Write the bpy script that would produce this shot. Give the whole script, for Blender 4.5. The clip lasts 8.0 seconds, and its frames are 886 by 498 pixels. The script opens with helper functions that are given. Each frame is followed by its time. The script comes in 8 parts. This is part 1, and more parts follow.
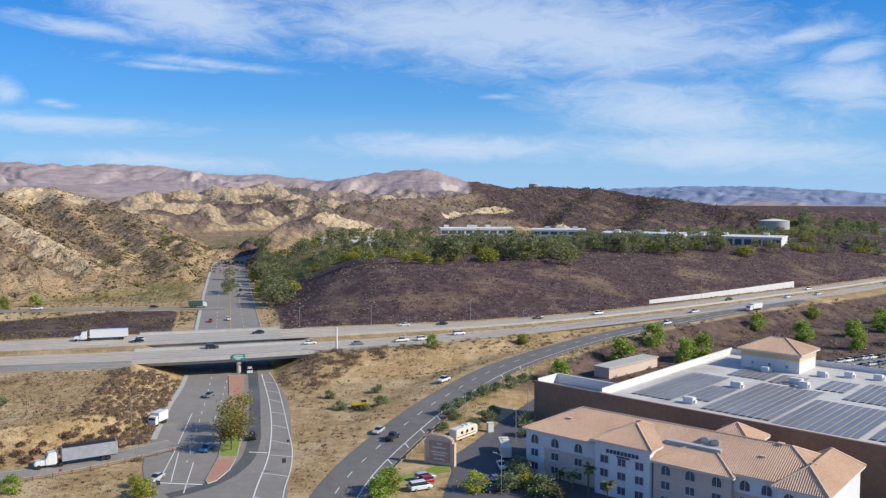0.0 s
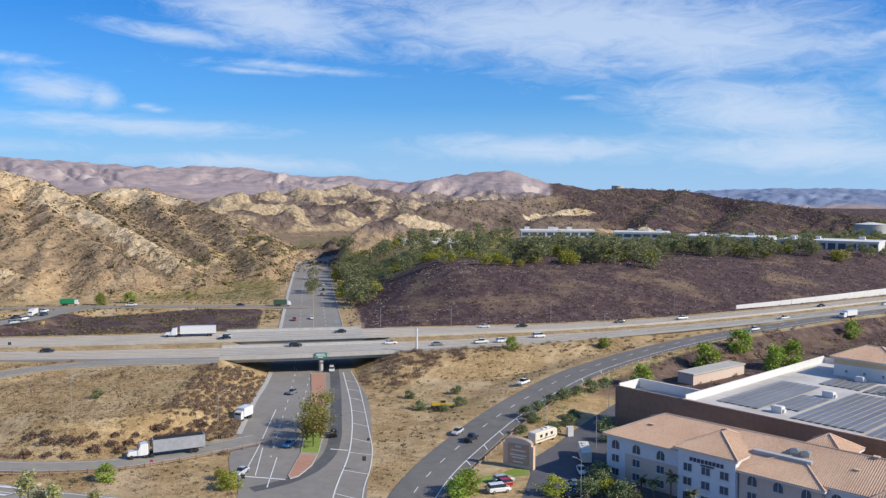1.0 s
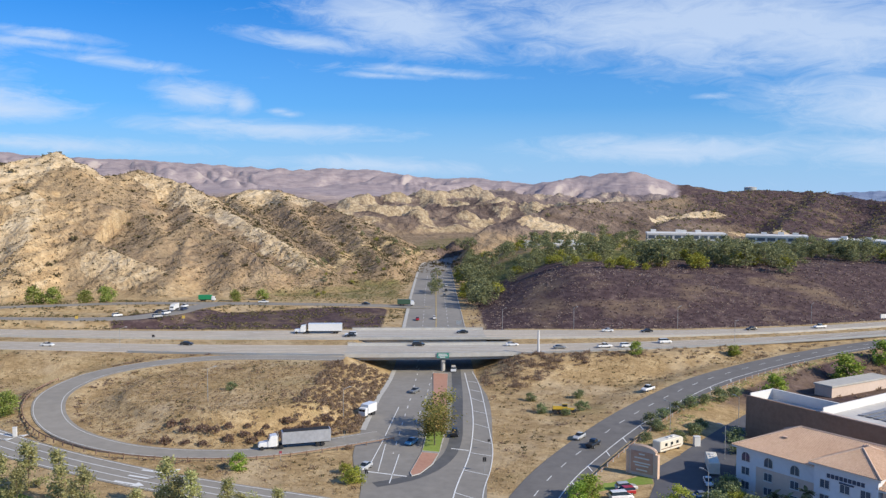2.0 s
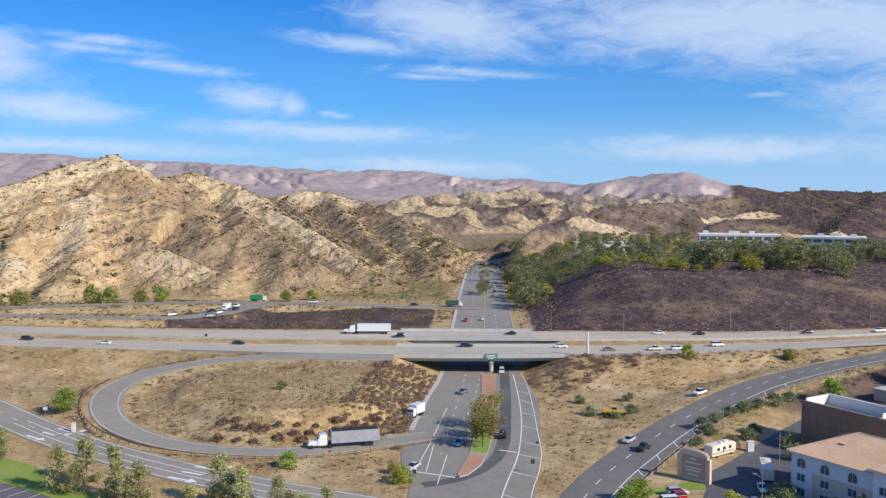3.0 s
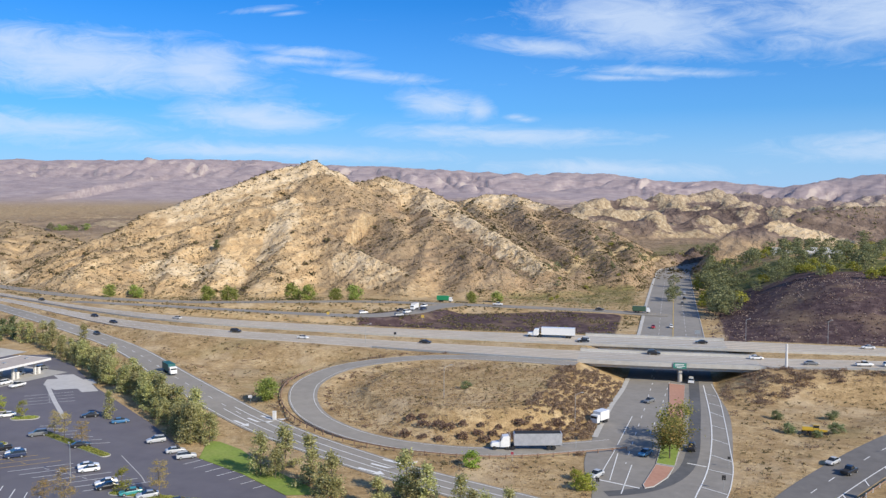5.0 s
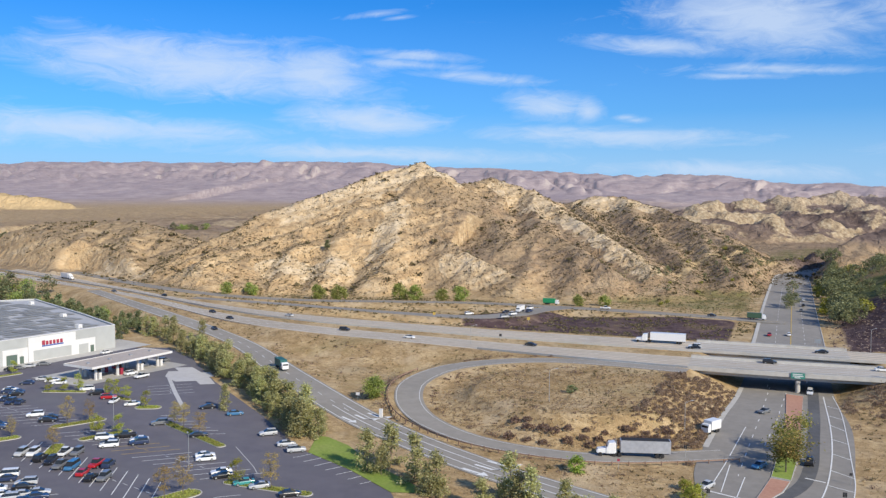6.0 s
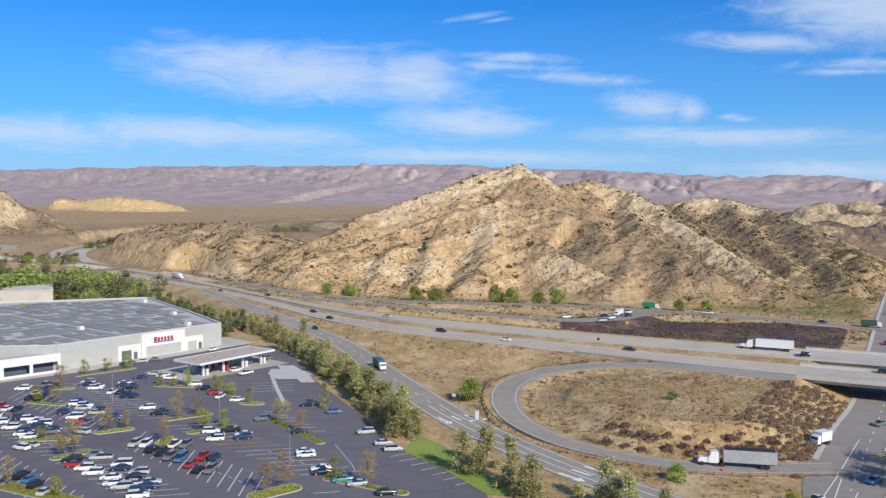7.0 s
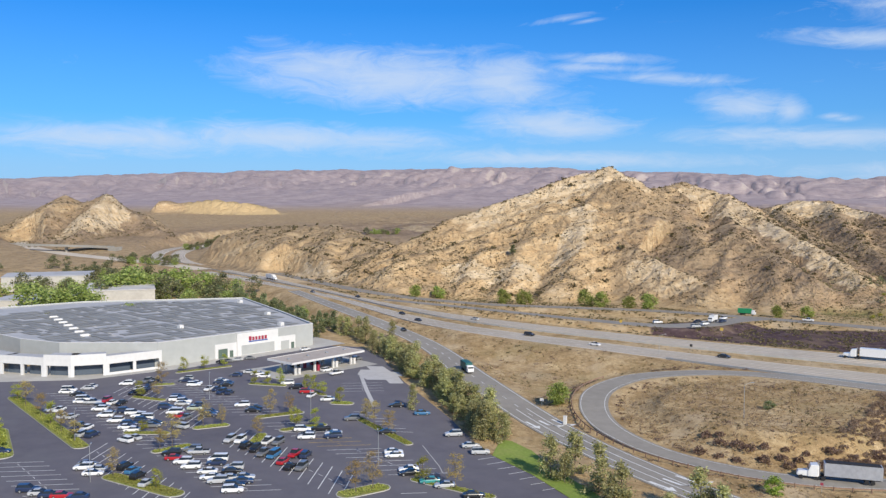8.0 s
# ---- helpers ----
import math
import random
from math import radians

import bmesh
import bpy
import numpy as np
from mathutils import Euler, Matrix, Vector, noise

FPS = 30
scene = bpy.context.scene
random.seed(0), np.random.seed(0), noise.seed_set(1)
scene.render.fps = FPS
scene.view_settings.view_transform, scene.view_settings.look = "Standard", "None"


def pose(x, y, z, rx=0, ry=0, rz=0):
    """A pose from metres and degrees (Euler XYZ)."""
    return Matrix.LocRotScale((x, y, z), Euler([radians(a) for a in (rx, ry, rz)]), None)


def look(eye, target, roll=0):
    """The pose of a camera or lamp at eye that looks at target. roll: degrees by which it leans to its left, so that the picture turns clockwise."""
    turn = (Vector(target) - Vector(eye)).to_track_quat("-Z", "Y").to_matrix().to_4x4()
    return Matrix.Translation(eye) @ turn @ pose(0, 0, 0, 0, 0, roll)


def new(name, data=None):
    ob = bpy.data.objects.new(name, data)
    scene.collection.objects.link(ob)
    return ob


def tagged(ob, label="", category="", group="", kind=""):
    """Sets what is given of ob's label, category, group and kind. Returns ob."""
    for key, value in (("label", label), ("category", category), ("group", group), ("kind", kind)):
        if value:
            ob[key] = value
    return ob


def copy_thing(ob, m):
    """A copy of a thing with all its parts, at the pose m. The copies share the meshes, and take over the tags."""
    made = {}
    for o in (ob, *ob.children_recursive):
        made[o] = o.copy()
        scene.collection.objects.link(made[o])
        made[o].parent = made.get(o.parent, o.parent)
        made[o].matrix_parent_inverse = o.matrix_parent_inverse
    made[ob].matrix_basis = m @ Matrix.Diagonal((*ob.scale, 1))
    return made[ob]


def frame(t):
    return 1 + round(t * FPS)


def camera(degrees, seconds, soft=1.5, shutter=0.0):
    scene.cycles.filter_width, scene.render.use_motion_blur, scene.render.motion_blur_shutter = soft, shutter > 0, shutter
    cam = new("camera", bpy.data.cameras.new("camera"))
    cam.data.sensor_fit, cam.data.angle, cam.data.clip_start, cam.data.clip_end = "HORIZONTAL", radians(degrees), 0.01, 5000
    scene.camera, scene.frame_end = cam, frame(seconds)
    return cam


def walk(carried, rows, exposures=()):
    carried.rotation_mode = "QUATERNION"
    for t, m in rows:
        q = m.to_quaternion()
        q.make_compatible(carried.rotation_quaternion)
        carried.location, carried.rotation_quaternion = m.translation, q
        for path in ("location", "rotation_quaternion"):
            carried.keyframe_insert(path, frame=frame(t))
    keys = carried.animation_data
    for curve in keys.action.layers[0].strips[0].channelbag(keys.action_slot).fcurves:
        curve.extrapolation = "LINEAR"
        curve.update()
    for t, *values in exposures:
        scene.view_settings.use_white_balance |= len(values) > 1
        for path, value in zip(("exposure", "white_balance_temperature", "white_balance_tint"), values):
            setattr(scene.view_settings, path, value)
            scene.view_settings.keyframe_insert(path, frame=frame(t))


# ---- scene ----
# ---- camera and its walk: a hovering eye that turns to its left ----
EYE = 62.0
HOVER = [
    (0.0, 0.00, -3.90, 0.03),
    (0.5, 0.58, -3.85, 0.05),
    (0.7, 1.45, -3.83, 0.09),
    (0.8, 2.70, -3.82, 0.11),
    (0.9, 4.05, -3.81, 0.12),
    (1.0, 5.45, -3.80, 0.14),
    (1.5, 10.89, -3.76, 0.24),
    (1.7, 12.35, -3.74, 0.22),
    (2.8, 16.00, -3.66, 0.09),
    (3.0, 17.01, -3.65, 0.07),
    (3.5, 19.92, -3.60, 0.05),
    (4.0, 22.40, -3.53, -0.07),
    (4.5, 25.74, -3.48, -0.07),
    (4.7, 27.20, -3.47, -0.03),
    (5.8, 35.40, -3.37, 0.18),
    (6.0, 36.69, -3.35, 0.21),
    (6.5, 40.24, -3.26, 0.17),
    (7.0, 43.22, -3.22, 0.09),
    (7.5, 46.12, -3.12, 0.08),
    (8.0, 49.19, -3.02, 0.06),
]
cam = camera(55.2, 8.0, soft=1.35)
PATH = [(t, pose(0, 0, EYE, 90 + pitch, -roll, yaw)) for t, yaw, pitch, roll in HOVER]
walk(cam, PATH, exposures=[(0.0, 0.0), (2.0, 0.03), (4.5, 0.08), (6.5, 0.0), (8.0, -0.04)])

# ---- world, sun ----
SUN_AZ = radians(-14)     # the sun stands over +x, a little towards -y
SUN_EL = radians(32)
sun_way = Vector((math.cos(SUN_AZ) * math.cos(SUN_EL), math.sin(SUN_AZ) * math.cos(SUN_EL), math.sin(SUN_EL)))


def nodes_of(tree):
    tree.nodes.clear()

    def add(kind, inputs=()):
        n = tree.nodes.new(kind)
        for k, v in dict(inputs).items():
            sock = n.inputs[k]
            if hasattr(v, "is_output"):
                tree.links.new(v, sock)
            else:
                sock.default_value = v
        return n
    return add


def maths(add, op, a, b=0.0, c=0.0, clamp=False):
    n = add("ShaderNodeMath", {0: a, 1: b, 2: c})
    n.operation, n.use_clamp = op, clamp
    return n.outputs[0]


def ramp(add, fac, stops):
    n = add("ShaderNodeValToRGB", {0: fac})
    e = n.color_ramp.elements
    while len(e) < len(stops):
        e.new(0.5)
    for el, (p, c) in zip(e, stops):
        el.position = p
        el.color = (*c, 1) if len(c) == 3 else c
    return n.outputs[0]


def mix(add, fac, a, b, kind="MIX"):
    n = add("ShaderNodeMix")
    n.data_type, n.blend_type = "RGBA", kind
    for i, v in ((0, fac), (6, a), (7, b)):
        if hasattr(v, "is_output"):
            n.id_data.links.new(v, n.inputs[i])
        else:
            n.inputs[i].default_value = (*v, 1) if isinstance(v, tuple) and len(v) == 3 else v
    return n.outputs[2]


world = bpy.data.worlds.new("sky")
scene.world = world
world.use_nodes = True
add = nodes_of(world.node_tree)
sky = add("ShaderNodeTexSky")
sky.sky_type, sky.sun_disc, sky.sun_elevation, sky.sun_rotation = "NISHITA", False, SUN_EL, radians(90) - SUN_AZ
sky.altitude, sky.air_density, sky.dust_density, sky.ozone_density = 300.0, 1.0, 0.6, 2.5
# cirrus: soft streaked banks, by bearing and height in degrees (centre, half sizes, lean), torn up by noise
tc = add("ShaderNodeTexCoord").outputs["Generated"]
xyz = add("ShaderNodeSeparateXYZ", {0: tc})
bearing = maths(add, "MULTIPLY", maths(add, "ARCTAN2", maths(add, "MULTIPLY", xyz.outputs[0], -1.0), xyz.outputs[1]), 57.2958)
height = maths(add, "MULTIPLY", maths(add, "ARCSINE", xyz.outputs[2]), 57.2958)
sheet = add("ShaderNodeCombineXYZ", {0: bearing, 1: height}).outputs[0]
BANKS = [(-3.6, 10.7, 17.8, 3.0, 4), (-11.0, 9.7, 11.1, 2.5, 4), (14.2, 8.0, 9.3, 0.5, 3), (22.6, 9.8, 4.8, 0.5, 6), (-22.8, 9.5, 4.1, 0.8, -8), (-25.2, 8.3, 3.0, 0.9, -8),
         (-25.1, 6.3, 4.1, 1.6, 6), (-15.0, 5.2, 8.2, 2.0, 6), (-1.4, 2.9, 11.1, 1.1, 1), (-17.2, 2.6, 11.1, 1.3, 3), (-3.6, 6.3, 2.8, 0.4, 0), (24.0, 5.2, 1.8, 0.4, 0),
         (27.1, 5.8, 1.5, 1.0, 10), (52.7, 8.3, 9.6, 1.8, 3), (58.0, 8.8, 4.8, 1.1, -4), (29.7, 6.2, 3.2, 1.1, 4), (38.2, 9.5, 5.6, 0.6, 3), (34.0, 8.1, 7.0, 0.6, 4),
         (24.6, 5.4, 1.7, 0.4, 0), (42.3, 5.4, 6.3, 1.1, 2), (59.7, 4.4, 13.3, 1.1, 1), (41.2, 3.0, 14.8, 0.8, 1), (18.0, 1.9, 11.1, 0.8, 2), (17.5, 7.8, 6.7, 0.4, 2),
         (22.9, 9.9, 6.3, 0.8, 6), (15.7, 11.1, 7.0, 1.9, 8), (41.2, 12.1, 4.4, 0.4, -8), (41.4, 5.0, 5.9, 1.1, 2), (45.4, 8.1, 4.1, 1.7, 4), (16.7, 10.4, 6.3, 0.8, 6),
         (15.4, 8.2, 6.9, 0.5, 3), (39.0, 8.9, 7.0, 0.5, 3), (25.4, 4.2, 12.2, 0.9, 1), (70.4, 4.1, 11.1, 1.1, 1), (39.6, 11.9, 2.2, 0.3, -8)]
bank = None
for b_az, b_el, half_w, half_h, lean in BANKS:
    mp = add("ShaderNodeMapping", {0: sheet, 1: (b_az, b_el, 0), 2: (0, 0, radians(lean)), 3: (half_w, half_h, 1.0)})
    mp.vector_type = "TEXTURE"
    ln = add("ShaderNodeVectorMath", {0: mp.outputs[0]})
    ln.operation = "LENGTH"
    one = maths(add, "SUBTRACT", min(1.0, 0.22 + 0.5 * half_h), ln.outputs["Value"])
    bank = one if bank is None else maths(add, "MAXIMUM", bank, one)
# elsewhere in the sky the same thin sheet goes on
around = maths(add, "GREATER_THAN", maths(add, "ABSOLUTE", maths(add, "SUBTRACT", bearing, 25.0)), 62.0)
streak = add("ShaderNodeMapping", {0: sheet, 2: (0, 0, radians(-5)), 3: (0.035, 0.16, 1.0)}).outputs[0]
wide = add("ShaderNodeTexNoise", {"Vector": streak, "Scale": 1.6, "Detail": 4.0, "Roughness": 0.55, "Distortion": 0.5}).outputs[0]
fine_v = add("ShaderNodeMapping", {0: sheet, 2: (0, 0, radians(-7)), 3: (0.13, 0.42, 1.0)}).outputs[0]
fine = add("ShaderNodeTexNoise", {"Vector": fine_v, "Scale": 2.1, "Detail": 11.0, "Roughness": 0.70, "Distortion": 0.9}).outputs[0]
bank = maths(add, "MAXIMUM", maths(add, "MAXIMUM", bank, -0.5), maths(add, "MULTIPLY_ADD", around, 0.75, -0.75))
veil = maths(add, "ADD", maths(add, "MULTIPLY", bank, 0.46), maths(add, "ADD", maths(add, "MULTIPLY", wide, 0.36), maths(add, "MULTIPLY", fine, 0.74)))
cover = ramp(add, veil, [(0.42, (0, 0, 0)), (0.58, (0.22, 0.22, 0.22)), (0.72, (0.52, 0.52, 0.52)), (0.92, (0.76, 0.76, 0.76))])
low = ramp(add, xyz.outputs[2], [(0.0, (0.85, 0.85, 0.85)), (0.045, (0.66, 0.66, 0.66)), (0.10, (0.25, 0.25, 0.25)), (0.22, (0.03, 0.03, 0.03))])
deep = mix(add, 1.0, sky.outputs[0], (0.13, 0.88, 1.78, 1.0), "MULTIPLY")
hazed = mix(add, low, deep, (5.3, 8.0, 11.9, 1.0))
clouded = mix(add, cover, hazed, (8.0, 9.5, 11.8, 1.0))
bg = add("ShaderNodeBackground", {0: clouded, 1: 0.079})
add("ShaderNodeOutputWorld", {0: bg.outputs[0]})

sun = new("sun", bpy.data.lights.new("sun", "SUN"))
sun.data.energy, sun.data.angle, sun.data.color = 5.3, radians(0.6), (1.0, 0.90, 0.74)
sun.matrix_world = look(sun_way * 300, (0, 0, 0))

# ---- materials ----
def principled(name):
    m = bpy.data.materials.new(name)
    m.use_nodes = True
    add = nodes_of(m.node_tree)
    p = add("ShaderNodeBsdfPrincipled")
    add("ShaderNodeOutputMaterial", {0: p.outputs[0]})
    return m, add, p


def link(p, name, v):
    if hasattr(v, "is_output"):
        p.id_data.links.new(v, p.inputs[name])
    else:
        p.inputs[name].default_value = v


def surface(name, a, b, scale=1.0, rough=0.85, metal=0.0, bump=0.0, big=0.25, var=0.0, stretch=(1, 1, 1), dirt=None, dirt_amount=0.35):
    """Two colours broken up at two scales, with fine relief; var: lightness by object."""
    m, add, p = principled(name)
    pos = add("ShaderNodeTexCoord").outputs["Object"]
    v = add("ShaderNodeMapping", {0: pos, 3: stretch}).outputs[0]
    n1 = add("ShaderNodeTexNoise", {"Vector": v, "Scale": scale, "Detail": 6.0, "Roughness": 0.65}).outputs[0]
    n2 = add("ShaderNodeTexNoise", {"Vector": v, "Scale": scale * big * 0.3, "Detail": 3.0, "Roughness": 0.5}).outputs[0]
    f = maths(add, "ADD", maths(add, "MULTIPLY", n1, 0.6), maths(add, "MULTIPLY", n2, 0.4))
    col = ramp(add, f, [(0.34, a), (0.66, b)])
    if dirt:
        n3 = add("ShaderNodeTexNoise", {"Vector": v, "Scale": scale * 0.11, "Detail": 5.0, "Roughness": 0.7}).outputs[0]
        col = mix(add, ramp(add, n3, [(0.5, (0, 0, 0)), (0.7, (dirt_amount,) * 3)]), col, dirt)
    if var:
        rnd = add("ShaderNodeObjectInfo").outputs["Random"]
        k = maths(add, "MULTIPLY_ADD", rnd, 2 * var, 1 - var)
        hsv = add("ShaderNodeHueSaturation", {"Value": k, "Color": col})
        col = hsv.outputs[0]
    link(p, "Base Color", col)
    p.inputs["Roughness"].default_value = rough
    p.inputs["Metallic"].default_value = metal
    if bump:
        link(p, "Normal", add("ShaderNodeBump", {"Height": n1, "Strength": 0.6, "Distance": bump}).outputs[0])
    return m


def plain(name, c, rough=0.5, metal=0.0, coat=0.0):
    m, add, p = principled(name)
    pos = add("ShaderNodeTexCoord").outputs["Object"]
    n = add("ShaderNodeTexNoise", {"Vector": pos, "Scale": 3.0, "Detail": 4.0}).outputs[0]
    link(p, "Base Color", ramp(add, n, [(0.3, tuple(v * 0.88 for v in c)), (0.7, c)]))
    p.inputs["Roughness"].default_value, p.inputs["Metallic"].default_value = rough, metal
    p.inputs["Coat Weight"].default_value = coat
    return m


def leaves(name, a, b, c):
    """Foliage: three greens by leaf and by tree; some light comes through the leaves."""
    m, add, p = principled(name)
    rnd = add("ShaderNodeNewGeometry").outputs["Random Per Island"]
    ob = add("ShaderNodeObjectInfo").outputs["Random"]
    col = ramp(add, rnd, [(0.0, a), (0.55, b), (1.0, c)])
    col = add("ShaderNodeHueSaturation", {"Hue": maths(add, "MULTIPLY_ADD", ob, 0.03, 0.485), "Value": maths(add, "MULTIPLY_ADD", ob, 0.5, 0.85), "Color": col}).outputs[0]
    link(p, "Base Color", col)
    p.inputs["Roughness"].default_value = 0.7
    p.inputs["Specular IOR Level"].default_value = 0.25
    thin = add("ShaderNodeBsdfTranslucent", {0: col})
    both = add("ShaderNodeMixShader", {0: 0.42, 1: p.outputs[0], 2: thin.outputs[0]})
    out = [n for n in m.node_tree.nodes if n.bl_idname == "ShaderNodeOutputMaterial"][0]
    m.node_tree.links.new(both.outputs[0], out.inputs[0])
    return m


DIP = (0.235, 0.19)          # the sandstone beds rise to the north-east


def ground_material():
    m, add, p = principled("ground")
    pos = add("ShaderNodeNewGeometry").outputs["Position"]
    nz = add("ShaderNodeSeparateXYZ", {0: add("ShaderNodeNewGeometry").outputs["Normal"]}).outputs[2]

    def noise_at(scale, detail=6.0, rough=0.6, dist=0.0, stretch=(1, 1, 1)):
        v = add("ShaderNodeMapping", {0: pos, 3: stretch}).outputs[0]
        return add("ShaderNodeTexNoise", {"Vector": v, "Scale": scale, "Detail": detail, "Roughness": rough, "Distortion": dist}).outputs[0]

    def att(n):
        a = add("ShaderNodeAttribute")
        a.attribute_name = n
        return a.outputs["Fac"]
    straw = ramp(add, noise_at(0.12, 9, 0.7), [(0.34, (0.28, 0.19, 0.092)), (0.5, (0.45, 0.318, 0.165)), (0.66, (0.60, 0.455, 0.26))])
    straw = mix(add, ramp(add, noise_at(0.45, 9, 0.8, 0.4, (1.0, 1.6, 1.0)), [(0.47, (0, 0, 0)), (0.60, (0.75, 0.75, 0.75))]), straw, (0.245, 0.165, 0.08))
    straw = mix(add, ramp(add, noise_at(1.6, 5, 0.8), [(0.52, (0, 0, 0)), (0.68, (0.7, 0.7, 0.7))]), straw, (0.19, 0.135, 0.07))
    straw = mix(add, ramp(add, noise_at(0.05, 6, 0.7), [(0.5, (0, 0, 0)), (0.64, (0.6, 0.6, 0.6))]), straw, (0.56, 0.44, 0.285))
    straw = mix(add, ramp(add, noise_at(0.028, 6, 0.7), [(0.54, (0, 0, 0)), (0.66, (0.45, 0.45, 0.45))]), straw, (0.30, 0.245, 0.115))
    burnt = ramp(add, noise_at(0.22, 9, 0.75), [(0.36, (0.048, 0.030, 0.033)), (0.52, (0.088, 0.058, 0.059)), (0.70, (0.20, 0.145, 0.13))])
    burnt = mix(add, ramp(add, noise_at(0.03, 5, 0.6), [(0.52, (0, 0, 0)), (0.66, (0.7, 0.7, 0.7))]), burnt, (0.25, 0.18, 0.115))
    # sandstone in tilted beds, scrub and soil on the gentler faces
    sep = add("ShaderNodeSeparateXYZ", {0: pos})
    lift = maths(add, "SUBTRACT", sep.outputs[2], maths(add, "ADD", maths(add, "MULTIPLY", sep.outputs[0], DIP[0]), maths(add, "MULTIPLY", sep.outputs[1], DIP[1])))
    strike = maths(add, "SUBTRACT", maths(add, "MULTIPLY", sep.outputs[0], DIP[1]), maths(add, "MULTIPLY", sep.outputs[1], DIP[0]))
    across_beds = add("ShaderNodeCombineXYZ", {0: maths(add, "MULTIPLY", lift, 0.11), 1: maths(add, "MULTIPLY", strike, 0.075), 2: maths(add, "MULTIPLY", sep.outputs[2], 0.012)}).outputs[0]
    beds = add("ShaderNodeTexNoise", {"Vector": across_beds, "Scale": 1.0, "Detail": 8.0, "Roughness": 0.68, "Distortion": 0.5}).outputs[0]
    grain = noise_at(0.16, 8, 0.72)
    rock = ramp(add, maths(add, "ADD", maths(add, "MULTIPLY", beds, 0.62), maths(add, "MULTIPLY", grain, 0.38)), [(0.32, (0.36, 0.232, 0.122)), (0.44, (0.51, 0.345, 0.182)), (0.53, (0.60, 0.425, 0.235)), (0.64, (0.71, 0.555, 0.355))])
    scrub = ramp(add, noise_at(0.13, 9, 0.75), [(0.34, (0.225, 0.16, 0.095)), (0.5, (0.37, 0.27, 0.16)), (0.66, (0.50, 0.375, 0.225))])
    open_rock = maths(add, "ADD", nz, maths(add, "ADD", maths(add, "MULTIPLY", maths(add, "SUBTRACT", noise_at(0.022, 7, 0.68), 0.5), 0.55), maths(add, "MULTIPLY", maths(add, "SUBTRACT", beds, 0.5), -0.35)))
    hill = mix(add, ramp(add, open_rock, [(0.79, (1, 1, 1)), (0.95, (0.08, 0.08, 0.08))]), scrub, rock)
    hill = mix(add, ramp(add, noise_at(0.55, 4, 0.72), [(0.56, (0, 0, 0)), (0.63, (0.6, 0.6, 0.6))]), hill, (0.13, 0.105, 0.065))
    hill = mix(add, att("scrubby"), hill, mix(add, ramp(add, open_rock, [(0.70, (0.75, 0.75, 0.75)), (0.86, (0, 0, 0))]), scrub, rock))
    mauve = ramp(add, noise_at(0.03, 8, 0.7, 0.3), [(0.36, (0.09, 0.065, 0.056)), (0.52, (0.18, 0.132, 0.11)), (0.68, (0.30, 0.23, 0.175))])
    cliff = ramp(add, grain, [(0.36, (0.24, 0.175, 0.11)), (0.5, (0.42, 0.325, 0.205)), (0.64, (0.58, 0.475, 0.33))])
    bare = maths(add, "ADD", att("crag"), maths(add, "MULTIPLY", maths(add, "SUBTRACT", 0.87, nz), 1.5))
    bare = maths(add, "ADD", bare, maths(add, "MULTIPLY", maths(add, "SUBTRACT", noise_at(0.02, 7, 0.7), 0.5), 1.1))
    hill = mix(add, att("canyon"), hill, mix(add, ramp(add, bare, [(0.34, (0, 0, 0)), (0.46, (0.95, 0.95, 0.95))]), mauve, cliff))
    # distance haze is put into the colour: far slopes go pale and mauve
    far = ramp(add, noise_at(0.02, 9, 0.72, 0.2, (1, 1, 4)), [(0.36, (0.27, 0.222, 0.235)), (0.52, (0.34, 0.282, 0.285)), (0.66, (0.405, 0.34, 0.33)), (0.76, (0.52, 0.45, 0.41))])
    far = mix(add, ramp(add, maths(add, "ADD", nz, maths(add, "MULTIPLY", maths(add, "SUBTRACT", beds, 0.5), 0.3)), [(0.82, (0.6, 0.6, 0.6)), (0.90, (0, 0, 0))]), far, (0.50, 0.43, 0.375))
    # the far right range is tinted bluer still, for the haze before it
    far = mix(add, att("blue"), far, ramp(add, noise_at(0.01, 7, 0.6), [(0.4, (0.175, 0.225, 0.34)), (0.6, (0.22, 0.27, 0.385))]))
    green = ramp(add, noise_at(0.25, 7, 0.7), [(0.35, (0.07, 0.075, 0.025)), (0.55, (0.14, 0.15, 0.045)), (0.75, (0.28, 0.22, 0.11))])
    torn = maths(add, "MULTIPLY", maths(add, "SUBTRACT", noise_at(0.07, 8, 0.75), 0.5), 1.6)
    hill = mix(add, ramp(add, maths(add, "ADD", att("dim"), torn), [(0.42, (0, 0, 0)), (0.62, (0.5, 0.5, 0.5))]), hill, scrub)
    col = mix(add, att("hill"), straw, hill)
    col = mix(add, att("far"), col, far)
    edge = maths(add, "MULTIPLY", maths(add, "SUBTRACT", noise_at(0.06, 6, 0.7), 0.5), 1.2)
    col = mix(add, ramp(add, maths(add, "ADD", att("burnt"), maths(add, "MULTIPLY", edge, 0.5)), [(0.35, (0, 0, 0)), (0.6, (1, 1, 1))]), col, burnt)
    col = mix(add, ramp(add, maths(add, "ADD", att("green"), maths(add, "MULTIPLY", edge, 0.5)), [(0.4, (0, 0, 0)), (0.6, (1, 1, 1))]), col, green)
    scar = ramp(add, maths(add, "ADD", maths(add, "MULTIPLY", beds, 0.5), maths(add, "MULTIPLY", grain, 0.5)), [(0.36, (0.40, 0.275, 0.155)), (0.46, (0.58, 0.43, 0.255)), (0.58, (0.70, 0.565, 0.385))])
    col = mix(add, ramp(add, maths(add, "ADD", att("bare"), torn), [(0.45, (0, 0, 0)), (0.62, (0.92, 0.92, 0.92))]), col, scar)
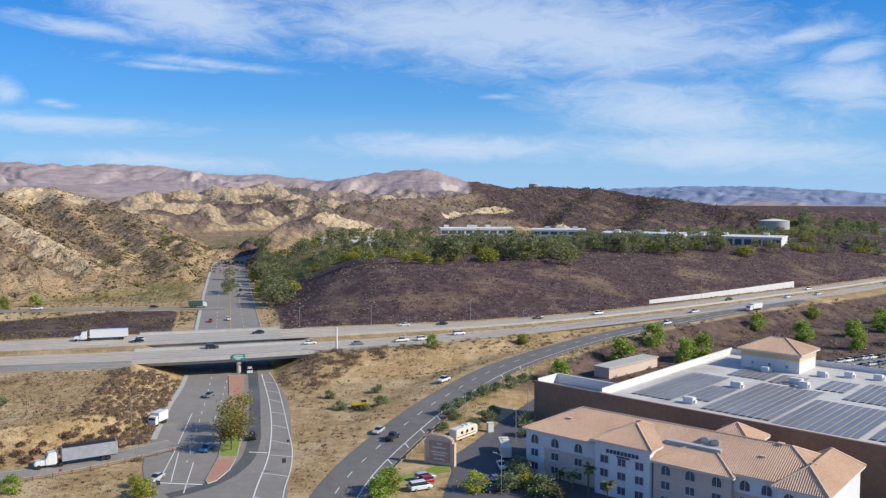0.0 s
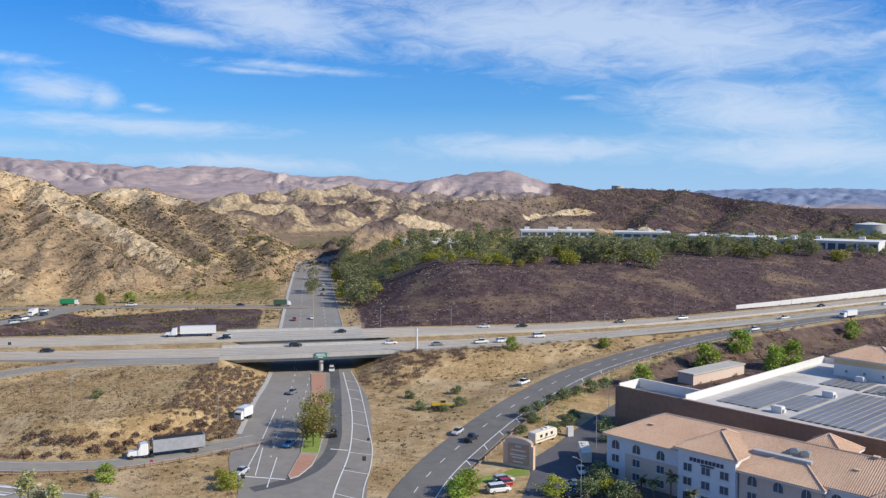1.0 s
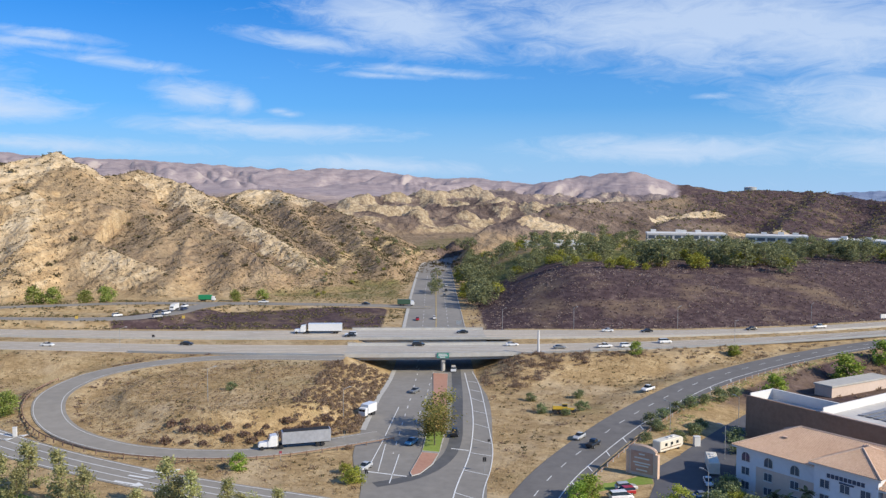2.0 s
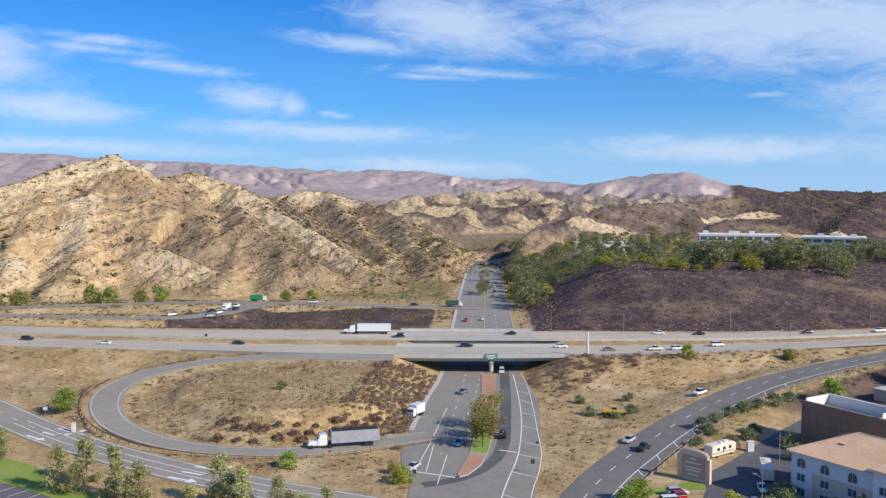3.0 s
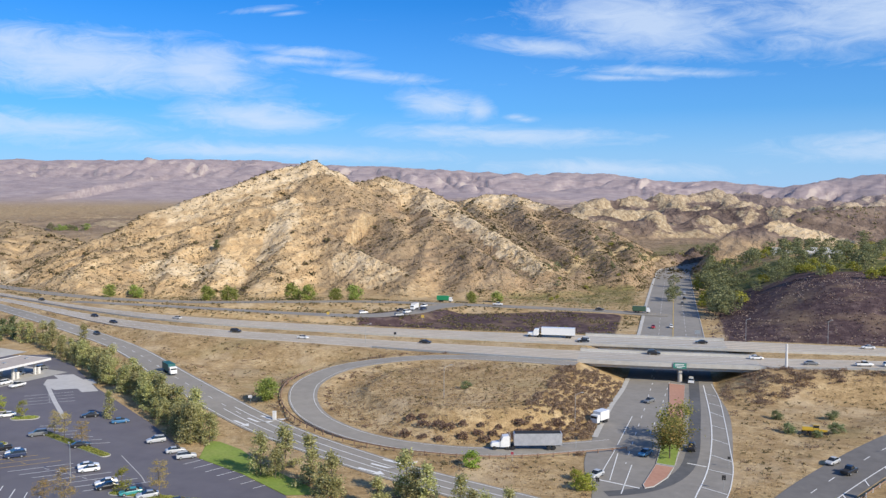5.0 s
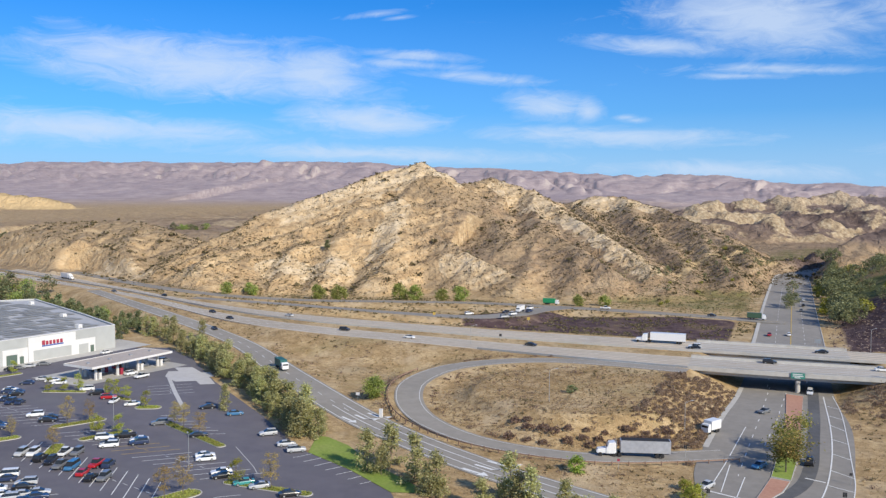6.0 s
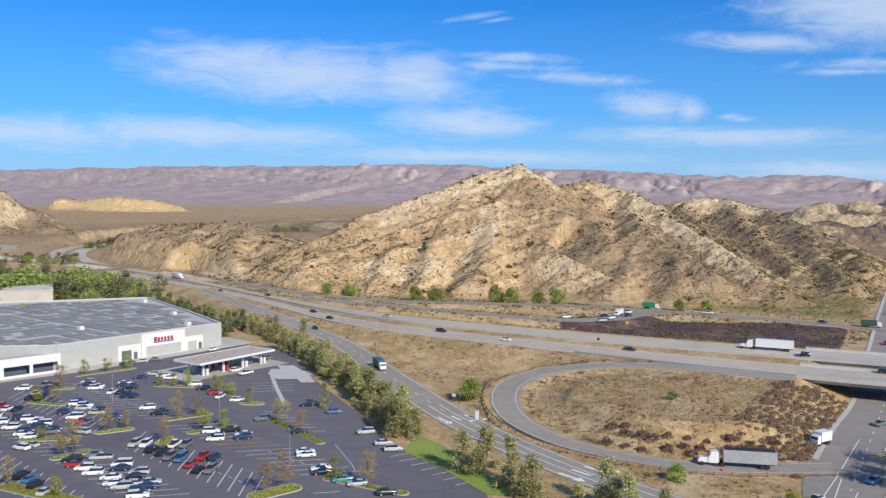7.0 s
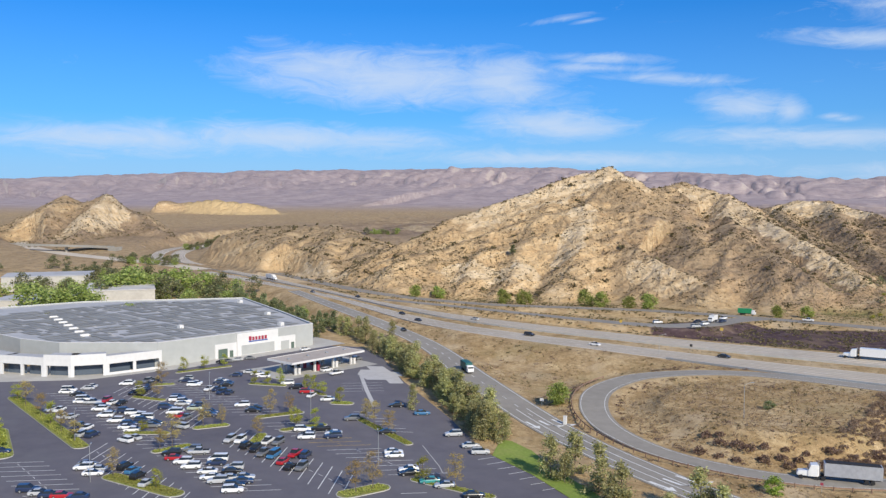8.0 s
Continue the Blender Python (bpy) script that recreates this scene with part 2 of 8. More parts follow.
    col = mix(add, att("pale"), col, (0.55, 0.405, 0.215))
    link(p, "Base Color", col)
    p.inputs["Roughness"].default_value = 0.95
    p.inputs["Specular IOR Level"].default_value = 0.15
    rills = add("ShaderNodeTexNoise")
    rills.noise_type, rills.normalize = "RIDGED_MULTIFRACTAL", True
    m.node_tree.links.new(pos, rills.inputs["Vector"])
    for key, v in (("Scale", 0.075), ("Detail", 7.0), ("Roughness", 0.62), ("Lacunarity", 2.1), ("Offset", 0.9), ("Gain", 2.0), ("Distortion", 0.4)):
        rills.inputs[key].default_value = v
    b0 = add("ShaderNodeBump", {"Height": rills.outputs[0], "Strength": 0.7, "Distance": maths(add, "MULTIPLY", maths(add, "SUBTRACT", att("hill"), maths(add, "MULTIPLY", att("far"), 0.75)), 2.2)}).outputs[0]
    b1 = add("ShaderNodeBump", {"Height": noise_at(0.16, 8, 0.75), "Strength": 0.9, "Distance": maths(add, "MULTIPLY_ADD", att("hill"), 0.4, 0.4), "Normal": b0}).outputs[0]
    link(p, "Normal", add("ShaderNodeBump", {"Height": noise_at(0.9, 6, 0.75), "Strength": 0.8, "Distance": 0.45, "Normal": b1}).outputs[0])
    return m


GROUND = ground_material()
RAMP_ASPHALT = surface("ramp_asphalt", (0.12, 0.113, 0.107), (0.18, 0.17, 0.16), 0.35, 0.9, bump=0.01, dirt=(0.20, 0.19, 0.175))
ASPHALT = surface("asphalt", (0.20, 0.185, 0.163), (0.28, 0.26, 0.23), 0.35, 0.9, bump=0.01, dirt=(0.14, 0.137, 0.132))
LOOP_ASPHALT = surface("loop_asphalt", (0.235, 0.215, 0.185), (0.315, 0.29, 0.25), 0.35, 0.9, bump=0.01, dirt=(0.18, 0.17, 0.15))
NEW_ASPHALT = surface("dark_asphalt", (0.075, 0.075, 0.085), (0.115, 0.115, 0.125), 0.3, 0.88, bump=0.01, dirt=(0.15, 0.145, 0.14))
CONCRETE_ROAD = surface("concrete_lanes", (0.49, 0.42, 0.325), (0.63, 0.55, 0.44), 0.25, 0.9, bump=0.01, dirt=(0.33, 0.30, 0.26), dirt_amount=0.6)
CONCRETE = surface("concrete", (0.40, 0.385, 0.35), (0.52, 0.50, 0.46), 0.5, 0.85, bump=0.01, dirt=(0.28, 0.26, 0.23))
PAVING = surface("red_paving", (0.36, 0.18, 0.12), (0.48, 0.27, 0.19), 1.2, 0.9, bump=0.01)
LINE = plain("road_paint", (0.76, 0.76, 0.74), 0.7)
YELLOW_LINE = plain("yellow_paint", (0.62, 0.42, 0.08), 0.7)
WHITE = surface("white_render", (0.58, 0.575, 0.56), (0.70, 0.69, 0.67), 0.5, 0.8, dirt=(0.55, 0.53, 0.50))
GREY_WALL = surface("pale_grey_panel", (0.36, 0.37, 0.355), (0.43, 0.44, 0.425), 0.25, 0.8, dirt=(0.30, 0.30, 0.285))
ROOF_GREY = surface("grey_roof_membrane", (0.34, 0.345, 0.355), (0.46, 0.465, 0.475), 0.35, 0.9, big=0.8, dirt=(0.46, 0.46, 0.47), dirt_amount=0.9)
ROOF_WHITE = surface("white_roof_membrane", (0.44, 0.425, 0.40), (0.62, 0.60, 0.57), 0.22, 0.85, dirt=(0.30, 0.27, 0.235), dirt_amount=0.75)
BROWN_WALL = surface("brown_block_wall", (0.20, 0.125, 0.085), (0.29, 0.19, 0.135), 0.8, 0.9, dirt=(0.34, 0.25, 0.19))
PANEL = surface("solar_cell", (0.185, 0.19, 0.205), (0.27, 0.275, 0.29), 0.4, 0.4, var=0.12)
STUCCO = surface("pale_blue_stucco", (0.60, 0.63, 0.68), (0.70, 0.73, 0.77), 1.0, 0.9)
STUCCO_PINK = surface("beige_stucco", (0.54, 0.43, 0.36), (0.64, 0.52, 0.44), 1.0, 0.9)
TERRACOTTA = surface("terracotta_tile", (0.50, 0.31, 0.20), (0.70, 0.49, 0.34), 2.0, 0.85, bump=0.02, var=0.12)
BARK = surface("bark", (0.10, 0.075, 0.05), (0.20, 0.16, 0.115), 4.0, 0.95)
METAL = plain("galvanised_steel", (0.48, 0.49, 0.49), 0.45, 0.6)
DARK = plain("dark_rubber", (0.02, 0.02, 0.022), 0.8)
GLASS = plain("dark_glass", (0.09, 0.115, 0.15), 0.08)
LEAF_DARK = leaves("dark_leaves", (0.105, 0.12, 0.058), (0.215, 0.23, 0.11), (0.35, 0.345, 0.175))
LEAF_GREEN = leaves("green_leaves", (0.13, 0.19, 0.03), (0.28, 0.36, 0.06), (0.44, 0.50, 0.13))
LEAF_OLIVE = leaves("olive_leaves", (0.21, 0.21, 0.08), (0.37, 0.36, 0.15), (0.56, 0.53, 0.27))
LEAF_AUTUMN = leaves("autumn_leaves", (0.24, 0.20, 0.07), (0.40, 0.30, 0.11), (0.55, 0.40, 0.18))
LEAF_BED = leaves("ground_cover_leaves", (0.19, 0.22, 0.04), (0.34, 0.36, 0.08), (0.50, 0.48, 0.15))
SCRUB_BROWN = leaves("dry_brush", (0.15, 0.10, 0.075), (0.235, 0.165, 0.12), (0.36, 0.265, 0.19))
SCRUB_BUSH = leaves("brown_brush", (0.17, 0.115, 0.085), (0.25, 0.175, 0.125), (0.35, 0.255, 0.185))
SCRUB_OLIVE = leaves("sage_brush", (0.100, 0.090, 0.040), (0.200, 0.180, 0.084), (0.380, 0.320, 0.170))
SCRUB_PALE = leaves("dry_grass_tufts", (0.275, 0.200, 0.100), (0.425, 0.325, 0.175), (0.575, 0.463, 0.275))
LEAF_LIME = leaves("lime_leaves", (0.19, 0.21, 0.03), (0.36, 0.37, 0.06), (0.52, 0.5, 0.12))
LEAF_MEDIAN = leaves("sycamore_leaves", (0.105, 0.120, 0.030), (0.250, 0.250, 0.065), (0.460, 0.330, 0.110))
LEAF_GREY = leaves("grey_green_leaves", (0.100, 0.120, 0.060), (0.200, 0.240, 0.110), (0.340, 0.360, 0.180))
SCRUB_BURNT = leaves("burnt_brush", (0.068, 0.044, 0.048), (0.118, 0.08, 0.081), (0.245, 0.178, 0.16))
LOT_ASPHALT = surface("lot_asphalt", (0.097, 0.091, 0.108), (0.142, 0.133, 0.151), 0.15, 0.85, bump=0.01, dirt=(0.15, 0.148, 0.15), dirt_amount=0.5)
PATCH = surface("pale_paving", (0.42, 0.41, 0.40), (0.52, 0.51, 0.50), 0.4, 0.85)
SCRUB_PALE_MAUVE = leaves("pale_dry_twigs", (0.25, 0.18, 0.155), (0.37, 0.275, 0.23), (0.50, 0.39, 0.32))
SCRUB_DARK = leaves("dark_chaparral", (0.075, 0.06, 0.03), (0.135, 0.108, 0.055), (0.22, 0.175, 0.095))

LEAF_FAR = leaves("soft_green_leaves", (0.165, 0.205, 0.05), (0.285, 0.33, 0.09), (0.41, 0.43, 0.16))
LEAF_BRIGHT = leaves("bright_green_leaves", (0.16, 0.20, 0.045), (0.29, 0.335, 0.08), (0.43, 0.45, 0.15))

# ---- small kit ----
class Shape:
    """Vertices and faces of one mesh."""

    def __init__(self):
        self.v, self.f = [], []

    def poly(self, *pts):
        k = len(self.v)
        self.v += [tuple(p) for p in pts]
        self.f.append(tuple(range(k, k + len(pts))))
        return self

    def hexa(self, lo, hi):
        """A solid between four corners below and four above, counter-clockwise from above."""
        k = len(self.v)
        self.v += [tuple(p) for p in lo] + [tuple(p) for p in hi]
        n = len(lo)
        self.f.append(tuple(range(k + n - 1, k - 1, -1)))
        self.f.append(tuple(range(k + n, k + 2 * n)))
        for i in range(n):
            j = (i + 1) % n
            self.f.append((k + i, k + j, k + n + j, k + n + i))
        return self

    def box(self, x0, x1, y0, y1, z0, z1):
        c = ((x0, y0), (x1, y0), (x1, y1), (x0, y1))
        return self.hexa([(*p, z0) for p in c], [(*p, z1) for p in c])

    def rod(self, a, b, r0, r1=None, n=8):
        a, b = Vector(a), Vector(b)
        r1 = r0 if r1 is None else r1
        w = (b - a).normalized()
        u = w.orthogonal().normalized()
        s = w.cross(u)
        ring = [u * math.cos(2 * math.pi * i / n) + s * math.sin(2 * math.pi * i / n) for i in range(n)]
        return self.hexa([a + q * r0 for q in ring], [b + q * r1 for q in ring])

    def mesh(self, name, material, smooth=False):
        me = bpy.data.meshes.new(name)
        me.from_pydata(self.v, [], self.f)
        me.materials.append(material)
        if smooth:
            me.polygons.foreach_set("use_smooth", [True] * len(me.polygons))
        me.update()
        return me


def part(name, shape, material, parent=None, label="", smooth=False):
    ob = new(name, shape.mesh(name, material, smooth))
    if parent:
        ob.parent = parent
    if label:
        ob["label"] = label
    return ob


def thing(name, label, category, m=None, group="", kind=""):
    ob = new(name)
    ob.empty_display_size = 0.5
    if m is not None:
        ob.matrix_basis = m
    return tagged(ob, label, category, group, kind)


def spline(points, step=4.0):
    """A smooth line through points (any number of coordinates), as an array with even steps."""
    p = np.array(points, float)
    p = np.vstack([2 * p[0] - p[1], p, 2 * p[-1] - p[-2]])
    out = []
    for a, b, c, d in zip(p, p[1:], p[2:], p[3:]):
        n = max(2, int(np.hypot(*(c - b)[:2]) / step))
        t = np.linspace(0, 1, n, endpoint=False)[:, None]
        out.append(0.5 * (2 * b + (c - a) * t + (2 * a - 5 * b + 4 * c - d) * t ** 2 + (3 * b - a - 3 * c + d) * t ** 3))
    return np.vstack([*out, p[-2:-1]])


def perlin(x, y, seed=0):
    """Gradient noise on arrays, about -0.7 to 0.7."""
    rng = np.random.RandomState(seed)
    perm = rng.permutation(256)
    ang = rng.rand(256) * 2 * np.pi
    gx, gy = np.cos(ang), np.sin(ang)
    xi, yi = np.floor(x).astype(int), np.floor(y).astype(int)
    xf, yf = x - xi, y - yi
    u, v = xf * xf * xf * (xf * (xf * 6 - 15) + 10), yf * yf * yf * (yf * (yf * 6 - 15) + 10)

    def dot(i, j):
        h = perm[(perm[(xi + i) & 255] + yi + j) & 255]
        return gx[h] * (xf - i) + gy[h] * (yf - j)
    a = dot(0, 0) + u * (dot(1, 0) - dot(0, 0))
    b = dot(0, 1) + u * (dot(1, 1) - dot(0, 1))
    return a + v * (b - a)


def fbm(x, y, size, octaves=5, seed=0, ridged=False):
    total, amp, k = 0.0, 1.0, 1.0 / size
    for o in range(octaves):
        n = perlin(x * k + 17.3 * o, y * k - 9.1 * o, seed + o)
        total = total + amp * ((0.5 - np.abs(n) * 1.6) if ridged else n)
        amp, k = amp * 0.5, k * 2.03
    return total


def smooth(a, lo, hi):
    t = np.clip((a - lo) / (hi - lo), 0, 1)
    return t * t * (3 - 2 * t)


def along(line, x, y, columns=3):
    """Distance from each place to a line of points, and the line's other columns there."""
    best = np.full(x.shape, 1e9)
    vals = [np.zeros(x.shape) for _ in range(line.shape[1] - 2)]
    for a, b in zip(line, line[1:]):
        d = b[:2] - a[:2]
        t = np.clip(((x - a[0]) * d[0] + (y - a[1]) * d[1]) / max(d @ d, 1e-9), 0, 1)
        dist = np.hypot(x - a[0] - t * d[0], y - a[1] - t * d[1])
        m = dist < best
        best[m] = dist[m]
        for k in range(len(vals)):
            vals[k][m] = (a[2 + k] + t * (b[2 + k] - a[2 + k]))[m]
    return best, vals


# ---- roads, as lines: x, y, z, half width ----
FREE_NEAR = spline([(-1085, 660, 14), (-1062, 530, 10), (-1000, 425, 8), (-900, 360, 6.5), (-780, 322, 5), (-600, 302, 5), (-446, 284, 5.5), (-297, 250, 6), (-197, 258, 6), (-110, 272, 6), (-50, 290, 6), (-5, 311, 6),
                    (40, 335, 6), (106, 378, 6), (179, 433, 6), (260, 496, 6), (420, 640, 8), (700, 900, 12)], 5)
FREE_FAR = spline([(-1055, 660, 14), (-1032, 540, 10), (-975, 452, 8), (-885, 390, 6.5), (-770, 352, 5), (-610, 331, 5), (-476, 306, 5.5), (-335, 283, 6), (-230, 296, 6), (-160, 312, 6), (-108, 331, 6), (-60, 344, 6), (-5, 354, 6),
                   (44, 372, 6), (116, 418, 6), (199, 482, 6), (288, 548, 6), (450, 690, 8), (730, 950, 12)], 5)


def resample(line, n):
    s = np.concatenate([[0], np.cumsum(np.hypot(*np.diff(line[:, :2], axis=0).T))])
    t = np.linspace(0, s[-1], n)
    return np.stack([np.interp(t, s, line[:, k]) for k in range(line.shape[1])], 1)


def across(k):
    """The line at the fraction k from the freeway's near edge to its far edge."""
    return near_edge + (far_edge - near_edge) * k


near_edge = resample(FREE_NEAR, 260)
# pair each near point with the nearest far point, evened out
pair = np.array([FREE_FAR[int(np.argmin(np.hypot(*(FREE_FAR[:, :2] - p[:2]).T)))] for p in near_edge])
kern = np.ones(15) / 15
far_edge = np.stack([np.convolve(np.pad(pair[:, k], 7, mode="edge"), kern, "valid") for k in range(3)], 1)
NEAR_LANES, FAR_LANES = (0.0, 0.36), (0.61, 1.0)

ARTERIAL = spline([(-20, 60, 0, 12), (-32, 110, 0, 12), (-45, 168, 0, 13.2), (-49.5, 184, 0, 15.8), (-53.5, 200, 0, 17), (-62.5, 243, 0, 17), (-72.5, 283, 0, 14.2), (-94.5, 372, 0, 13.8),
                   (-130, 510, 0.3, 13.4), (-165, 650, 0.8, 12.8), (-178, 705, 1.5, 12), (-176, 745, 2.5, 11), (-160, 790, 4, 10), (-130, 840, 6, 9)])
LOOP = spline([(-100.0, 268.5, 6.05, 4.5), (-124.0, 265.0, 6, 5), (-144.0, 258.0, 6, 5), (-159.1, 245.9, 5.6, 5.2), (-168.5, 230.0, 4.8, 5.4), (-168.2, 212.0, 3.5, 5.6), (-159.5, 197.0, 2.4, 5.4), (-145.4, 184.3, 1.6, 5.0), (-128.8, 177.0, 1.1, 4.6), (-113.3, 175.4, 0.7, 4.4), (-97.6, 178.5, 0.45, 4.4), (-86.1, 184.5, 0.3, 4.6), (-76.0, 194.5, 0.1, 5), (-66.0, 205.0, 0.02, 5)], 2.5)
OFF_RAMP = spline([(-46, 150, 0, 7), (-70, 154, 0, 6), (-92, 157.5, 0, 5.4), (-108, 160.3, 0.1, 5.4), (-135, 167, 0.3, 5.6), (-164, 177, 0.7, 6), (-213, 199, 1.7, 6), (-273, 227, 3, 5.2), (-335, 244, 5, 5), (-400, 262, 5.6, 4.5), (-480, 286, 5.6, 4)], 3)
ON_RAMP = spline([(-22, 120, 0, 6.5), (-21, 168, 0, 6.0), (-13, 205, 0.3, 6.3), (2, 246, 1.5, 6.4), (25, 288, 3, 6.2), (68, 336, 4.8, 5.5), (130, 388, 5.8, 4.5), (186, 432, 6, 4)], 3)
FRONTAGE = spline([(-620, 352, 5, 4.5), (-450, 325, 4.5, 4.5), (-370, 342, 3, 4.5), (-318, 376, 2.4, 4.5), (-279, 403, 2, 4.5), (-229, 417, 2, 5), (-170, 432, 1.5, 5), (-115, 444, 0.6, 5)], 4)
FAR_RAMP = spline([(-400, 300, 5.6, 3.2), (-337, 313, 5.4, 3.5), (-275, 328, 4.5, 3.8), (-240, 345, 3.5, 6), (-231, 372, 2.6, 7), (-232, 396, 2.2, 7), (-226, 416, 2.0, 5)], 3)
VALLEY_ROAD = spline([(-690, 322, 5.2, 9), (-770, 318, 6, 10), (-860, 300, 7.5, 10), (-960, 285, 9, 10), (-1080, 285, 11, 9), (-1180, 300, 13, 8)], 6)
DIRT_TRACK = spline([(-213, 556, 6.0, 2.6), (-222, 595, 6.5, 2.6), (-227, 630, 7.5, 2.6), (-219, 665, 8.5, 2.6), (-209, 706, 9.5, 2.6), (-204, 746, 10.0, 2.6)], 5)

# ---- hills, as crests with their spurs: kind, then x, y, z, fall ----
CRESTS = [
    ('sand', [(-512, 384, 26, .52), (-501, 406, 38, .52), (-496, 435, 50, .52), (-489, 465, 59, .52), (-474, 501, 71, .52), (-460, 541, 84, .52), (-443, 567, 92, .52), (-434, 585, 81, .52), (-430, 600, 74, .52), (-438, 669, 82, .52), (-396, 666, 70, .52), (-368, 642, 61, .52), (-334, 615, 50, .52), (-288, 577, 38, .52), (-249, 551, 27, .52), (-215, 519, 15, .52)]),
    ('sand', [(-469, 366, 24, .6), (-464, 399, 29, .6), (-452, 441, 41, .6), (-437, 474, 53, .6), (-418, 504, 61, .6), (-434, 543, 75, .6), (-442, 566, 91, .6)]),
    ('sand', [(-416, 503, 60, .62), (-371, 487, 37, .62), (-330, 477, 23, .62), (-303, 469, 17, .62), (-285, 456, 9, .62)]),
    ('sand', [(-416, 502, 59, .62), (-386, 462, 36, .62), (-367, 423, 15, .62)]),
    ('sand', [(-437, 473, 52, .62), (-416, 435, 31, .62), (-400, 406, 12, .62)]),
    ('sand', [(-452, 441, 40, .62), (-437, 406, 25, .62), (-424, 384, 10, .62)]),
    ('sand', [(-394, 664, 69, .6), (-354, 604, 51, .6), (-313, 538, 40, .6), (-318, 509, 33, .6)]),
    ('sand', [(-312, 537, 39, .6), (-277, 521, 30, .6), (-240, 501, 18, .6)]),
    ('sand', [(-311, 535, 39, .62), (-294, 491, 22, .62), (-283, 455, 7, .62)]),
    ('sand', [(-277, 521, 29, .62), (-254, 486, 14, .62)]),
    ('sand', [(-429, 599, 73, .45), (-369, 557, 49, .45), (-328, 517, 34, .45)]),
    ('sand', [(-482, 876, 56, .45), (-447, 895, 66, .45), (-419, 908, 65, .45), (-369, 886, 54, .45), (-294, 798, 39, .45), (-227, 704, 24, .45), (-193, 652, 17, .45)]),
    ('sand', [(-416, 904, 64, .5), (-332, 761, 38, .5), (-249, 633, 22, .5), (-207, 563, 11, .5)]),
    ('sand', [(-292, 793, 38, .5), (-226, 652, 21, .5), (-183, 571, 12, .5)]),
    ('sand', [(-464, 886, 58, .5), (-353, 718, 37, .5), (-283, 629, 25, .5)]),
    ('low', [(-829, 350, 9, .36), (-793, 382, 28, .36), (-749, 402, 38, .36), (-687, 410, 42, .36), (-631, 423, 41, .36), (-585, 420, 34, .36), (-541, 411, 26, .36)]),
    ('low', [(-686, 409, 41, .42), (-623, 361, 25, .42), (-569, 315, 13, .42)]),
    ('low', [(-630, 422, 40, .42), (-580, 374, 24, .42), (-533, 337, 11, .42)]),
    ('low', [(-747, 401, 37, .42), (-694, 356, 22, .42), (-647, 316, 12, .42)]),
    ('low', [(-1225, 248, 23, .5), (-1249, 322, 38, .5), (-1244, 376, 71, .5), (-1227, 397, 58, .5), (-1190, 415, 67, .5), (-1141, 432, 46, .5), (-1062, 441, 23, .5), (-987, 438, 13, .5)]),
    ('low', [(-1188, 414, 65, .5), (-1075, 347, 32, .5), (-1006, 300, 17, .5)]),
    ('low', [(-1243, 375, 69, .5), (-1138, 312, 34, .5), (-1065, 274, 20, .5)]),
    ('quarry', [(-1664, 686, 64, .9), (-1635, 728, 67, .9), (-1585, 765, 72, .9), (-1543, 805, 68, .9), (-1506, 852, 55, .9)]),
    ('dark', [(-151, 745, 29, .4), (-118, 791, 41, .4), (-81, 846, 51, .4), (-50, 899, 53, .4), (11, 1000, 55, .4)]),
    ('dark', [(11, 1000, 55, .3), (91, 1177, 63, .3), (140, 1282, 69, .3), (189, 1316, 68, .3), (242, 1318, 66, .3), (284, 1269, 56, .3), (331, 1195, 50, .3), (377, 1118, 40, .3), (425, 1036, 30, .3)]),
    ('dark', [(90, 1167, 61, .34), (42, 959, 41, .34), (9, 850, 32, .34)]),
    ('dark', [(241, 1313, 65, .34), (152, 1009, 38, .34), (123, 892, 26, .34)]),
    ('dark', [(330, 1190, 49, .34), (237, 971, 32, .34), (202, 877, 25, .34)]),
    ('dark', [(479, 1421, 31, .2), (646, 1573, 25, .2), (775, 1625, 20, .2), (908, 1669, 14, .2)]),
    # badlands
    ('bad', [(-570, 1602, 44, .3), (-424, 1749, 56, .3), (-329, 1871, 71, .3), (-231, 1886, 56, .3), (-112, 1997, 50, .25), (88, 1998, 46, .25)]),
    ('bad', [(-508, 1305, 38, .3), (-372, 1403, 36, .3), (-183, 1439, 33, .3), (-23, 1400, 34, .3)]),
    ('bad', [(-430, 1080, 30, .3), (-330, 1120, 26, .3), (-250, 1200, 22, .3)]),
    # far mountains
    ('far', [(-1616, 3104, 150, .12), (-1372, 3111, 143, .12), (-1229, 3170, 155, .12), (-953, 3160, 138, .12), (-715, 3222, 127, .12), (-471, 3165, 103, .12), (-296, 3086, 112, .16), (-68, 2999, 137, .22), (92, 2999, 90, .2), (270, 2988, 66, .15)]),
    ('blue', [(640, 4454, 50, .06), (946, 4502, 72, .06), (1472, 4464, 86, .06), (1792, 4237, 72, .06), (2127, 4078, 45, .06)]),
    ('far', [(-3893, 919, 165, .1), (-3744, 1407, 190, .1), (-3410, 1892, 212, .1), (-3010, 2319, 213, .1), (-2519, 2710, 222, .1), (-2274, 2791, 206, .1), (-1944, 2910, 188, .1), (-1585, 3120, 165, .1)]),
]
# kind: spacing of its gullies in metres, their depth, and how far its plan is bent
GULLIES = {"sand": (24.0, 0.125, 4.0), "low": (26.0, 0.14, 5.0), "dark": (48.0, 0.16, 9.0), "quarry": (30.0, 0.06, 4.0), "bad": (70.0, 0.22, 0.0), "far": (210.0, 0.20, 0.0), "blue": (240.0, 0.12, 0.0)}


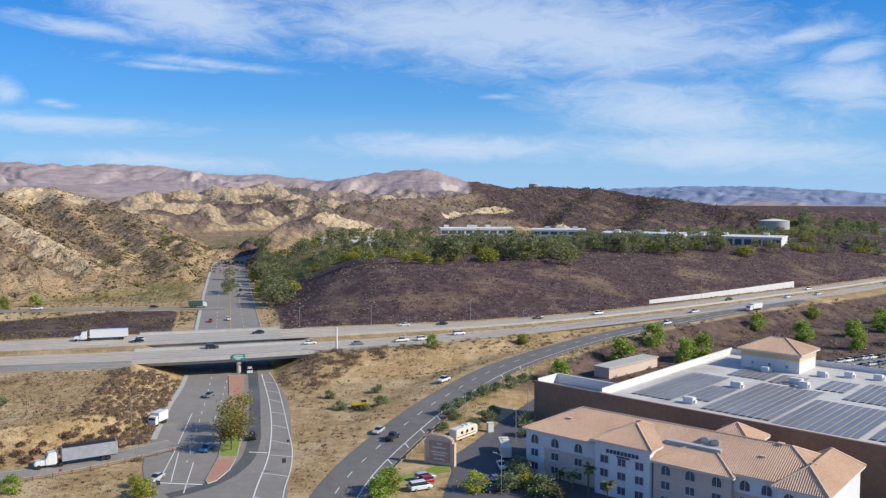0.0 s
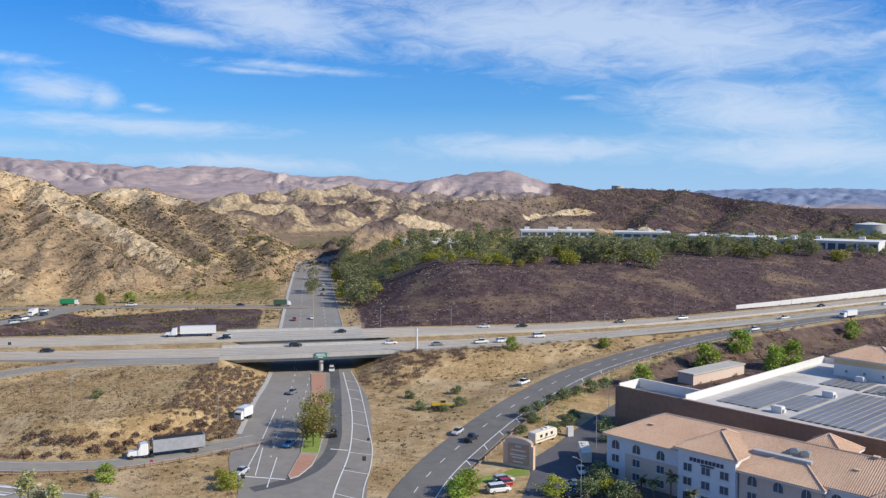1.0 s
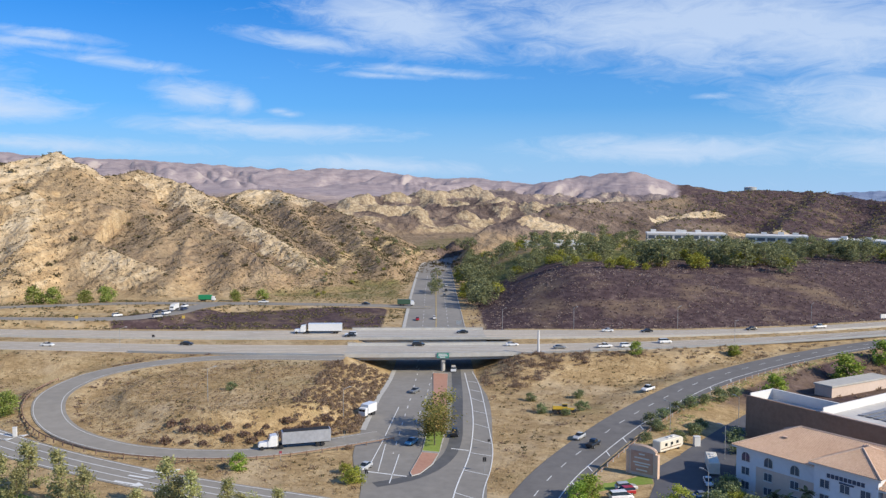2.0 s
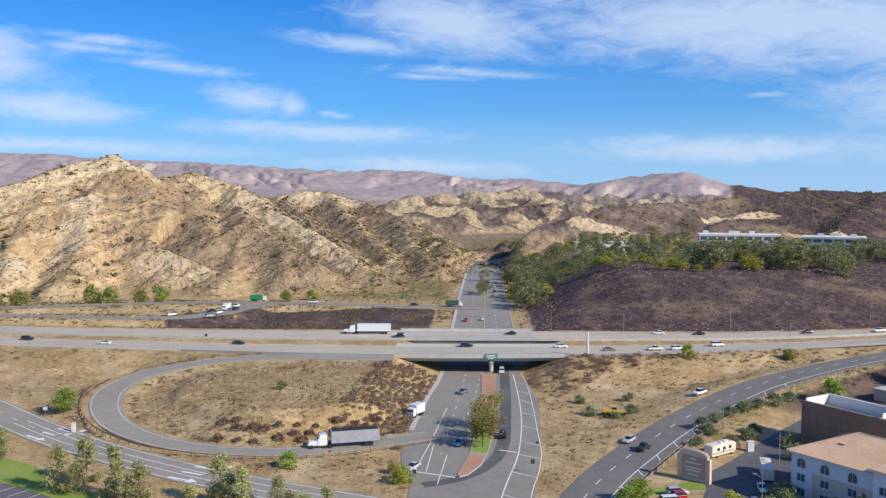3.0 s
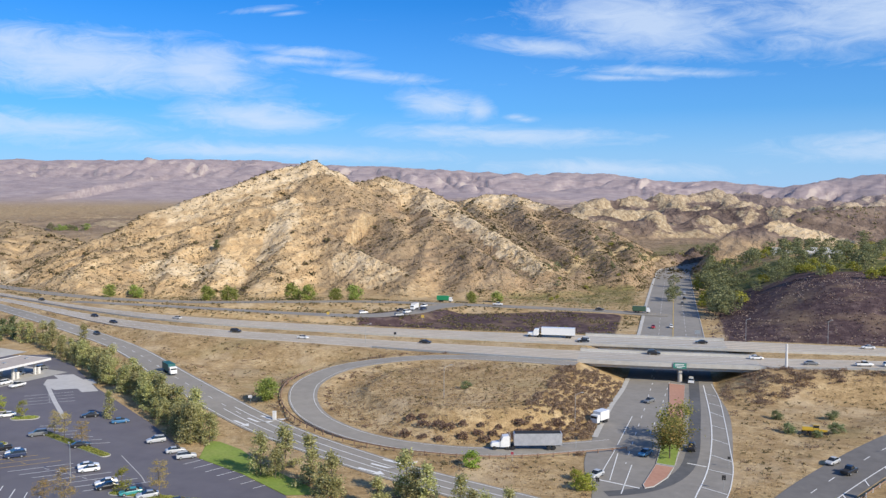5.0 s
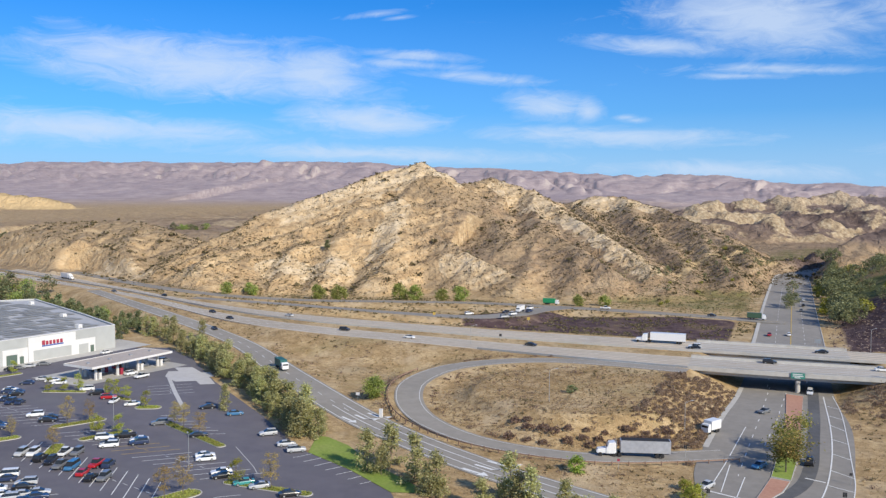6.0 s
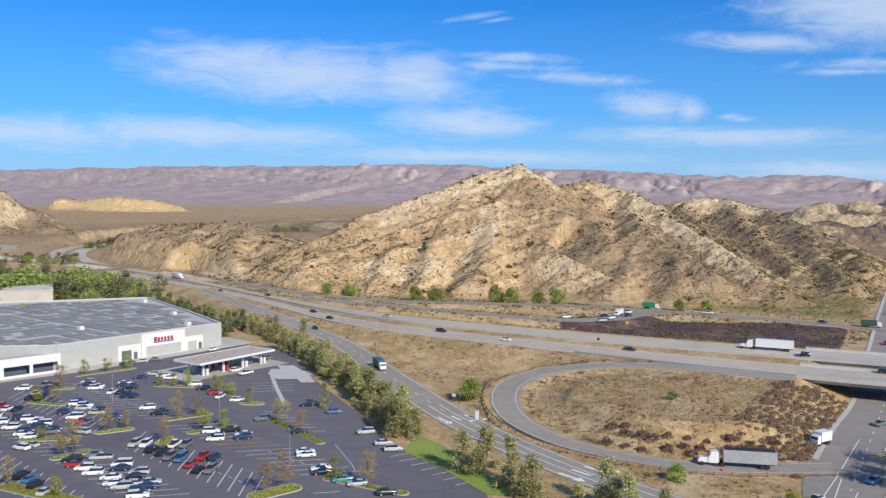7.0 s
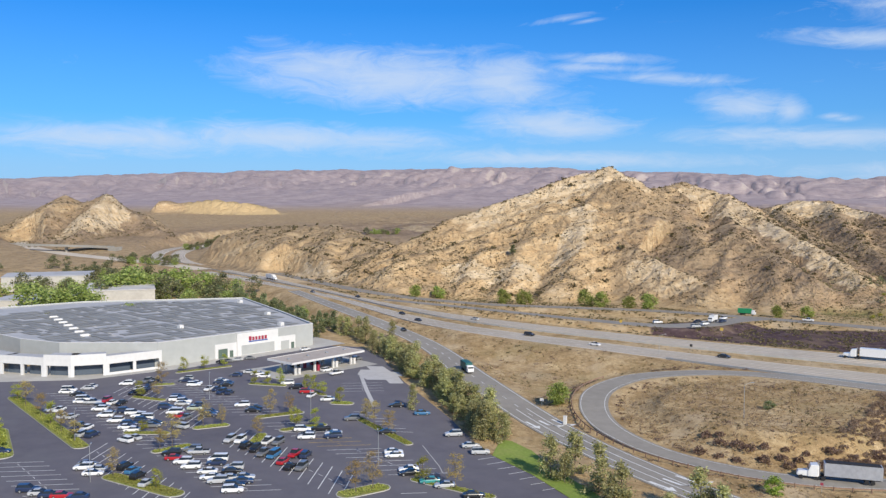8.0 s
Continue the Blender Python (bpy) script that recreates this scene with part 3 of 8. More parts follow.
def plain_height(x, y):
    r = np.hypot(x, y)
    k = 0.012 + 0.026 * smooth(-x, 450, 900) - 0.008 * smooth(x, 100, 500)
    return k * np.clip(r - 620, 0, 1900) * smooth(r, 560, 1100) + 1.2 * fbm(x, y, 160, 3, 5) * smooth(r, 430, 700)


MIDDLE = np.column_stack([across(0.5), np.hypot(*(far_edge - near_edge)[:, :2].T) / 2])[::4]


def freeway_side(x, y):
    """How far a place lies beyond the freeway's far edge (negative on the near side, 0 on it)."""
    d, _ = along(far_edge[:, :3][::4], x, y)
    d2, _ = along(near_edge[:, :3][::4], x, y)
    dm, (_, half) = along(MIDDLE, x, y)
    return np.where(dm < half + 0.5, 0.0, np.where(d2 > d, d, -d2))


def east_of_arterial(x, y):
    xs = np.interp(y, ARTERIAL[:-12, 1], ARTERIAL[:-12, 0])
    return x - xs


def land(x, y):
    """Height of the ground and its kinds of cover."""
    h = plain_height(x, y)
    r = np.hypot(x, y)
    side = freeway_side(x, y)
    east = east_of_arterial(x, y)
    # the burnt slope and the terrace with the business park
    bank = smooth(side, 4, 118) * smooth(east, 16, 85)
    terrace = 20 * bank * smooth(r, 1500, 900) + bank * (2.0 * fbm(x, y, 70, 4, 31))
    h = np.maximum(h, terrace)
    bx, by = fbm(x, y, 60, 3, 41), fbm(x, y, 60, 3, 51)
    hill = np.full(x.shape, -50.0)
    for k, (kind, c) in enumerate(CRESTS):
        wide, deep, bent = GULLIES[kind]
        line = np.array(c, float)
        run = np.concatenate([[0], np.cumsum(np.hypot(*np.diff(line[:, :2], axis=0).T))])
        line = np.column_stack([line, run + 1000 * k])
        ok = np.hypot(x - line[:, 0].mean(), y - line[:, 1].mean()) < 60 + np.hypot(*(line[:, :2] - line[:, :2].mean(0)).T).max() + line[:, 2].max() / line[:, 3].min()
        if ok.any():
            d, (z, fall, run) = along(line, (x + bent * bx)[ok], (y + bent * by)[ok])
            big = kind in ("bad", "far", "blue")
            hk = z - fall * (d ** 0.93 * 1.6 if big else np.sqrt(d * d + 4.0) - 2.0)
            # ribs and gullies that run down from the crest, wider apart towards the foot
            bend = run + 0.5 * wide * perlin(x[ok] / (1.7 * wide), y[ok] / (1.7 * wide), 91)
            cut = np.abs(perlin(bend / wide, d / (3.6 * wide), 92)) * 1.5 + 0.6 * np.abs(perlin(bend / (0.4 * wide), d / (1.8 * wide), 93)) * 1.5 + 0.4 * np.abs(perlin(bend / (0.17 * wide), d / (0.9 * wide), 94)) * 1.5
            hk = hk - (0.62 - cut) * smooth(d, 0.05 * wide, 1.2 * wide) * smooth(d, 6 * wide, 3 * wide) * wide * deep
            a = hill[ok]
            m = np.maximum(a, hk)
            s = np.clip(1 - np.abs(a - hk) / 5.0, 0, 1)
            hill[ok] = m + 0.8 * s * s
    over = hill - h
    rough = smooth(over, 0.5, 18)
    far_gully = fbm(x, y, 330, 5, 13, ridged=True)
    near_zone = smooth(r, 2300, 1300)
    h = np.maximum(h, hill)
    mid_zone = smooth(r, 1000, 1250) * smooth(r, 2600, 2200) * smooth(x, 120, -80) * smooth(-x, 1500, 900)
    crag = fbm(x + 12 * bx, y + 12 * by, 120, 6, 17, ridged=True)
    h = h + rough * (1 - near_zone) * ((far_gully - 0.3) * (20.0 - 10 * smooth(-x, 1400, 2000)) + (fbm(x, y, 95, 4, 19, ridged=True) - 0.2) * 6.0)
    h = h + mid_zone * (0.30 + 0.70 * rough) * np.maximum(crag - 0.05, -0.25) * 27.0
    # ledges of the harder beds, and small broken ground
    bed_at = h - DIP[0] * x - DIP[1] * y + 5 * bx
    ledge = perlin(bed_at / 7.5, (x * DIP[1] - y * DIP[0]) / 38.0, 61) * 1.5 + perlin(bed_at / 3.1, (x * DIP[1] - y * DIP[0]) / 17.0, 62) * 0.7
    sandy = smooth(x, 60, -40)
    h = h + rough * near_zone * (1 - mid_zone) * (ledge * (0.35 + 0.65 * sandy) + (fbm(x, y, 22, 4, 73, ridged=True) - 0.25) * 1.9 + fbm(x, y, 6, 2, 71) * 0.9)
    fields = smooth(r, 700, 420)
    # levelled ground of the two shopping lots
    lot_w = smooth(np.interp(x, OFF_RAMP[::-1, 0], OFF_RAMP[::-1, 1]) - y, 9, 15) * smooth(-x, 30, 60)
    lot_e = smooth(x - np.interp(y, ON_RAMP[:, 1], ON_RAMP[:, 0]), 8, 13)
    fields = fields * (1 - np.maximum(lot_w, lot_e))
    h = h + fields * 0.35 * fbm(x, y, 14, 3, 81)
    # roadbeds
    def bed(h, line, fall, margin=2.5, even=False):
        box = (x > line[:, 0].min() - 90) & (x < line[:, 0].max() + 90) & (y > line[:, 1].min() - 90) & (y < line[:, 1].max() + 90)
        if not box.any():
            return h
        d, (z, half) = along(line[::2] if len(line) > 60 else line, x[box], y[box])
        w = 1 - (np.clip((d - half - margin) / fall, 0, 1) if even else smooth(d, half + margin, half + margin + fall))
        h = h.copy()
        h[box] = h[box] + (z - h[box]) * w
        return h
    width = np.hypot(*(far_edge - near_edge)[:, :2].T)
    middle = np.column_stack([across(0.5), width / 2 + 1])
    h = bed(h, middle[::3], 24, 2)
    # the knoll that the loop runs round
    kn = np.array([(-78, 262, 6.4), (-122, 250, 6.6), (-144, 230, 5.7), (-136, 204, 5.2), (-108, 196, 6.2), (-88, 222, 6.4)])
    dk, (zk,) = along(np.vstack([kn, kn[:1]]), x, y)
    dk = dk * smooth(((x + 114) / 34) ** 2 + ((y - 224) / 32) ** 2, 0.6, 1.25)
    h = h + (np.maximum(h, zk) - h) * (1 - np.clip((dk - 3) / 19, 0, 1))
    h = bed(h, VALLEY_ROAD, 20, 2)
    for line, fall in ((FRONTAGE, 14), (FAR_RAMP, 10), (OFF_RAMP, 10), (ON_RAMP, 14)):
        h = bed(h, line, fall)
    h = bed(h, LOOP, 13, 0.8, True)
    h = bed(h, OFF_RAMP, 3, 0.8)
    h = bed(h, ARTERIAL, 15, 1.0, True)
    return h, over, side, east, crag * mid_zone


def polar():
    """One sheet of ground: finer near the middle, out to the horizon."""
    a = np.radians(np.concatenate([np.arange(-31, 81, 0.14), np.arange(81, 329, 4.0)]))
    r = [12.0]
    while r[-1] < 4900:
        r.append(r[-1] + (6 if r[-1] < 110 else max(1.6, r[-1] * 0.0040 if r[-1] < 1000 else r[-1] * 0.0058 if r[-1] < 2200 else r[-1] * 0.012)))
    r = np.array(r)
    A, R = np.meshgrid(a, r)
    return -np.sin(A) * R, np.cos(A) * R, len(a), len(r)


gx, gy, na, nr = polar()
gz, g_over, g_side, g_east, g_crag = land(gx, gy)
dist = np.hypot(gx, gy)
vid = np.arange(na * nr).reshape(nr, na)
nxt = np.roll(vid, -1, axis=1)
quads = np.stack([vid[:-1], nxt[:-1], nxt[1:], vid[1:]], -1).reshape(-1, 4)[:, ::-1]
me = bpy.data.meshes.new("ground")
nv, nf = na * nr, len(quads)
me.vertices.add(nv + 1)
co = np.vstack([np.stack([gx, gy, gz], -1).reshape(-1, 3), [[0, 0, 0]]])
me.vertices.foreach_set("co", co.ravel())
cap = np.stack([vid[0], nxt[0], np.full(na, nv)], -1)[:, ::-1]
me.loops.add(nf * 4 + na * 3)
me.loops.foreach_set("vertex_index", np.concatenate([quads.ravel(), cap.ravel()]).astype(np.int32))
me.polygons.add(nf + na)
me.polygons.foreach_set("loop_start", np.concatenate([np.arange(nf) * 4, nf * 4 + np.arange(na) * 3]).astype(np.int32))
me.update(calc_edges=True)
me.polygons.foreach_set("use_smooth", [True] * len(me.polygons))


def cover(name, values):
    at = me.attributes.new(name, "FLOAT", "POINT")
    at.data.foreach_set("value", np.append(values.ravel(), 0).astype(np.float32))


cover("hill", np.maximum(smooth(g_over, -3, 6), 0.75 * smooth(dist, 640, 900)) * smooth(dist, 380, 430))
# where the painted haze lies: mauve far off, blue on the right range
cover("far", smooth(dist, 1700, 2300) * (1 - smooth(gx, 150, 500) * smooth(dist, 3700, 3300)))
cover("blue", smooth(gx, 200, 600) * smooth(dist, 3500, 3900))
d_tri, _ = along(np.array([(-205, 358, 0), (-150, 386, 0), (-118, 394, 0)], float), gx, gy)
burnt = np.maximum(smooth(g_side, 2, 10) * smooth(g_east, 18, 30) * smooth(g_side, 330, 170), smooth(d_tri, 46, 34) * smooth(g_side, 8, 14) * smooth(-g_east, 22, 30))
bank_e = smooth(gx - np.interp(gy, ON_RAMP[:, 1], ON_RAMP[:, 0]), 9, 16) * smooth(gy, 236, 262) * smooth(-g_side, 6, 12) * 0.62
burnt = np.maximum(burnt, bank_e)
cover("burnt", np.maximum(burnt * 0.95, np.maximum(smooth(g_over, 4, 14) * smooth(gx, -20, 90) * smooth(gy, 780, 860) * smooth(dist, 2300, 1700), smooth(gx, 40, 120) * smooth(dist, 760, 900) * smooth(dist, 3700, 3300)) * 0.75))
valley = smooth(-g_east, 14, 26) * smooth(-g_east, 170, 90) * smooth(gy, 440, 480) * smooth(gy, 1250, 1000) * smooth(g_over, 10, 1)
cover("green", 0.49 * valley + smooth(g_side, 130, 200) * smooth(g_east, 20, 40) * smooth(g_side, 330, 270) * 0.6)
d_track, _ = along(DIRT_TRACK, gx, gy)
cover("crag", g_crag)
cover("scrubby", smooth(-gx, 500, 620) * (1 - smooth(dist, 1600, 1720) * smooth(dist, 1900, 1800)) * 0.85)
d_pit, _ = along(np.array([(-1600, 755, 0), (-1543, 805, 0), (-1515, 842, 0)], float), gx, gy)
cover("pale", np.maximum(smooth(d_track, 5.5, 2.5) * 0.85, smooth(d_pit, 55, 30) * 0.75))
scrubby = 0.38 * smooth(gx + 60 * fbm(gx, gy, 90, 3, 97), -440, -340) * smooth(-gx, 90, 150) * smooth(gy, 440, 500) * smooth(gy, 1100, 950)
flank = smooth(gx, -230, -170) * smooth(gx, 140, 40) * smooth(gy, 735, 770) * smooth(gy, 1050, 950)
cover("canyon", 0.92 * flank + scrubby + smooth(dist, 950, 1200) * smooth(gx, 200, 60) * smooth(dist, 2400, 2000) * smooth(-gx, 1300, 900))
# bare sandstone scars and scrubby ravines: half width, then their line
BARE = [(20, [(-487, 451), (-469, 495), (-451, 538), (-440, 563), (-426, 575)]),
        (24, [(-410, 654), (-380, 644), (-341, 617)]),
        (12, [(-328, 607), (-267, 562), (-222, 525)]),
        (15, [(-335, 468), (-306, 463)]),
        (12, [(-411, 497), (-388, 444)]),
        (22, [(-446, 878), (-373, 879)]),
        (10, [(-442, 388), (-399, 421)]),
        (26, [(-541, 342), (-604, 334)]),
        (30, [(-1159, 412), (-1079, 335)]),
        (13, [(-109, 782), (-46, 779)]),
        (11, [(7, 900), (77, 997)]),
        (12, [(90, 926), (128, 891)])]
DIM = [(18, [(-426, 590), (-371, 552), (-335, 519), (-310, 502)]),
        # shaded back of the front crest, put in as a thin band of scrub colour
        (6, [(-465, 408), (-458, 447), (-443, 481)]),
        (14, [(-326, 525), (-309, 540), (-279, 527)]),
        (26, [(-317, 724), (-249, 676)]),
        (18, [(-366, 711), (-314, 659)]),
        (12, [(-490, 430), (-478, 466)]),
        (10, [(-356, 473), (-325, 438)]),
        (30, [(-619, 415), (-692, 401)])]


def patches(rows):
    out = np.zeros(gx.shape)
    for half, pts in rows:
        near = (np.abs(gx - np.mean([p[0] for p in pts])) < 260) & (np.abs(gy - np.mean([p[1] for p in pts])) < 260)
        d, _ = along(np.array([(*p, 0) for p in pts], float), gx[near], gy[near])
        out[near] = np.maximum(out[near], smooth(d + 0.5 * half * fbm(gx[near], gy[near], 18, 3, 77), 1.25 * half, 0.5 * half))
    return out


cover("bare", patches(BARE))
cover("dim", patches(DIM))
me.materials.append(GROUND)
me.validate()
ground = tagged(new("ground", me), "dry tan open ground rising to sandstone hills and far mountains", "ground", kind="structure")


# ---- roads ----
def ribbon(name, line, k0, k1, material, label, lift=0.12, kind="structure", parent=None, category="road", drop=0.5):
    """A paved strip along a line, between two offsets (parts of the half width, or a pair of edge lines)."""
    if isinstance(line, tuple):
        a, b = line[0][:, :3].copy(), line[1][:, :3].copy()
    else:
        t = np.gradient(line[:, :2], axis=0)
        t /= np.hypot(*t.T)[:, None]
        n = np.stack([-t[:, 1], t[:, 0]], 1)
        a, b = [np.column_stack([line[:, :2] + n * (line[:, 3] * k)[:, None], line[:, 2]]) for k in (k0, k1)]
    s = Shape()
    m = len(a)
    for q, dz in ((a, lift), (b, lift), (a, lift - drop), (b, lift - drop)):
        s.v += [(float(p[0]), float(p[1]), float(p[2] + dz)) for p in q]
    flip = np.cross(np.append(b[0, :2] - a[0, :2], 0), np.append(a[1, :2] - a[0, :2], 0))[2] > 0
    for i in range(m - 1):
        for f in ((i, i + 1, m + i + 1, m + i), (2 * m + i, 2 * m + i + 1, i + 1, i), (m + i, m + i + 1, 3 * m + i + 1, 3 * m + i)):
            s.f.append(f if not flip else f[::-1])
    ob = part(name, s, material, parent)
    if parent is None:
        tagged(ob, label, category, kind=kind)
    return ob


road_far = ribbon("road", (across(FAR_LANES[0]), across(FAR_LANES[1])), 0, 0, CONCRETE_ROAD, "pale concrete freeway carriageway with traffic")
road_near = ribbon("road", (across(NEAR_LANES[0]), across(NEAR_LANES[1])), 0, 0, CONCRETE_ROAD, "pale concrete freeway carriageway with worn lanes")
arterial = ribbon("road", ARTERIAL, -1, 1, ASPHALT, "grey asphalt arterial road passing under the freeway", lift=0.10)
loop = ribbon("road", LOOP, -0.8, 0.8, LOOP_ASPHALT, "grey asphalt loop ramp round a dry knoll", lift=0.14)
off_ramp = ribbon("road", OFF_RAMP, -1, 1, LOOP_ASPHALT, "grey asphalt ramp with white turn arrows", lift=0.12)
on_ramp = ribbon("road", ON_RAMP, -1, 1, RAMP_ASPHALT, "dark asphalt ramp climbing to the freeway", lift=0.13)
frontage = ribbon("road", FRONTAGE, -1, 1, ASPHALT, "asphalt frontage road at the foot of the hill")
ribbon("road", VALLEY_ROAD, -1, 1, CONCRETE_ROAD, "pale road leading off under the far overpass", lift=0.2)
ribbon("road", FAR_RAMP, -1, 1, ASPHALT, "asphalt ramp joining the frontage road", lift=0.14)


# ---- bridge over the arterial ----
def stretch(line, x0, x1):
    m = (line[:, 0] >= x0) & (line[:, 0] <= x1)
    return line[m]


def strip(a, b, z0, z1):
    """A solid band between two lines of points, from z0 to z1 above them."""
    s = Shape()
    m = len(a)
    for q, dz in ((a, z0), (b, z0), (a, z1), (b, z1)):
        s.v += [(float(p[0]), float(p[1]), float(p[2]) + dz) for p in q]
    for i in range(m - 1):
        A, B, C, D = i, m + i, 2 * m + i, 3 * m + i
        s.f += [(A, B, B + 1, A + 1), (C, C + 1, D + 1, D), (A, A + 1, C + 1, C), (B, D, D + 1, B + 1)]
    s.f += [(0, 2 * m, 3 * m, m), (m - 1, 2 * m - 1, 4 * m - 1, 3 * m - 1)]
    return s


def bridge(k0, k1, x0, x1, sign=False):
    b = thing("bridge", "pale concrete girder bridge carrying the freeway over the road", "bridge", group="freeway bridges", kind="")
    w = 1.0 / np.hypot(*(far_edge - near_edge)[:, :2].T)[:, None]
    cut = lambda k: stretch(near_edge + (far_edge - near_edge) * k, x0, x1)
    lo, hi = k0 - 0.6 * w, k1 + 0.6 * w
    lo_l, hi_l = near_edge + (far_edge - near_edge) * lo, near_edge + (far_edge - near_edge) * hi
    mask = (near_edge[:, 0] >= x0) & (near_edge[:, 0] <= x1)
    lo_l, hi_l = lo_l[mask], hi_l[mask]
    part("deck", strip(lo_l, hi_l, -0.45, 0.125), CONCRETE, b, "weathered concrete deck")
    d = (hi_l - lo_l) / np.hypot(*(hi_l - lo_l)[:, :2].T)[:, None]
    for base, sgn in ((lo_l, 1), (hi_l, -1)):
        part("parapet", strip(base, base + d * 0.35 * sgn, 0.12, 0.95), CONCRETE, b)
        part("rail", strip(base + d * 0.12 * sgn, base + d * 0.22 * sgn, 1.15, 1.25), METAL, b, "steel parapet rail")
    width = float(np.hypot(*(hi_l[0] - lo_l[0])[:2]))
    n = max(4, int(width / 3.2))
    for i in range(n):
        a = lo_l + d * (1.7 + (width - 4.2) * i / (n - 1))
        part("girder", strip(a, a + d * 0.8, -1.7, -0.44), CONCRETE, b)
    mid = (lo_l + hi_l) / 2
    i = len(mid) // 2
    ang = math.degrees(math.atan2(d[i][1], d[i][0]))
    cx, cy = float(mid[i][0]), float(mid[i][1])
    s = Shape().box(-width / 2 + 1, width / 2 - 1, -0.7, 0.7, 3.5, 4.25)
    cap = part("pier_cap", s, CONCRETE, b)
    cap.matrix_basis = pose(cx, cy, 0, 0, 0, ang)
    for k in np.linspace(-width / 2 + 3, width / 2 - 3, 3):
        col = part("column", Shape().rod((0, 0, -0.5), (0, 0, 3.6), 0.75, n=14), CONCRETE, b)
        col.matrix_basis = pose(cx, cy, 0, 0, 0, ang) @ pose(float(k), 0, 0)
    for j in (0, len(mid) - 1):
        wall = part("abutment", Shape().box(-width / 2, width / 2, -0.6, 0.6, 1.2, 4.4), CONCRETE, b)
        wall.matrix_basis = pose(float(mid[j][0]), float(mid[j][1]), 0, 0, 0, ang)
    if sign:
        q = lo_l[int(len(lo_l) * 0.62)]
        m = pose(float(q[0]), float(q[1]) - 0.35, 6.0, 0, 0, ang - 90)
        sg = part("sign_panel", Shape().box(-2.1, 2.1, -0.12, 0.0, -0.75, 1.15), SIGN_GREEN, b, "green road sign with white writing")
        sg.matrix_basis = m
        for k, (x0_, x1_, z) in enumerate(((-1.6, 1.3, 0.65), (-1.6, 1.6, 0.1), (-1.0, 0.7, -0.4))):
            bar = part("writing_bar", Shape().box(x0_, x1_, -0.15, -0.121, z - 0.13, z + 0.13), LINE, sg)
    return b


SIGN_GREEN = plain("sign_green", (0.06, 0.26, 0.20), 0.5)
bridge(0.0, 0.36, -102, -44, sign=True)
bridge(0.61, 1.0, -110, -50)


# ---- kerbs, islands, paint ----
def offset_line(line, k=None, metres=None):
    t = np.gradient(line[:, :2], axis=0)
    t /= np.hypot(*t.T)[:, None]
    n = np.stack([-t[:, 1], t[:, 0]], 1)
    off = (line[:, 3] * k if k is not None else np.full(len(line), metres))[:, None]
    return np.column_stack([line[:, :2] + n * off, line[:, 2]])


def painted(name, line, width, parent, material=None, lift=0.16, dash=None):
    """A painted line, whole or in dashes (length, gap)."""
    line = np.asarray(line, float)
    s = np.concatenate([[0], np.cumsum(np.hypot(*np.diff(line[:, :2], axis=0).T))])
    shape = Shape()
    pieces = [(0, s[-1])] if not dash else [(a, min(a + dash[0], s[-1])) for a in np.arange(0, s[-1] - 0.5, dash[0] + dash[1])]
    for a, b in pieces:
        m = max(2, int((b - a) / 4) + 1)
        t = np.linspace(a, b, m)
        p = np.stack([np.interp(t, s, line[:, k]) for k in range(3)], 1)
        g = np.gradient(p[:, :2], axis=0) if m > 2 else np.repeat(p[1:, :2] - p[:1, :2], 2, 0)
        g /= np.maximum(np.hypot(*g.T), 1e-6)[:, None]
        n = np.stack([-g[:, 1], g[:, 0]], 1) * width / 2
        k0 = len(shape.v)
        for q, w in zip(p, n):
            shape.v += [(q[0] - w[0], q[1] - w[1], q[2] + lift), (q[0] + w[0], q[1] + w[1], q[2] + lift)]
        shape.f += [(k0 + 2 * i, k0 + 2 * i + 2, k0 + 2 * i + 3, k0 + 2 * i + 1) for i in range(m - 1)]
    ob = part(name, shape, material or LINE, parent)
    if dash:
        ob["kind"] = "stuff"
    return ob


for road, lanes, n in ((road_near, NEAR_LANES, 6), (road_far, FAR_LANES, 5)):
    for i in range(n + 1):
        k = lanes[0] + (lanes[1] - lanes[0]) * (0.05 + 0.9 * i / n)
        edge = i in (0, n)
        painted("edge_line" if edge else "lane_dashes", across(k), 0.22, road, dash=None if edge else (3.7, 11))
# darker wheel paths worn into the concrete
WORN = surface("worn_lane", (0.35, 0.30, 0.24), (0.45, 0.395, 0.32), 0.3, 0.85, dirt=(0.48, 0.44, 0.385), dirt_amount=0.7)
for road, lanes, n in ((road_near, NEAR_LANES, 6), (road_far, FAR_LANES, 5)):
    for i in range(n):
        k = lanes[0] + (lanes[1] - lanes[0]) * (0.05 + 0.9 * (i + 0.5) / n)
        painted("wheel_track", across(k), 1.5 if i % 2 else 2.1, road, WORN, lift=0.14)
for line, road in ((OFF_RAMP, off_ramp), (ON_RAMP, on_ramp)):
    for k in ((-0.62,) if line is ON_RAMP else (-0.86, 0.86)):
        painted("edge_line", offset_line(line, k), 0.24, road, lift=0.17)
shoulder_in, shoulder_out = offset_line(ON_RAMP, -0.62), offset_line(ON_RAMP, -0.95)
for i in range(8, 60, 4):
    painted("hatch_line", [shoulder_in[i], shoulder_out[max(0, i - 1)]], 0.26, on_ramp, lift=0.17)
painted("lane_dashes", offset_line(ON_RAMP, 0.22), 0.2, on_ramp, dash=(3.5, 6.5), lift=0.17)
painted("lane_dashes", offset_line(OFF_RAMP[40:], 0.0), 0.2, off_ramp, dash=(3.5, 7), lift=0.17)
painted("lane_line", offset_line(OFF_RAMP[:44], 0.28), 0.26, off_ramp, lift=0.17)
painted("lane_line", offset_line(OFF_RAMP[:44], -0.28), 0.26, off_ramp, lift=0.17)
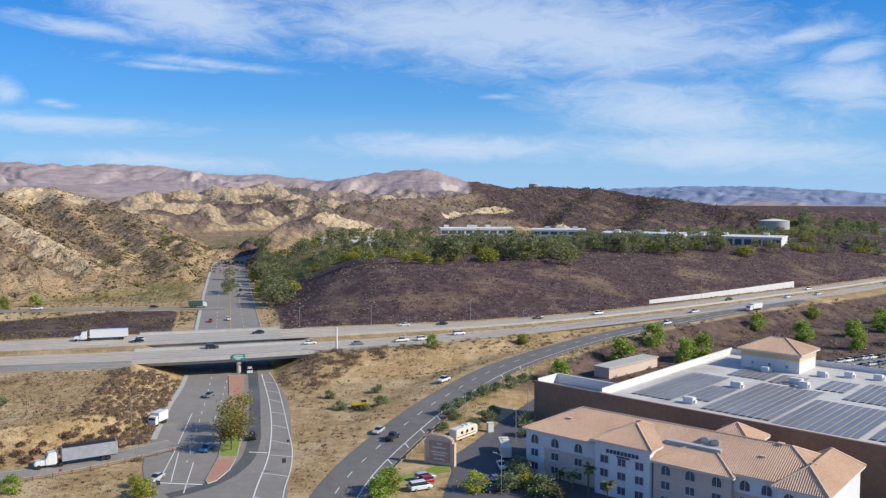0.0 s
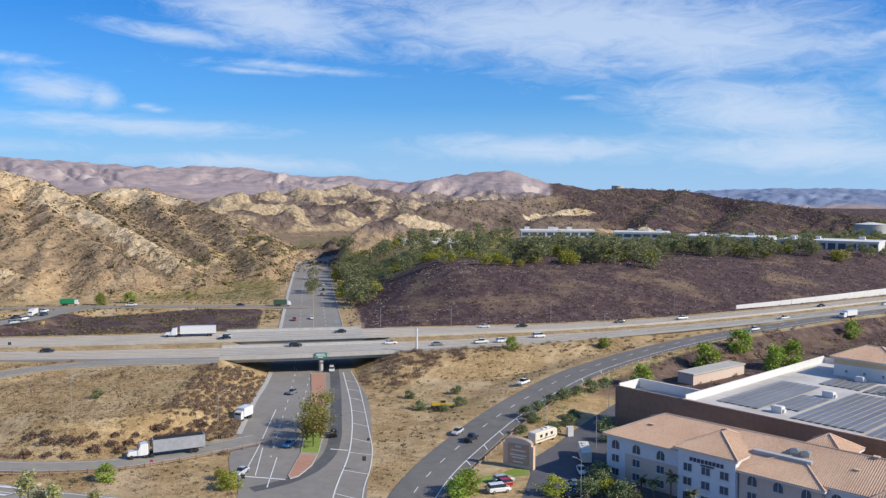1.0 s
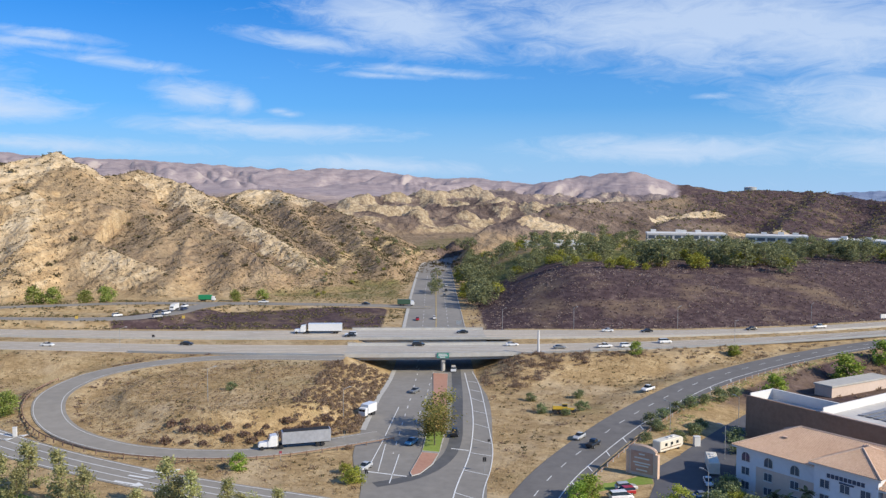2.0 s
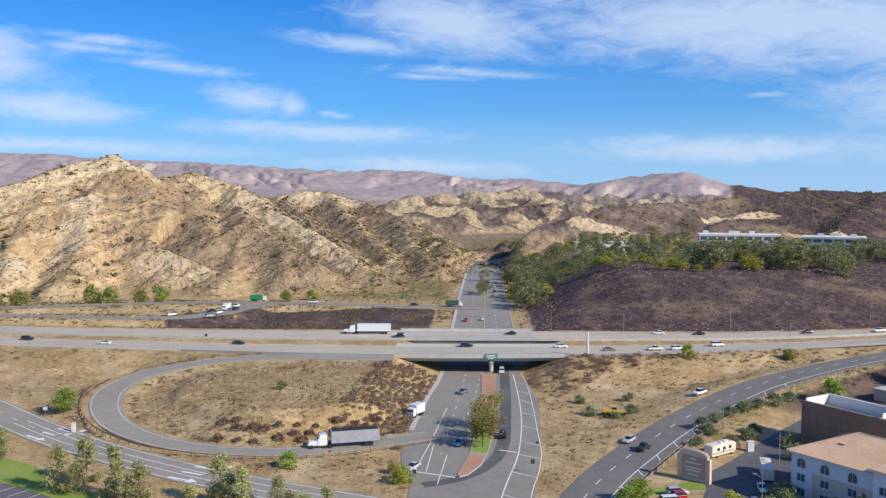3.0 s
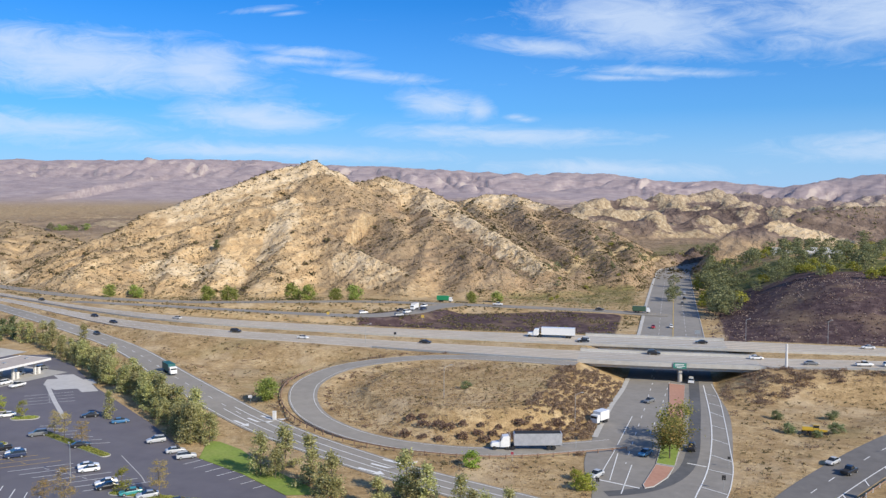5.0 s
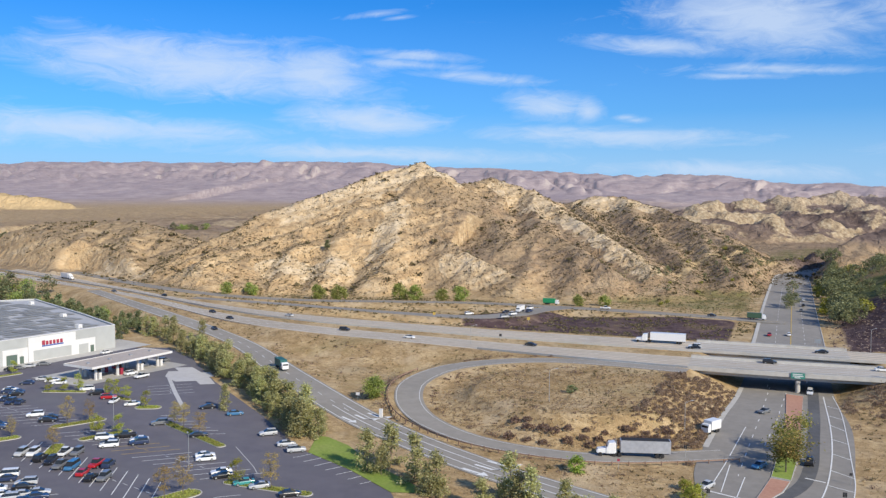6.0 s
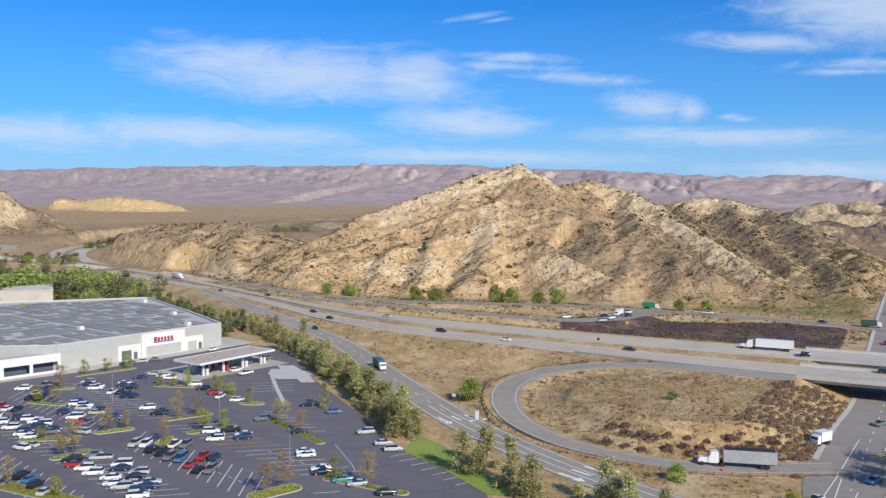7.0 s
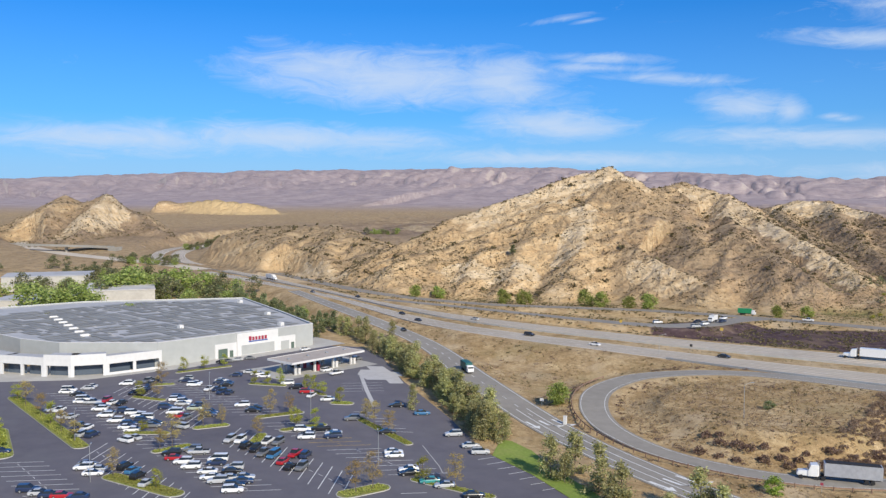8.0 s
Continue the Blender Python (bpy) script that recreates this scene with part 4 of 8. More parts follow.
painted("edge_line", offset_line(LOOP, -0.7), 0.14, loop, lift=0.18)
painted("edge_line", offset_line(LOOP, 0.6), 0.14, loop, lift=0.18)
painted("centre_line", offset_line(FRONTAGE, 0.0), 0.25, frontage, YELLOW_LINE, lift=0.17)


def arrow(x, y, heading, bend, parent):
    """A turn arrow painted on the lane."""
    s = Shape().poly((-0.25, -3.0, 0), (0.25, -3.0, 0), (0.25, 1.0, 0), (-0.25, 1.0, 0))
    if bend:
        s.poly((-0.25, 1.0, 0), (0.25, 1.0, 0), (bend * 1.3 + 0.1, 2.0, 0), (bend * 1.3 - 0.1, 2.5, 0))
        s.poly((bend * 1.0, 1.4, 0), (bend * 2.6, 2.6, 0), (bend * 1.0, 3.1, 0))
    else:
        s.poly((-0.9, 1.0, 0), (0.9, 1.0, 0), (0, 3.0, 0))
    ob = part("arrow", s, LINE, parent)
    ob.matrix_basis = pose(x, y, 0.80 if y > 168 else 0.30, 0, 0, heading) @ Matrix.Diagonal((1.5, 1.35, 1, 1))
    return ob


for i, (dx, bend) in enumerate(((-4.2, 0), (0, -1), (4.2, -1))):
    arrow(-158 + dx * 0.36, 174.6 + dx * 0.9, -108, bend, off_ramp)
    arrow(-106 + dx * 0.18, 160 + dx * 0.95, -98, bend, off_ramp)

# the arterial's own lines
RIGHT_LINE = spline([(-61.5, 284, 0), (-52, 249, 0), (-46.5, 226, 0), (-42.8, 207, 0), (-40.4, 191, 0), (-38.4, 168, 0), (-34, 140, 0)], 4)
RIGHT_EDGE = spline([(-59.5, 287, 0), (-52.4, 265, 0), (-45.2, 237, 0), (-39.6, 214, 0), (-36, 199, 0), (-33.8, 184, 0), (-32.4, 168, 0), (-27, 140, 0)], 4)
painted("edge_line", RIGHT_LINE, 0.3, arterial)
painted("edge_line", RIGHT_EDGE, 0.22, arterial)
for i in range(1, 11):
    a = RIGHT_LINE[int(i * len(RIGHT_LINE) / 11.5)]
    b = RIGHT_EDGE[int(np.argmin(np.hypot(RIGHT_EDGE[:, 0] - a[0] - 5, RIGHT_EDGE[:, 1] - a[1] + 4)))]
    painted("hatch_line", [a, b], 0.26, arterial)
for pts in (((-70, 233), (-63.7, 197), (-60.5, 176)), ((-62.6, 197), (-58, 177)), ((-57, 190), (-53.2, 170))):
    painted("lane_line", [(*q, 0) for q in pts], 0.22, arterial)
painted("lane_dashes", [(-79, 288, 0), (-70, 246, 0), (-63.5, 214, 0), (-58.5, 190, 0)], 0.2, arterial, dash=(3, 6))
painted("lane_dashes", [(-72.5, 283, 0), (-65.5, 247, 0), (-60, 214, 0)], 0.2, arterial, dash=(3, 6))
painted("stop_line", [(-63.5, 176.6, 0), (-50.8, 175.2, 0)], 0.5, arterial)
painted("stop_line", [(-46.1, 197.6, 0), (-41.6, 197.0, 0)], 0.5, arterial)
painted("centre_line", [(-94.5, 374, 0), (-129, 510, 0.3), (-163, 650, 0.8)], 0.28, arterial, YELLOW_LINE)
for k in (-0.45, 0.42):
    painted("lane_dashes", offset_line(ARTERIAL[48:], k)[8:90], 0.2, arterial, dash=(4, 8))
RUBBER = surface("tyre_darkened_asphalt", (0.07, 0.07, 0.072), (0.12, 0.12, 0.12), 0.4, 0.85, dirt=(0.16, 0.16, 0.155), dirt_amount=0.6)
painted("tyre_path", spline([(-66, 290, 0), (-57.5, 255, 0), (-51.5, 228, 0), (-47, 207, 0), (-45.3, 192, 0), (-46.8, 181, 0), (-50.5, 173.5, 0), (-56, 168.5, 0)], 3), 3.2, arterial, RUBBER, lift=0.13)
PAD = surface("pale_concrete_pad", (0.34, 0.33, 0.31), (0.44, 0.43, 0.40), 0.4, 0.9, dirt=(0.26, 0.25, 0.24))
left_edge = offset_line(ARTERIAL, 0.975)
painted("gutter", left_edge[(left_edge[:, 1] > 206) & (left_edge[:, 1] < 284)], 1.5, arterial, CONCRETE, lift=0.17)


def island(name, outline, label, top, height=0.17, kerb=0.35, category="traffic island"):
    """A raised island: a kerb ring and its filling."""
    t = thing(name, label, category)
    pts = [Vector((*p, 0)) for p in outline]
    c = sum(pts, Vector()) / len(pts)
    inner = [p + (c - p).normalized() * kerb for p in pts]
    ring = Shape()
    n = len(pts)
    for row, z in ((pts, 0), (pts, height), (inner, height), (inner, 0)):
        ring.v += [(*p.xy, z) for p in row]
    for i in range(n):
        j = (i + 1) % n
        ring.f += [(k * n + i, k * n + j, (k + 1) * n + j, (k + 1) * n + i) for k in range(3)]
    part("kerb", ring, CONCRETE, t, "pale concrete kerb")
    part("bed", Shape().poly(*[(*p.xy, height - 0.03) for p in inner]), top, t)
    return t


GRASS = surface("lawn", (0.13, 0.20, 0.02), (0.25, 0.32, 0.06), 1.2, 0.95, bump=0.04, dirt=(0.28, 0.24, 0.10))
PLANTING = surface("planted_bed", (0.13, 0.17, 0.035), (0.30, 0.30, 0.08), 0.9, 0.95, bump=0.05, dirt=(0.22, 0.15, 0.08))
med = island("median_island", [(-66.8, 281), (-61, 256), (-54.8, 230), (-52, 216), (-56.5, 214), (-59.5, 230), (-65.5, 256), (-72, 281)], "red paved median island with pale kerb", PAVING)
med.location.z = 0.11
med2 = island("median_island", [(-52, 216), (-50.1, 207), (-48, 193.5), (-52.3, 193.5), (-55, 207), (-56.5, 214)], "grassy median island with trees", GRASS)
med2.location.z = 0.11
med3 = island("median_island", [(-48, 193), (-47.3, 185), (-48.4, 177.5), (-49.8, 175.6), (-50.8, 177.5), (-52.2, 193)], "red brick median nose with rounded kerb", PAVING)
med3.location.z = 0.11


# ---- guard rails, posts, signs ----
def guard_rail(line, label, side=0.0):
    t = thing("guard_rail", label, "guard rail")
    n = len(line)
    part("beam", strip(line + (0, 0, 0), line + (0.08, 0.08, 0), 0.55, 0.85), METAL if "steel" in label else BROWN_WALL, t)
    posts = resample(line, max(3, int(np.hypot(*np.diff(line[:, :2], axis=0).T).sum() / 3.8)))
    me_ = Shape().box(-0.11, 0.11, -0.11, 0.11, -0.3, 0.95).mesh("post", WHITE if "white" in label else BROWN_WALL)
    for p in posts:
        o = new("post", me_)
        o.parent = t
        o.location = (float(p[0]), float(p[1]), float(p[2]))
    return t


guard_rail(offset_line(LOOP, -1.2)[34:88], "rusty brown guard rail along the loop ramp")
guard_rail(offset_line(ON_RAMP, -1.25)[22:70], "weathered guard rail with white posts along the climbing ramp")
wall_line = np.array([(104, 424, 6), (130, 441, 6), (165, 466, 6), (207, 497, 6)], float)
wl = resample(wall_line, 16)
wh = np.linspace(1.4, 3.2, 16)
s = Shape()
for a, b, h0, h1 in zip(wl, wl[1:], wh, wh[1:]):
    n_ = np.array([-(b - a)[1], (b - a)[0]]) / np.hypot(*(b - a)[:2]) * 0.4
    s.hexa([(*a[:2], 5.5), (*b[:2], 5.5), (*(b[:2] + n_), 5.5), (*(a[:2] + n_), 5.5)], [(*a[:2], 6 + h0), (*b[:2], 6 + h1), (*(b[:2] + n_), 6 + h1), (*(a[:2] + n_), 6 + h0)])
tagged(part("retaining_wall", s, WHITE), "long pale concrete retaining wall beside the freeway", "wall")
tagged(part("barrier", strip(across(0.588), across(0.594), 0.0, 0.8), CONCRETE), "low concrete barrier along the freeway median", "barrier")
tagged(part("barrier", strip(near_edge[130:] + (0, -0.5, 0), near_edge[130:] + (0, -0.2, 0), 0.0, 0.75), METAL), "steel guard barrier on the freeway shoulder", "barrier")

for k, w in ((-1.0, 0.35), (1.0, 1.6)):
    edge_l = offset_line(ARTERIAL, k)
    far_part = edge_l[(edge_l[:, 1] > 352) & (edge_l[:, 1] < 720)]
    tagged(part("kerb", strip(far_part, far_part + (w if k < 0 else -w, 0, 0), 0.0, 0.27), CONCRETE), "pale concrete kerb and walk beside the road", "kerb", kind="structure")


# ---- buildings ----
def frame_of(a, b):
    """The pose whose x axis runs from a to b on the plan, with y to its left."""
    d = Vector(b) - Vector(a)
    return pose(a[0], a[1], 0, 0, 0, math.degrees(math.atan2(d.y, d.x))), d.length


def window_at(parent, m, x, z, w, h, glass=None, frame_mat=None, arched=False, sill=True):
    """A window on the outer face of a wall whose pose is m: frame, pane, sill. The wall's outside looks to -y."""
    f = Shape()
    t = 0.09
    if arched:
        n = 8
        arc = [(x + w / 2 * math.cos(math.pi * i / n), z + h - w / 2 + w / 2 * math.sin(math.pi * i / n)) for i in range(n + 1)]
        ring = [(x + w / 2, z), *arc, (x - w / 2, z)]
        for (xa, za), (xb, zb) in zip(ring, ring[1:]):
            f.rod((xa, -0.03, za), (xb, -0.03, zb), 0.06, n=4)
        f.rod((x - w / 2, -0.03, z), (x + w / 2, -0.03, z), 0.06, n=4)
        pane = Shape().poly(*[(px, -0.02, pz) for px, pz in ring[::-1]])
        f.box(x - 0.04, x + 0.04, -0.07, -0.021, z, z + h)
    else:
        f.box(x - w / 2, x + w / 2, -0.08, 0.0, z, z + t).box(x - w / 2, x + w / 2, -0.08, 0.0, z + h - t, z + h)
        f.box(x - w / 2, x - w / 2 + t, -0.08, 0.0, z + t, z + h - t).box(x + w / 2 - t, x + w / 2, -0.08, 0.0, z + t, z + h - t)
        f.box(x - 0.04, x + 0.04, -0.07, -0.021, z + t, z + h - t)
        pane = Shape().poly((x - w / 2, -0.02, z), (x + w / 2, -0.02, z), (x + w / 2, -0.02, z + h), (x - w / 2, -0.02, z + h))
    win = part("window", f, frame_mat or WHITE, parent)
    win.matrix_basis = m
    part("pane", pane, glass or GLASS, win)
    if sill:
        part("sill", Shape().box(x - w / 2 - 0.12, x + w / 2 + 0.12, -0.16, 0.0, z - 0.12, z - 0.005), frame_mat or WHITE, win)
    return win


def tiled_slope(parent, a, b, c, d, name="roof_slope"):
    """A roof face a, b (eave) to c, d (ridge), with raised rows of barrel tiles running up it."""
    a, b, c, d = [Vector(p) for p in (a, b, c, d)]
    s = Shape()
    n = (b - a).cross(d - a).normalized()
    if n.z < 0:
        n = -n
    s.hexa([a - n * 0.22, b - n * 0.22, c - n * 0.22, d - n * 0.22], [a, b, c, d])
    face = part(name, s, TERRACOTTA, parent, "terracotta tiled roof face")
    s = Shape()
    e = (b - a).normalized()
    up = (n.cross(e)).normalized()
    if up.z < 0:
        up = -up
    length = (b - a).length
    k = 0.2
    while k < length - 0.1:
        p = a + e * k
        # where the row meets the upper edge of the face
        best = 0.0
        poly = [a, b, c, d]
        for q0, q1 in ((b, c), (c, d), (d, a)):
            r = q1 - q0
            if r.length < 1e-4:
                continue
            den = up.cross(r).dot(n)
            if abs(den) > 1e-6:
                t = (q0 - p).cross(r).dot(n) / den
                w = (q0 - p).cross(up).dot(n) / den
                if t > 0.05 and -0.001 <= w <= 1.001:
                    best = max(best, t)
        if best > 0.3:
            q = p + up * best
            h, r = n * 0.10, e * 0.13
            s.v += [tuple(p - r), tuple(p + h), tuple(p + r), tuple(q - r), tuple(q + h), tuple(q + r)]
            i = len(s.v) - 6
            s.f += [(i, i + 1, i + 4, i + 3), (i + 1, i + 2, i + 5, i + 4), (i, i + 2, i + 1)]
        k += 0.42
    if s.f:
        rows = part("barrel_tile", s, TERRACOTTA, face, "rows of terracotta barrel tiles")
        rows["kind"] = "stuff"
    return face


def ridge_cap(parent, a, b):
    return part("ridge_cap", Shape().rod(a, b, 0.2, n=6), TERRACOTTA_PALE, parent)


TERRACOTTA_PALE = surface("pale_ridge_tile", (0.55, 0.38, 0.27), (0.70, 0.52, 0.40), 2.0, 0.85)


def hip_roof(parent, m, x0, x1, y0, y1, z, rise, over=0.7, flat=0.0):
    """A hipped tile roof over a box of the plan, in the pose m."""
    x0, x1, y0, y1 = x0 - over, x1 + over, y0 - over, y1 + over
    half = min(x1 - x0, y1 - y0) / 2 - flat
    P = lambda x, y, h: m @ Vector((x, y, h))
    if x1 - x0 >= y1 - y0:
        r = [(x0 + half, y0 + half), (x1 - half, y0 + half), (x1 - half, y1 - half), (x0 + half, y1 - half)]
    else:
        r = [(x0 + half, y0 + half), (x1 - half, y0 + half), (x1 - half, y1 - half), (x0 + half, y1 - half)]
    R = [P(*q, z + rise) for q in r]
    E = [P(x0, y0, z), P(x1, y0, z), P(x1, y1, z), P(x0, y1, z)]
    for i in range(4):
        j = (i + 1) % 4
        tiled_slope(parent, E[i], E[j], R[j], R[i])
        ridge_cap(parent, E[i] + Vector((0, 0, 0.05)), R[i] + Vector((0, 0, 0.05)))
    if (R[0] - R[1]).length > 0.5:
        ridge_cap(parent, R[0], R[1])
    if flat:
        part("roof_flat", Shape().hexa([tuple(q - Vector((0, 0, 0.3))) for q in R], [tuple(q - Vector((0, 0, 0.05))) for q in R]), ROOF_GREY, parent)
    part("eave_board", Shape().hexa([tuple(p - Vector((0, 0, 0.42))) for p in E], [tuple(p - Vector((0, 0, 0.12))) for p in E]), WHITE, parent)


def hotel():
    h = thing("hotel", "three-storey pale blue and beige stucco hotel with tiled hip roofs", "hotel")
    # the long front runs from its west corner to the south-east
    m, length = frame_of((18.6, 184.5), (67.0, 144.0))
    depth = 18.0
    eave = 9.4
    wings = [  # x0, x1, y0, y1, eave, rise, material
        (0.0, 63.0, 0.0, depth, eave, 4.3, STUCCO_PINK),
        (18.4, 30.6, -2.2, 12.0, eave + 1.5, 3.0, STUCCO),
        (31.0, 46.5, -1.4, 9.0, eave - 0.5, 2.6, STUCCO_PINK),
        (55.0, 63.4, -2.0, depth + 2, eave - 0.2, 3.5, STUCCO),
    ]
    for x0, x1, y0, y1, z, rise, mat_ in wings:
        body = part("wall", Shape().box(x0 + 0.01, x1 - 0.01, y0, y1, 0, z), mat_, h)
        body.matrix_basis = m
        hip_roof(h, m, x0, x1, y0, y1, z + 0.42, rise, 0.75)
    # pale blue upper band and corner bay
    for x0, x1, y, z0, z1 in ((-0.05, 4.6, -0.06, 0, eave), (4.6, 17.4, -0.05, 6.3, eave), (46.6, 54.9, -0.06, 6.2, eave)):
        o = part("blue_band", Shape().box(x0, x1, y, y + 0.05, z0, z1 - 0.02), STUCCO, h, "pale blue stucco")
        o.matrix_basis = m
    o = part("blue_band", Shape().box(-0.06, -0.005, 0, depth, 0, eave - 0.02), STUCCO, h, "pale blue stucco")
    o.matrix_basis = m
    # storeys of windows
    rows = (0.9, 3.9, 6.75)
    for k, xs in enumerate(((2.2, 7.4, 13.2), (20.6, 24.5, 28.4), (33.6, 38.6, 43.8), (48.6, 52.6), (57.2, 61.0))):
        y = (0.0, -2.2, -1.4, 0.0, -2.0)[k]
        mm = m @ pose(0, y - 0.08, 0)
        for x in xs:
            for s_, z in enumerate(rows):
                top = s_ == 2 and k != 1
                window_at(h, mm, x, z, 1.95, 2.0 if top else 1.7, arched=top, sill=not top)
    # the west gable end
    side, _ = frame_of(m @ Vector((0, depth, 0)).to_3d(), m @ Vector((0, 0, 0)))
    side_m = m @ pose(-0.08, depth, 0, 0, 0, -90)
    for x in (5, 10.5, 15.5):
        for z in rows:
            window_at(h, side_m, x, z, 1.3, 1.6)
    # the name over the entrance, as plain bars
    mm = m @ pose(0, -2.2, 0)
    for x in range(9):
        o = part("sign_letter", Shape().box(21.0 + x * 0.82, 21.58 + x * 0.82, -0.18, -0.02, 9.0, 9.75), DARK_SIGN, h)
        o.matrix_basis = mm
    o = part("sign_letter", Shape().box(23.4, 26.2, -0.18, -0.02, 8.45, 8.75), DARK_SIGN, h)
    o.matrix_basis = mm
    # back block with a hip of its own, a flat with machines, roof vents
    b = part("wall", Shape().box(34, 43, depth, depth + 9, 0, 9.6), STUCCO_PINK, h)
    b.matrix_basis = m
    hip_roof(h, m, 34, 43, depth, depth + 9, 10.0, 3.0, 0.7)
    f = part("roof_flat", Shape().box(31.2, 42.5, 3.4, 7.4, 10.2, 12.3), ROOF_GREY, h, "flat grey roof deck")
    f.matrix_basis = m
    for x, y in ((38.4, 6.2), (40.6, 6.0)):
        u = part("air_conditioner", Shape().box(x - 0.8, x + 0.8, y - 0.7, y + 0.7, 12.3, 13.4).box(x - 0.5, x + 0.5, y - 0.5, y + 0.5, 13.4, 13.55), METAL, h, "dusty metal roof unit")
        u.matrix_basis = m
    for x, y, z in ((50, 5, 11.7), (59.2, 5, 12.2), (8, 5, 11.7), (52, 9, 13.6)):
        v = part("roof_vent", Shape().box(x - 0.5, x + 0.5, y - 0.4, y + 0.4, z, z + 0.7).box(x - 0.6, x + 0.6, y - 0.5, y + 0.5, z + 0.7, z + 0.8), TERRACOTTA_PALE, h)
        v.matrix_basis = m
    return h


DARK_SIGN = plain("dark_letters", (0.05, 0.07, 0.12), 0.5)
hotel()


def roof_unit(x, y, z, sx, sy, sz, turn, parent):
    u = part("air_conditioner", Shape().box(-sx / 2, sx / 2, -sy / 2, sy / 2, 0, sz).box(-sx / 2 + 0.15, sx / 2 - 0.15, -sy / 2 + 0.15, sy / 2 - 0.15, sz, sz + 0.12).box(sx / 2, sx / 2 + 0.5, -sy / 4, sy / 4, 0.3, sz * 0.7), WHITE, parent, "white rooftop air conditioner")
    u.matrix_basis = pose(x, y, z, 0, 0, turn)
    return u


def solar_store():
    t = thing("store", "large brown block-walled store with a white flat roof of solar panels", "store")
    # plan: long axis a runs along the front to the south-east, b runs back to the north-east
    m, length = frame_of((24.7, 226.0), (88.5, 167.0))
    L_, D_ = 150.0, 78.0
    z = 11.0
    for x0, x1, y0, y1, mat_ in ((0, L_, 0, 0.6, BROWN_WALL), (20, L_, D_ - 0.5, D_, BROWN_WALL), (20, 20.6, 10, D_ - 0.5, BROWN_WALL), (L_ - 0.6, L_, 0.6, D_ - 0.5, BROWN_WALL), (0, 0.6, 0.6, 10, BROWN_WALL), (0, 20, 10, 10.6, BROWN_WALL)):
        w = part("wall", Shape().box(x0, x1, y0, y1, 0, z), mat_, t)
        w.matrix_basis = m
    r = part("roof_deck", Shape().box(20.6, L_ - 0.6, 0.6, D_ - 0.5, z - 1.3, z - 0.9).box(0.6, 20.5, 0.6, 10, z - 2.3, z - 1.9), ROOF_WHITE, t, "dusty white roof membrane")
    r.matrix_basis = m
    # tall white parapet at the west corner and along the back
    for x0, x1, y0, y1, h0, h1 in ((20.605, 20.9, 0.6, D_ - 0.5, z - 0.9, z + 1.1), (20.9, L_ - 0.6, D_ - 0.8, D_ - 0.505, z - 0.9, z + 0.6), (0.605, 20.0, 9.4, 9.99, z - 1.9, z + 0.6), (0.605, 0.9, 0.6, 9.4, z - 1.9, z + 0.6)):
        w = part("parapet", Shape().box(x0, x1, y0, y1, h0, h1), WHITE, t, "white parapet")
        w.matrix_basis = m
    c = part("coping", Shape().box(20.5, L_, -0.12, 0.72, z, z + 0.2), STUCCO_PINK, t)
    c.matrix_basis = m
    # solar rows
    rows = [(25, 4, 8, 42), (36.5, 3, 13, 30), (33.5, 4, 46, 58), (45, 6, 6, 42), (45.5, 3, 45, 56), (62.5, 7, 4, 33), (58, 3, 45, 58), (67, 4, 38, 60), (82.5, 9, 6, 30), (80, 9, 36, 60)]
    for x0, n, y0, y1 in rows:
        for i in range(round(n * 1.48)):
            x = x0 + i * 1.86
            row = part("solar_panel", Shape().hexa([(x, y0, 0), (x + 1.66, y0, 0.12), (x + 1.66, y1, 0.12), (x, y1, 0)], [(x, y0, 0.06), (x + 1.66, y0, 0.18), (x + 1.66, y1, 0.18), (x, y1, 0.06)]), PANEL, t, "long grey solar panel")
            row.matrix_basis = m @ pose(0, 0, z - 0.75)
    for x, y, sx in ((40.5, 9, 2.6), (42, 33, 2.8), (52, 48, 3.4), (55, 45, 2.6), (54, 62, 2.4), (60, 66, 2.2), (67, 68, 2.2), (76, 66, 2.6), (40, 57, 2.2)):
        p = m @ Vector((x, y, 0))
        roof_unit(p.x, p.y, z - 0.9, sx, 1.8, 1.5, -43, t)
    # the tiled entrance tower
    tm = m @ pose(31.0, 61.0, 0)
    body = part("tower_wall", Shape().box(0, 17, 0, 13, z - 0.9, z + 2.6), WHITE, t, "white tower wall")
    body.matrix_basis = tm
    band = part("tower_band", Shape().box(-0.1, 17.1, -0.1, 13.1, z + 2.6, z + 4.2), STUCCO_TAN, t, "tan stucco band")
    band.matrix_basis = tm
    hip_roof(t, tm, 0, 17, 0, 13, z + 4.6, 3.2, 0.9)
    for x in (3.5, 8.5, 13.5):
        window_at(t, tm @ pose(0, -0.02, 0), x, z + 0.2, 0.8, 1.0)
    # arch at the west corner
    am = m @ pose(-0.3, 5.5, 0, 0, 0, 0)
    a = part("arch_surround", Shape().box(-0.5, 0.29, -4, -2.6, 0, 5.2).box(-0.5, 0.29, 2.6, 4, 0, 5.2).box(-0.5, 0.29, -2.6, 2.6, 4.0, 5.2), STUCCO_PINK, t, "pale pink loading arch")
    a.matrix_basis = am
    dk = part("dock_door", Shape().box(0.1, 0.29, -2.6, 2.6, 0, 4.0), DARK, t, "dark dock opening")
    dk.matrix_basis = am
    return t


STUCCO_TAN = surface("tan_stucco", (0.58, 0.42, 0.24), (0.68, 0.51, 0.32), 1.0, 0.9)
solar_store()


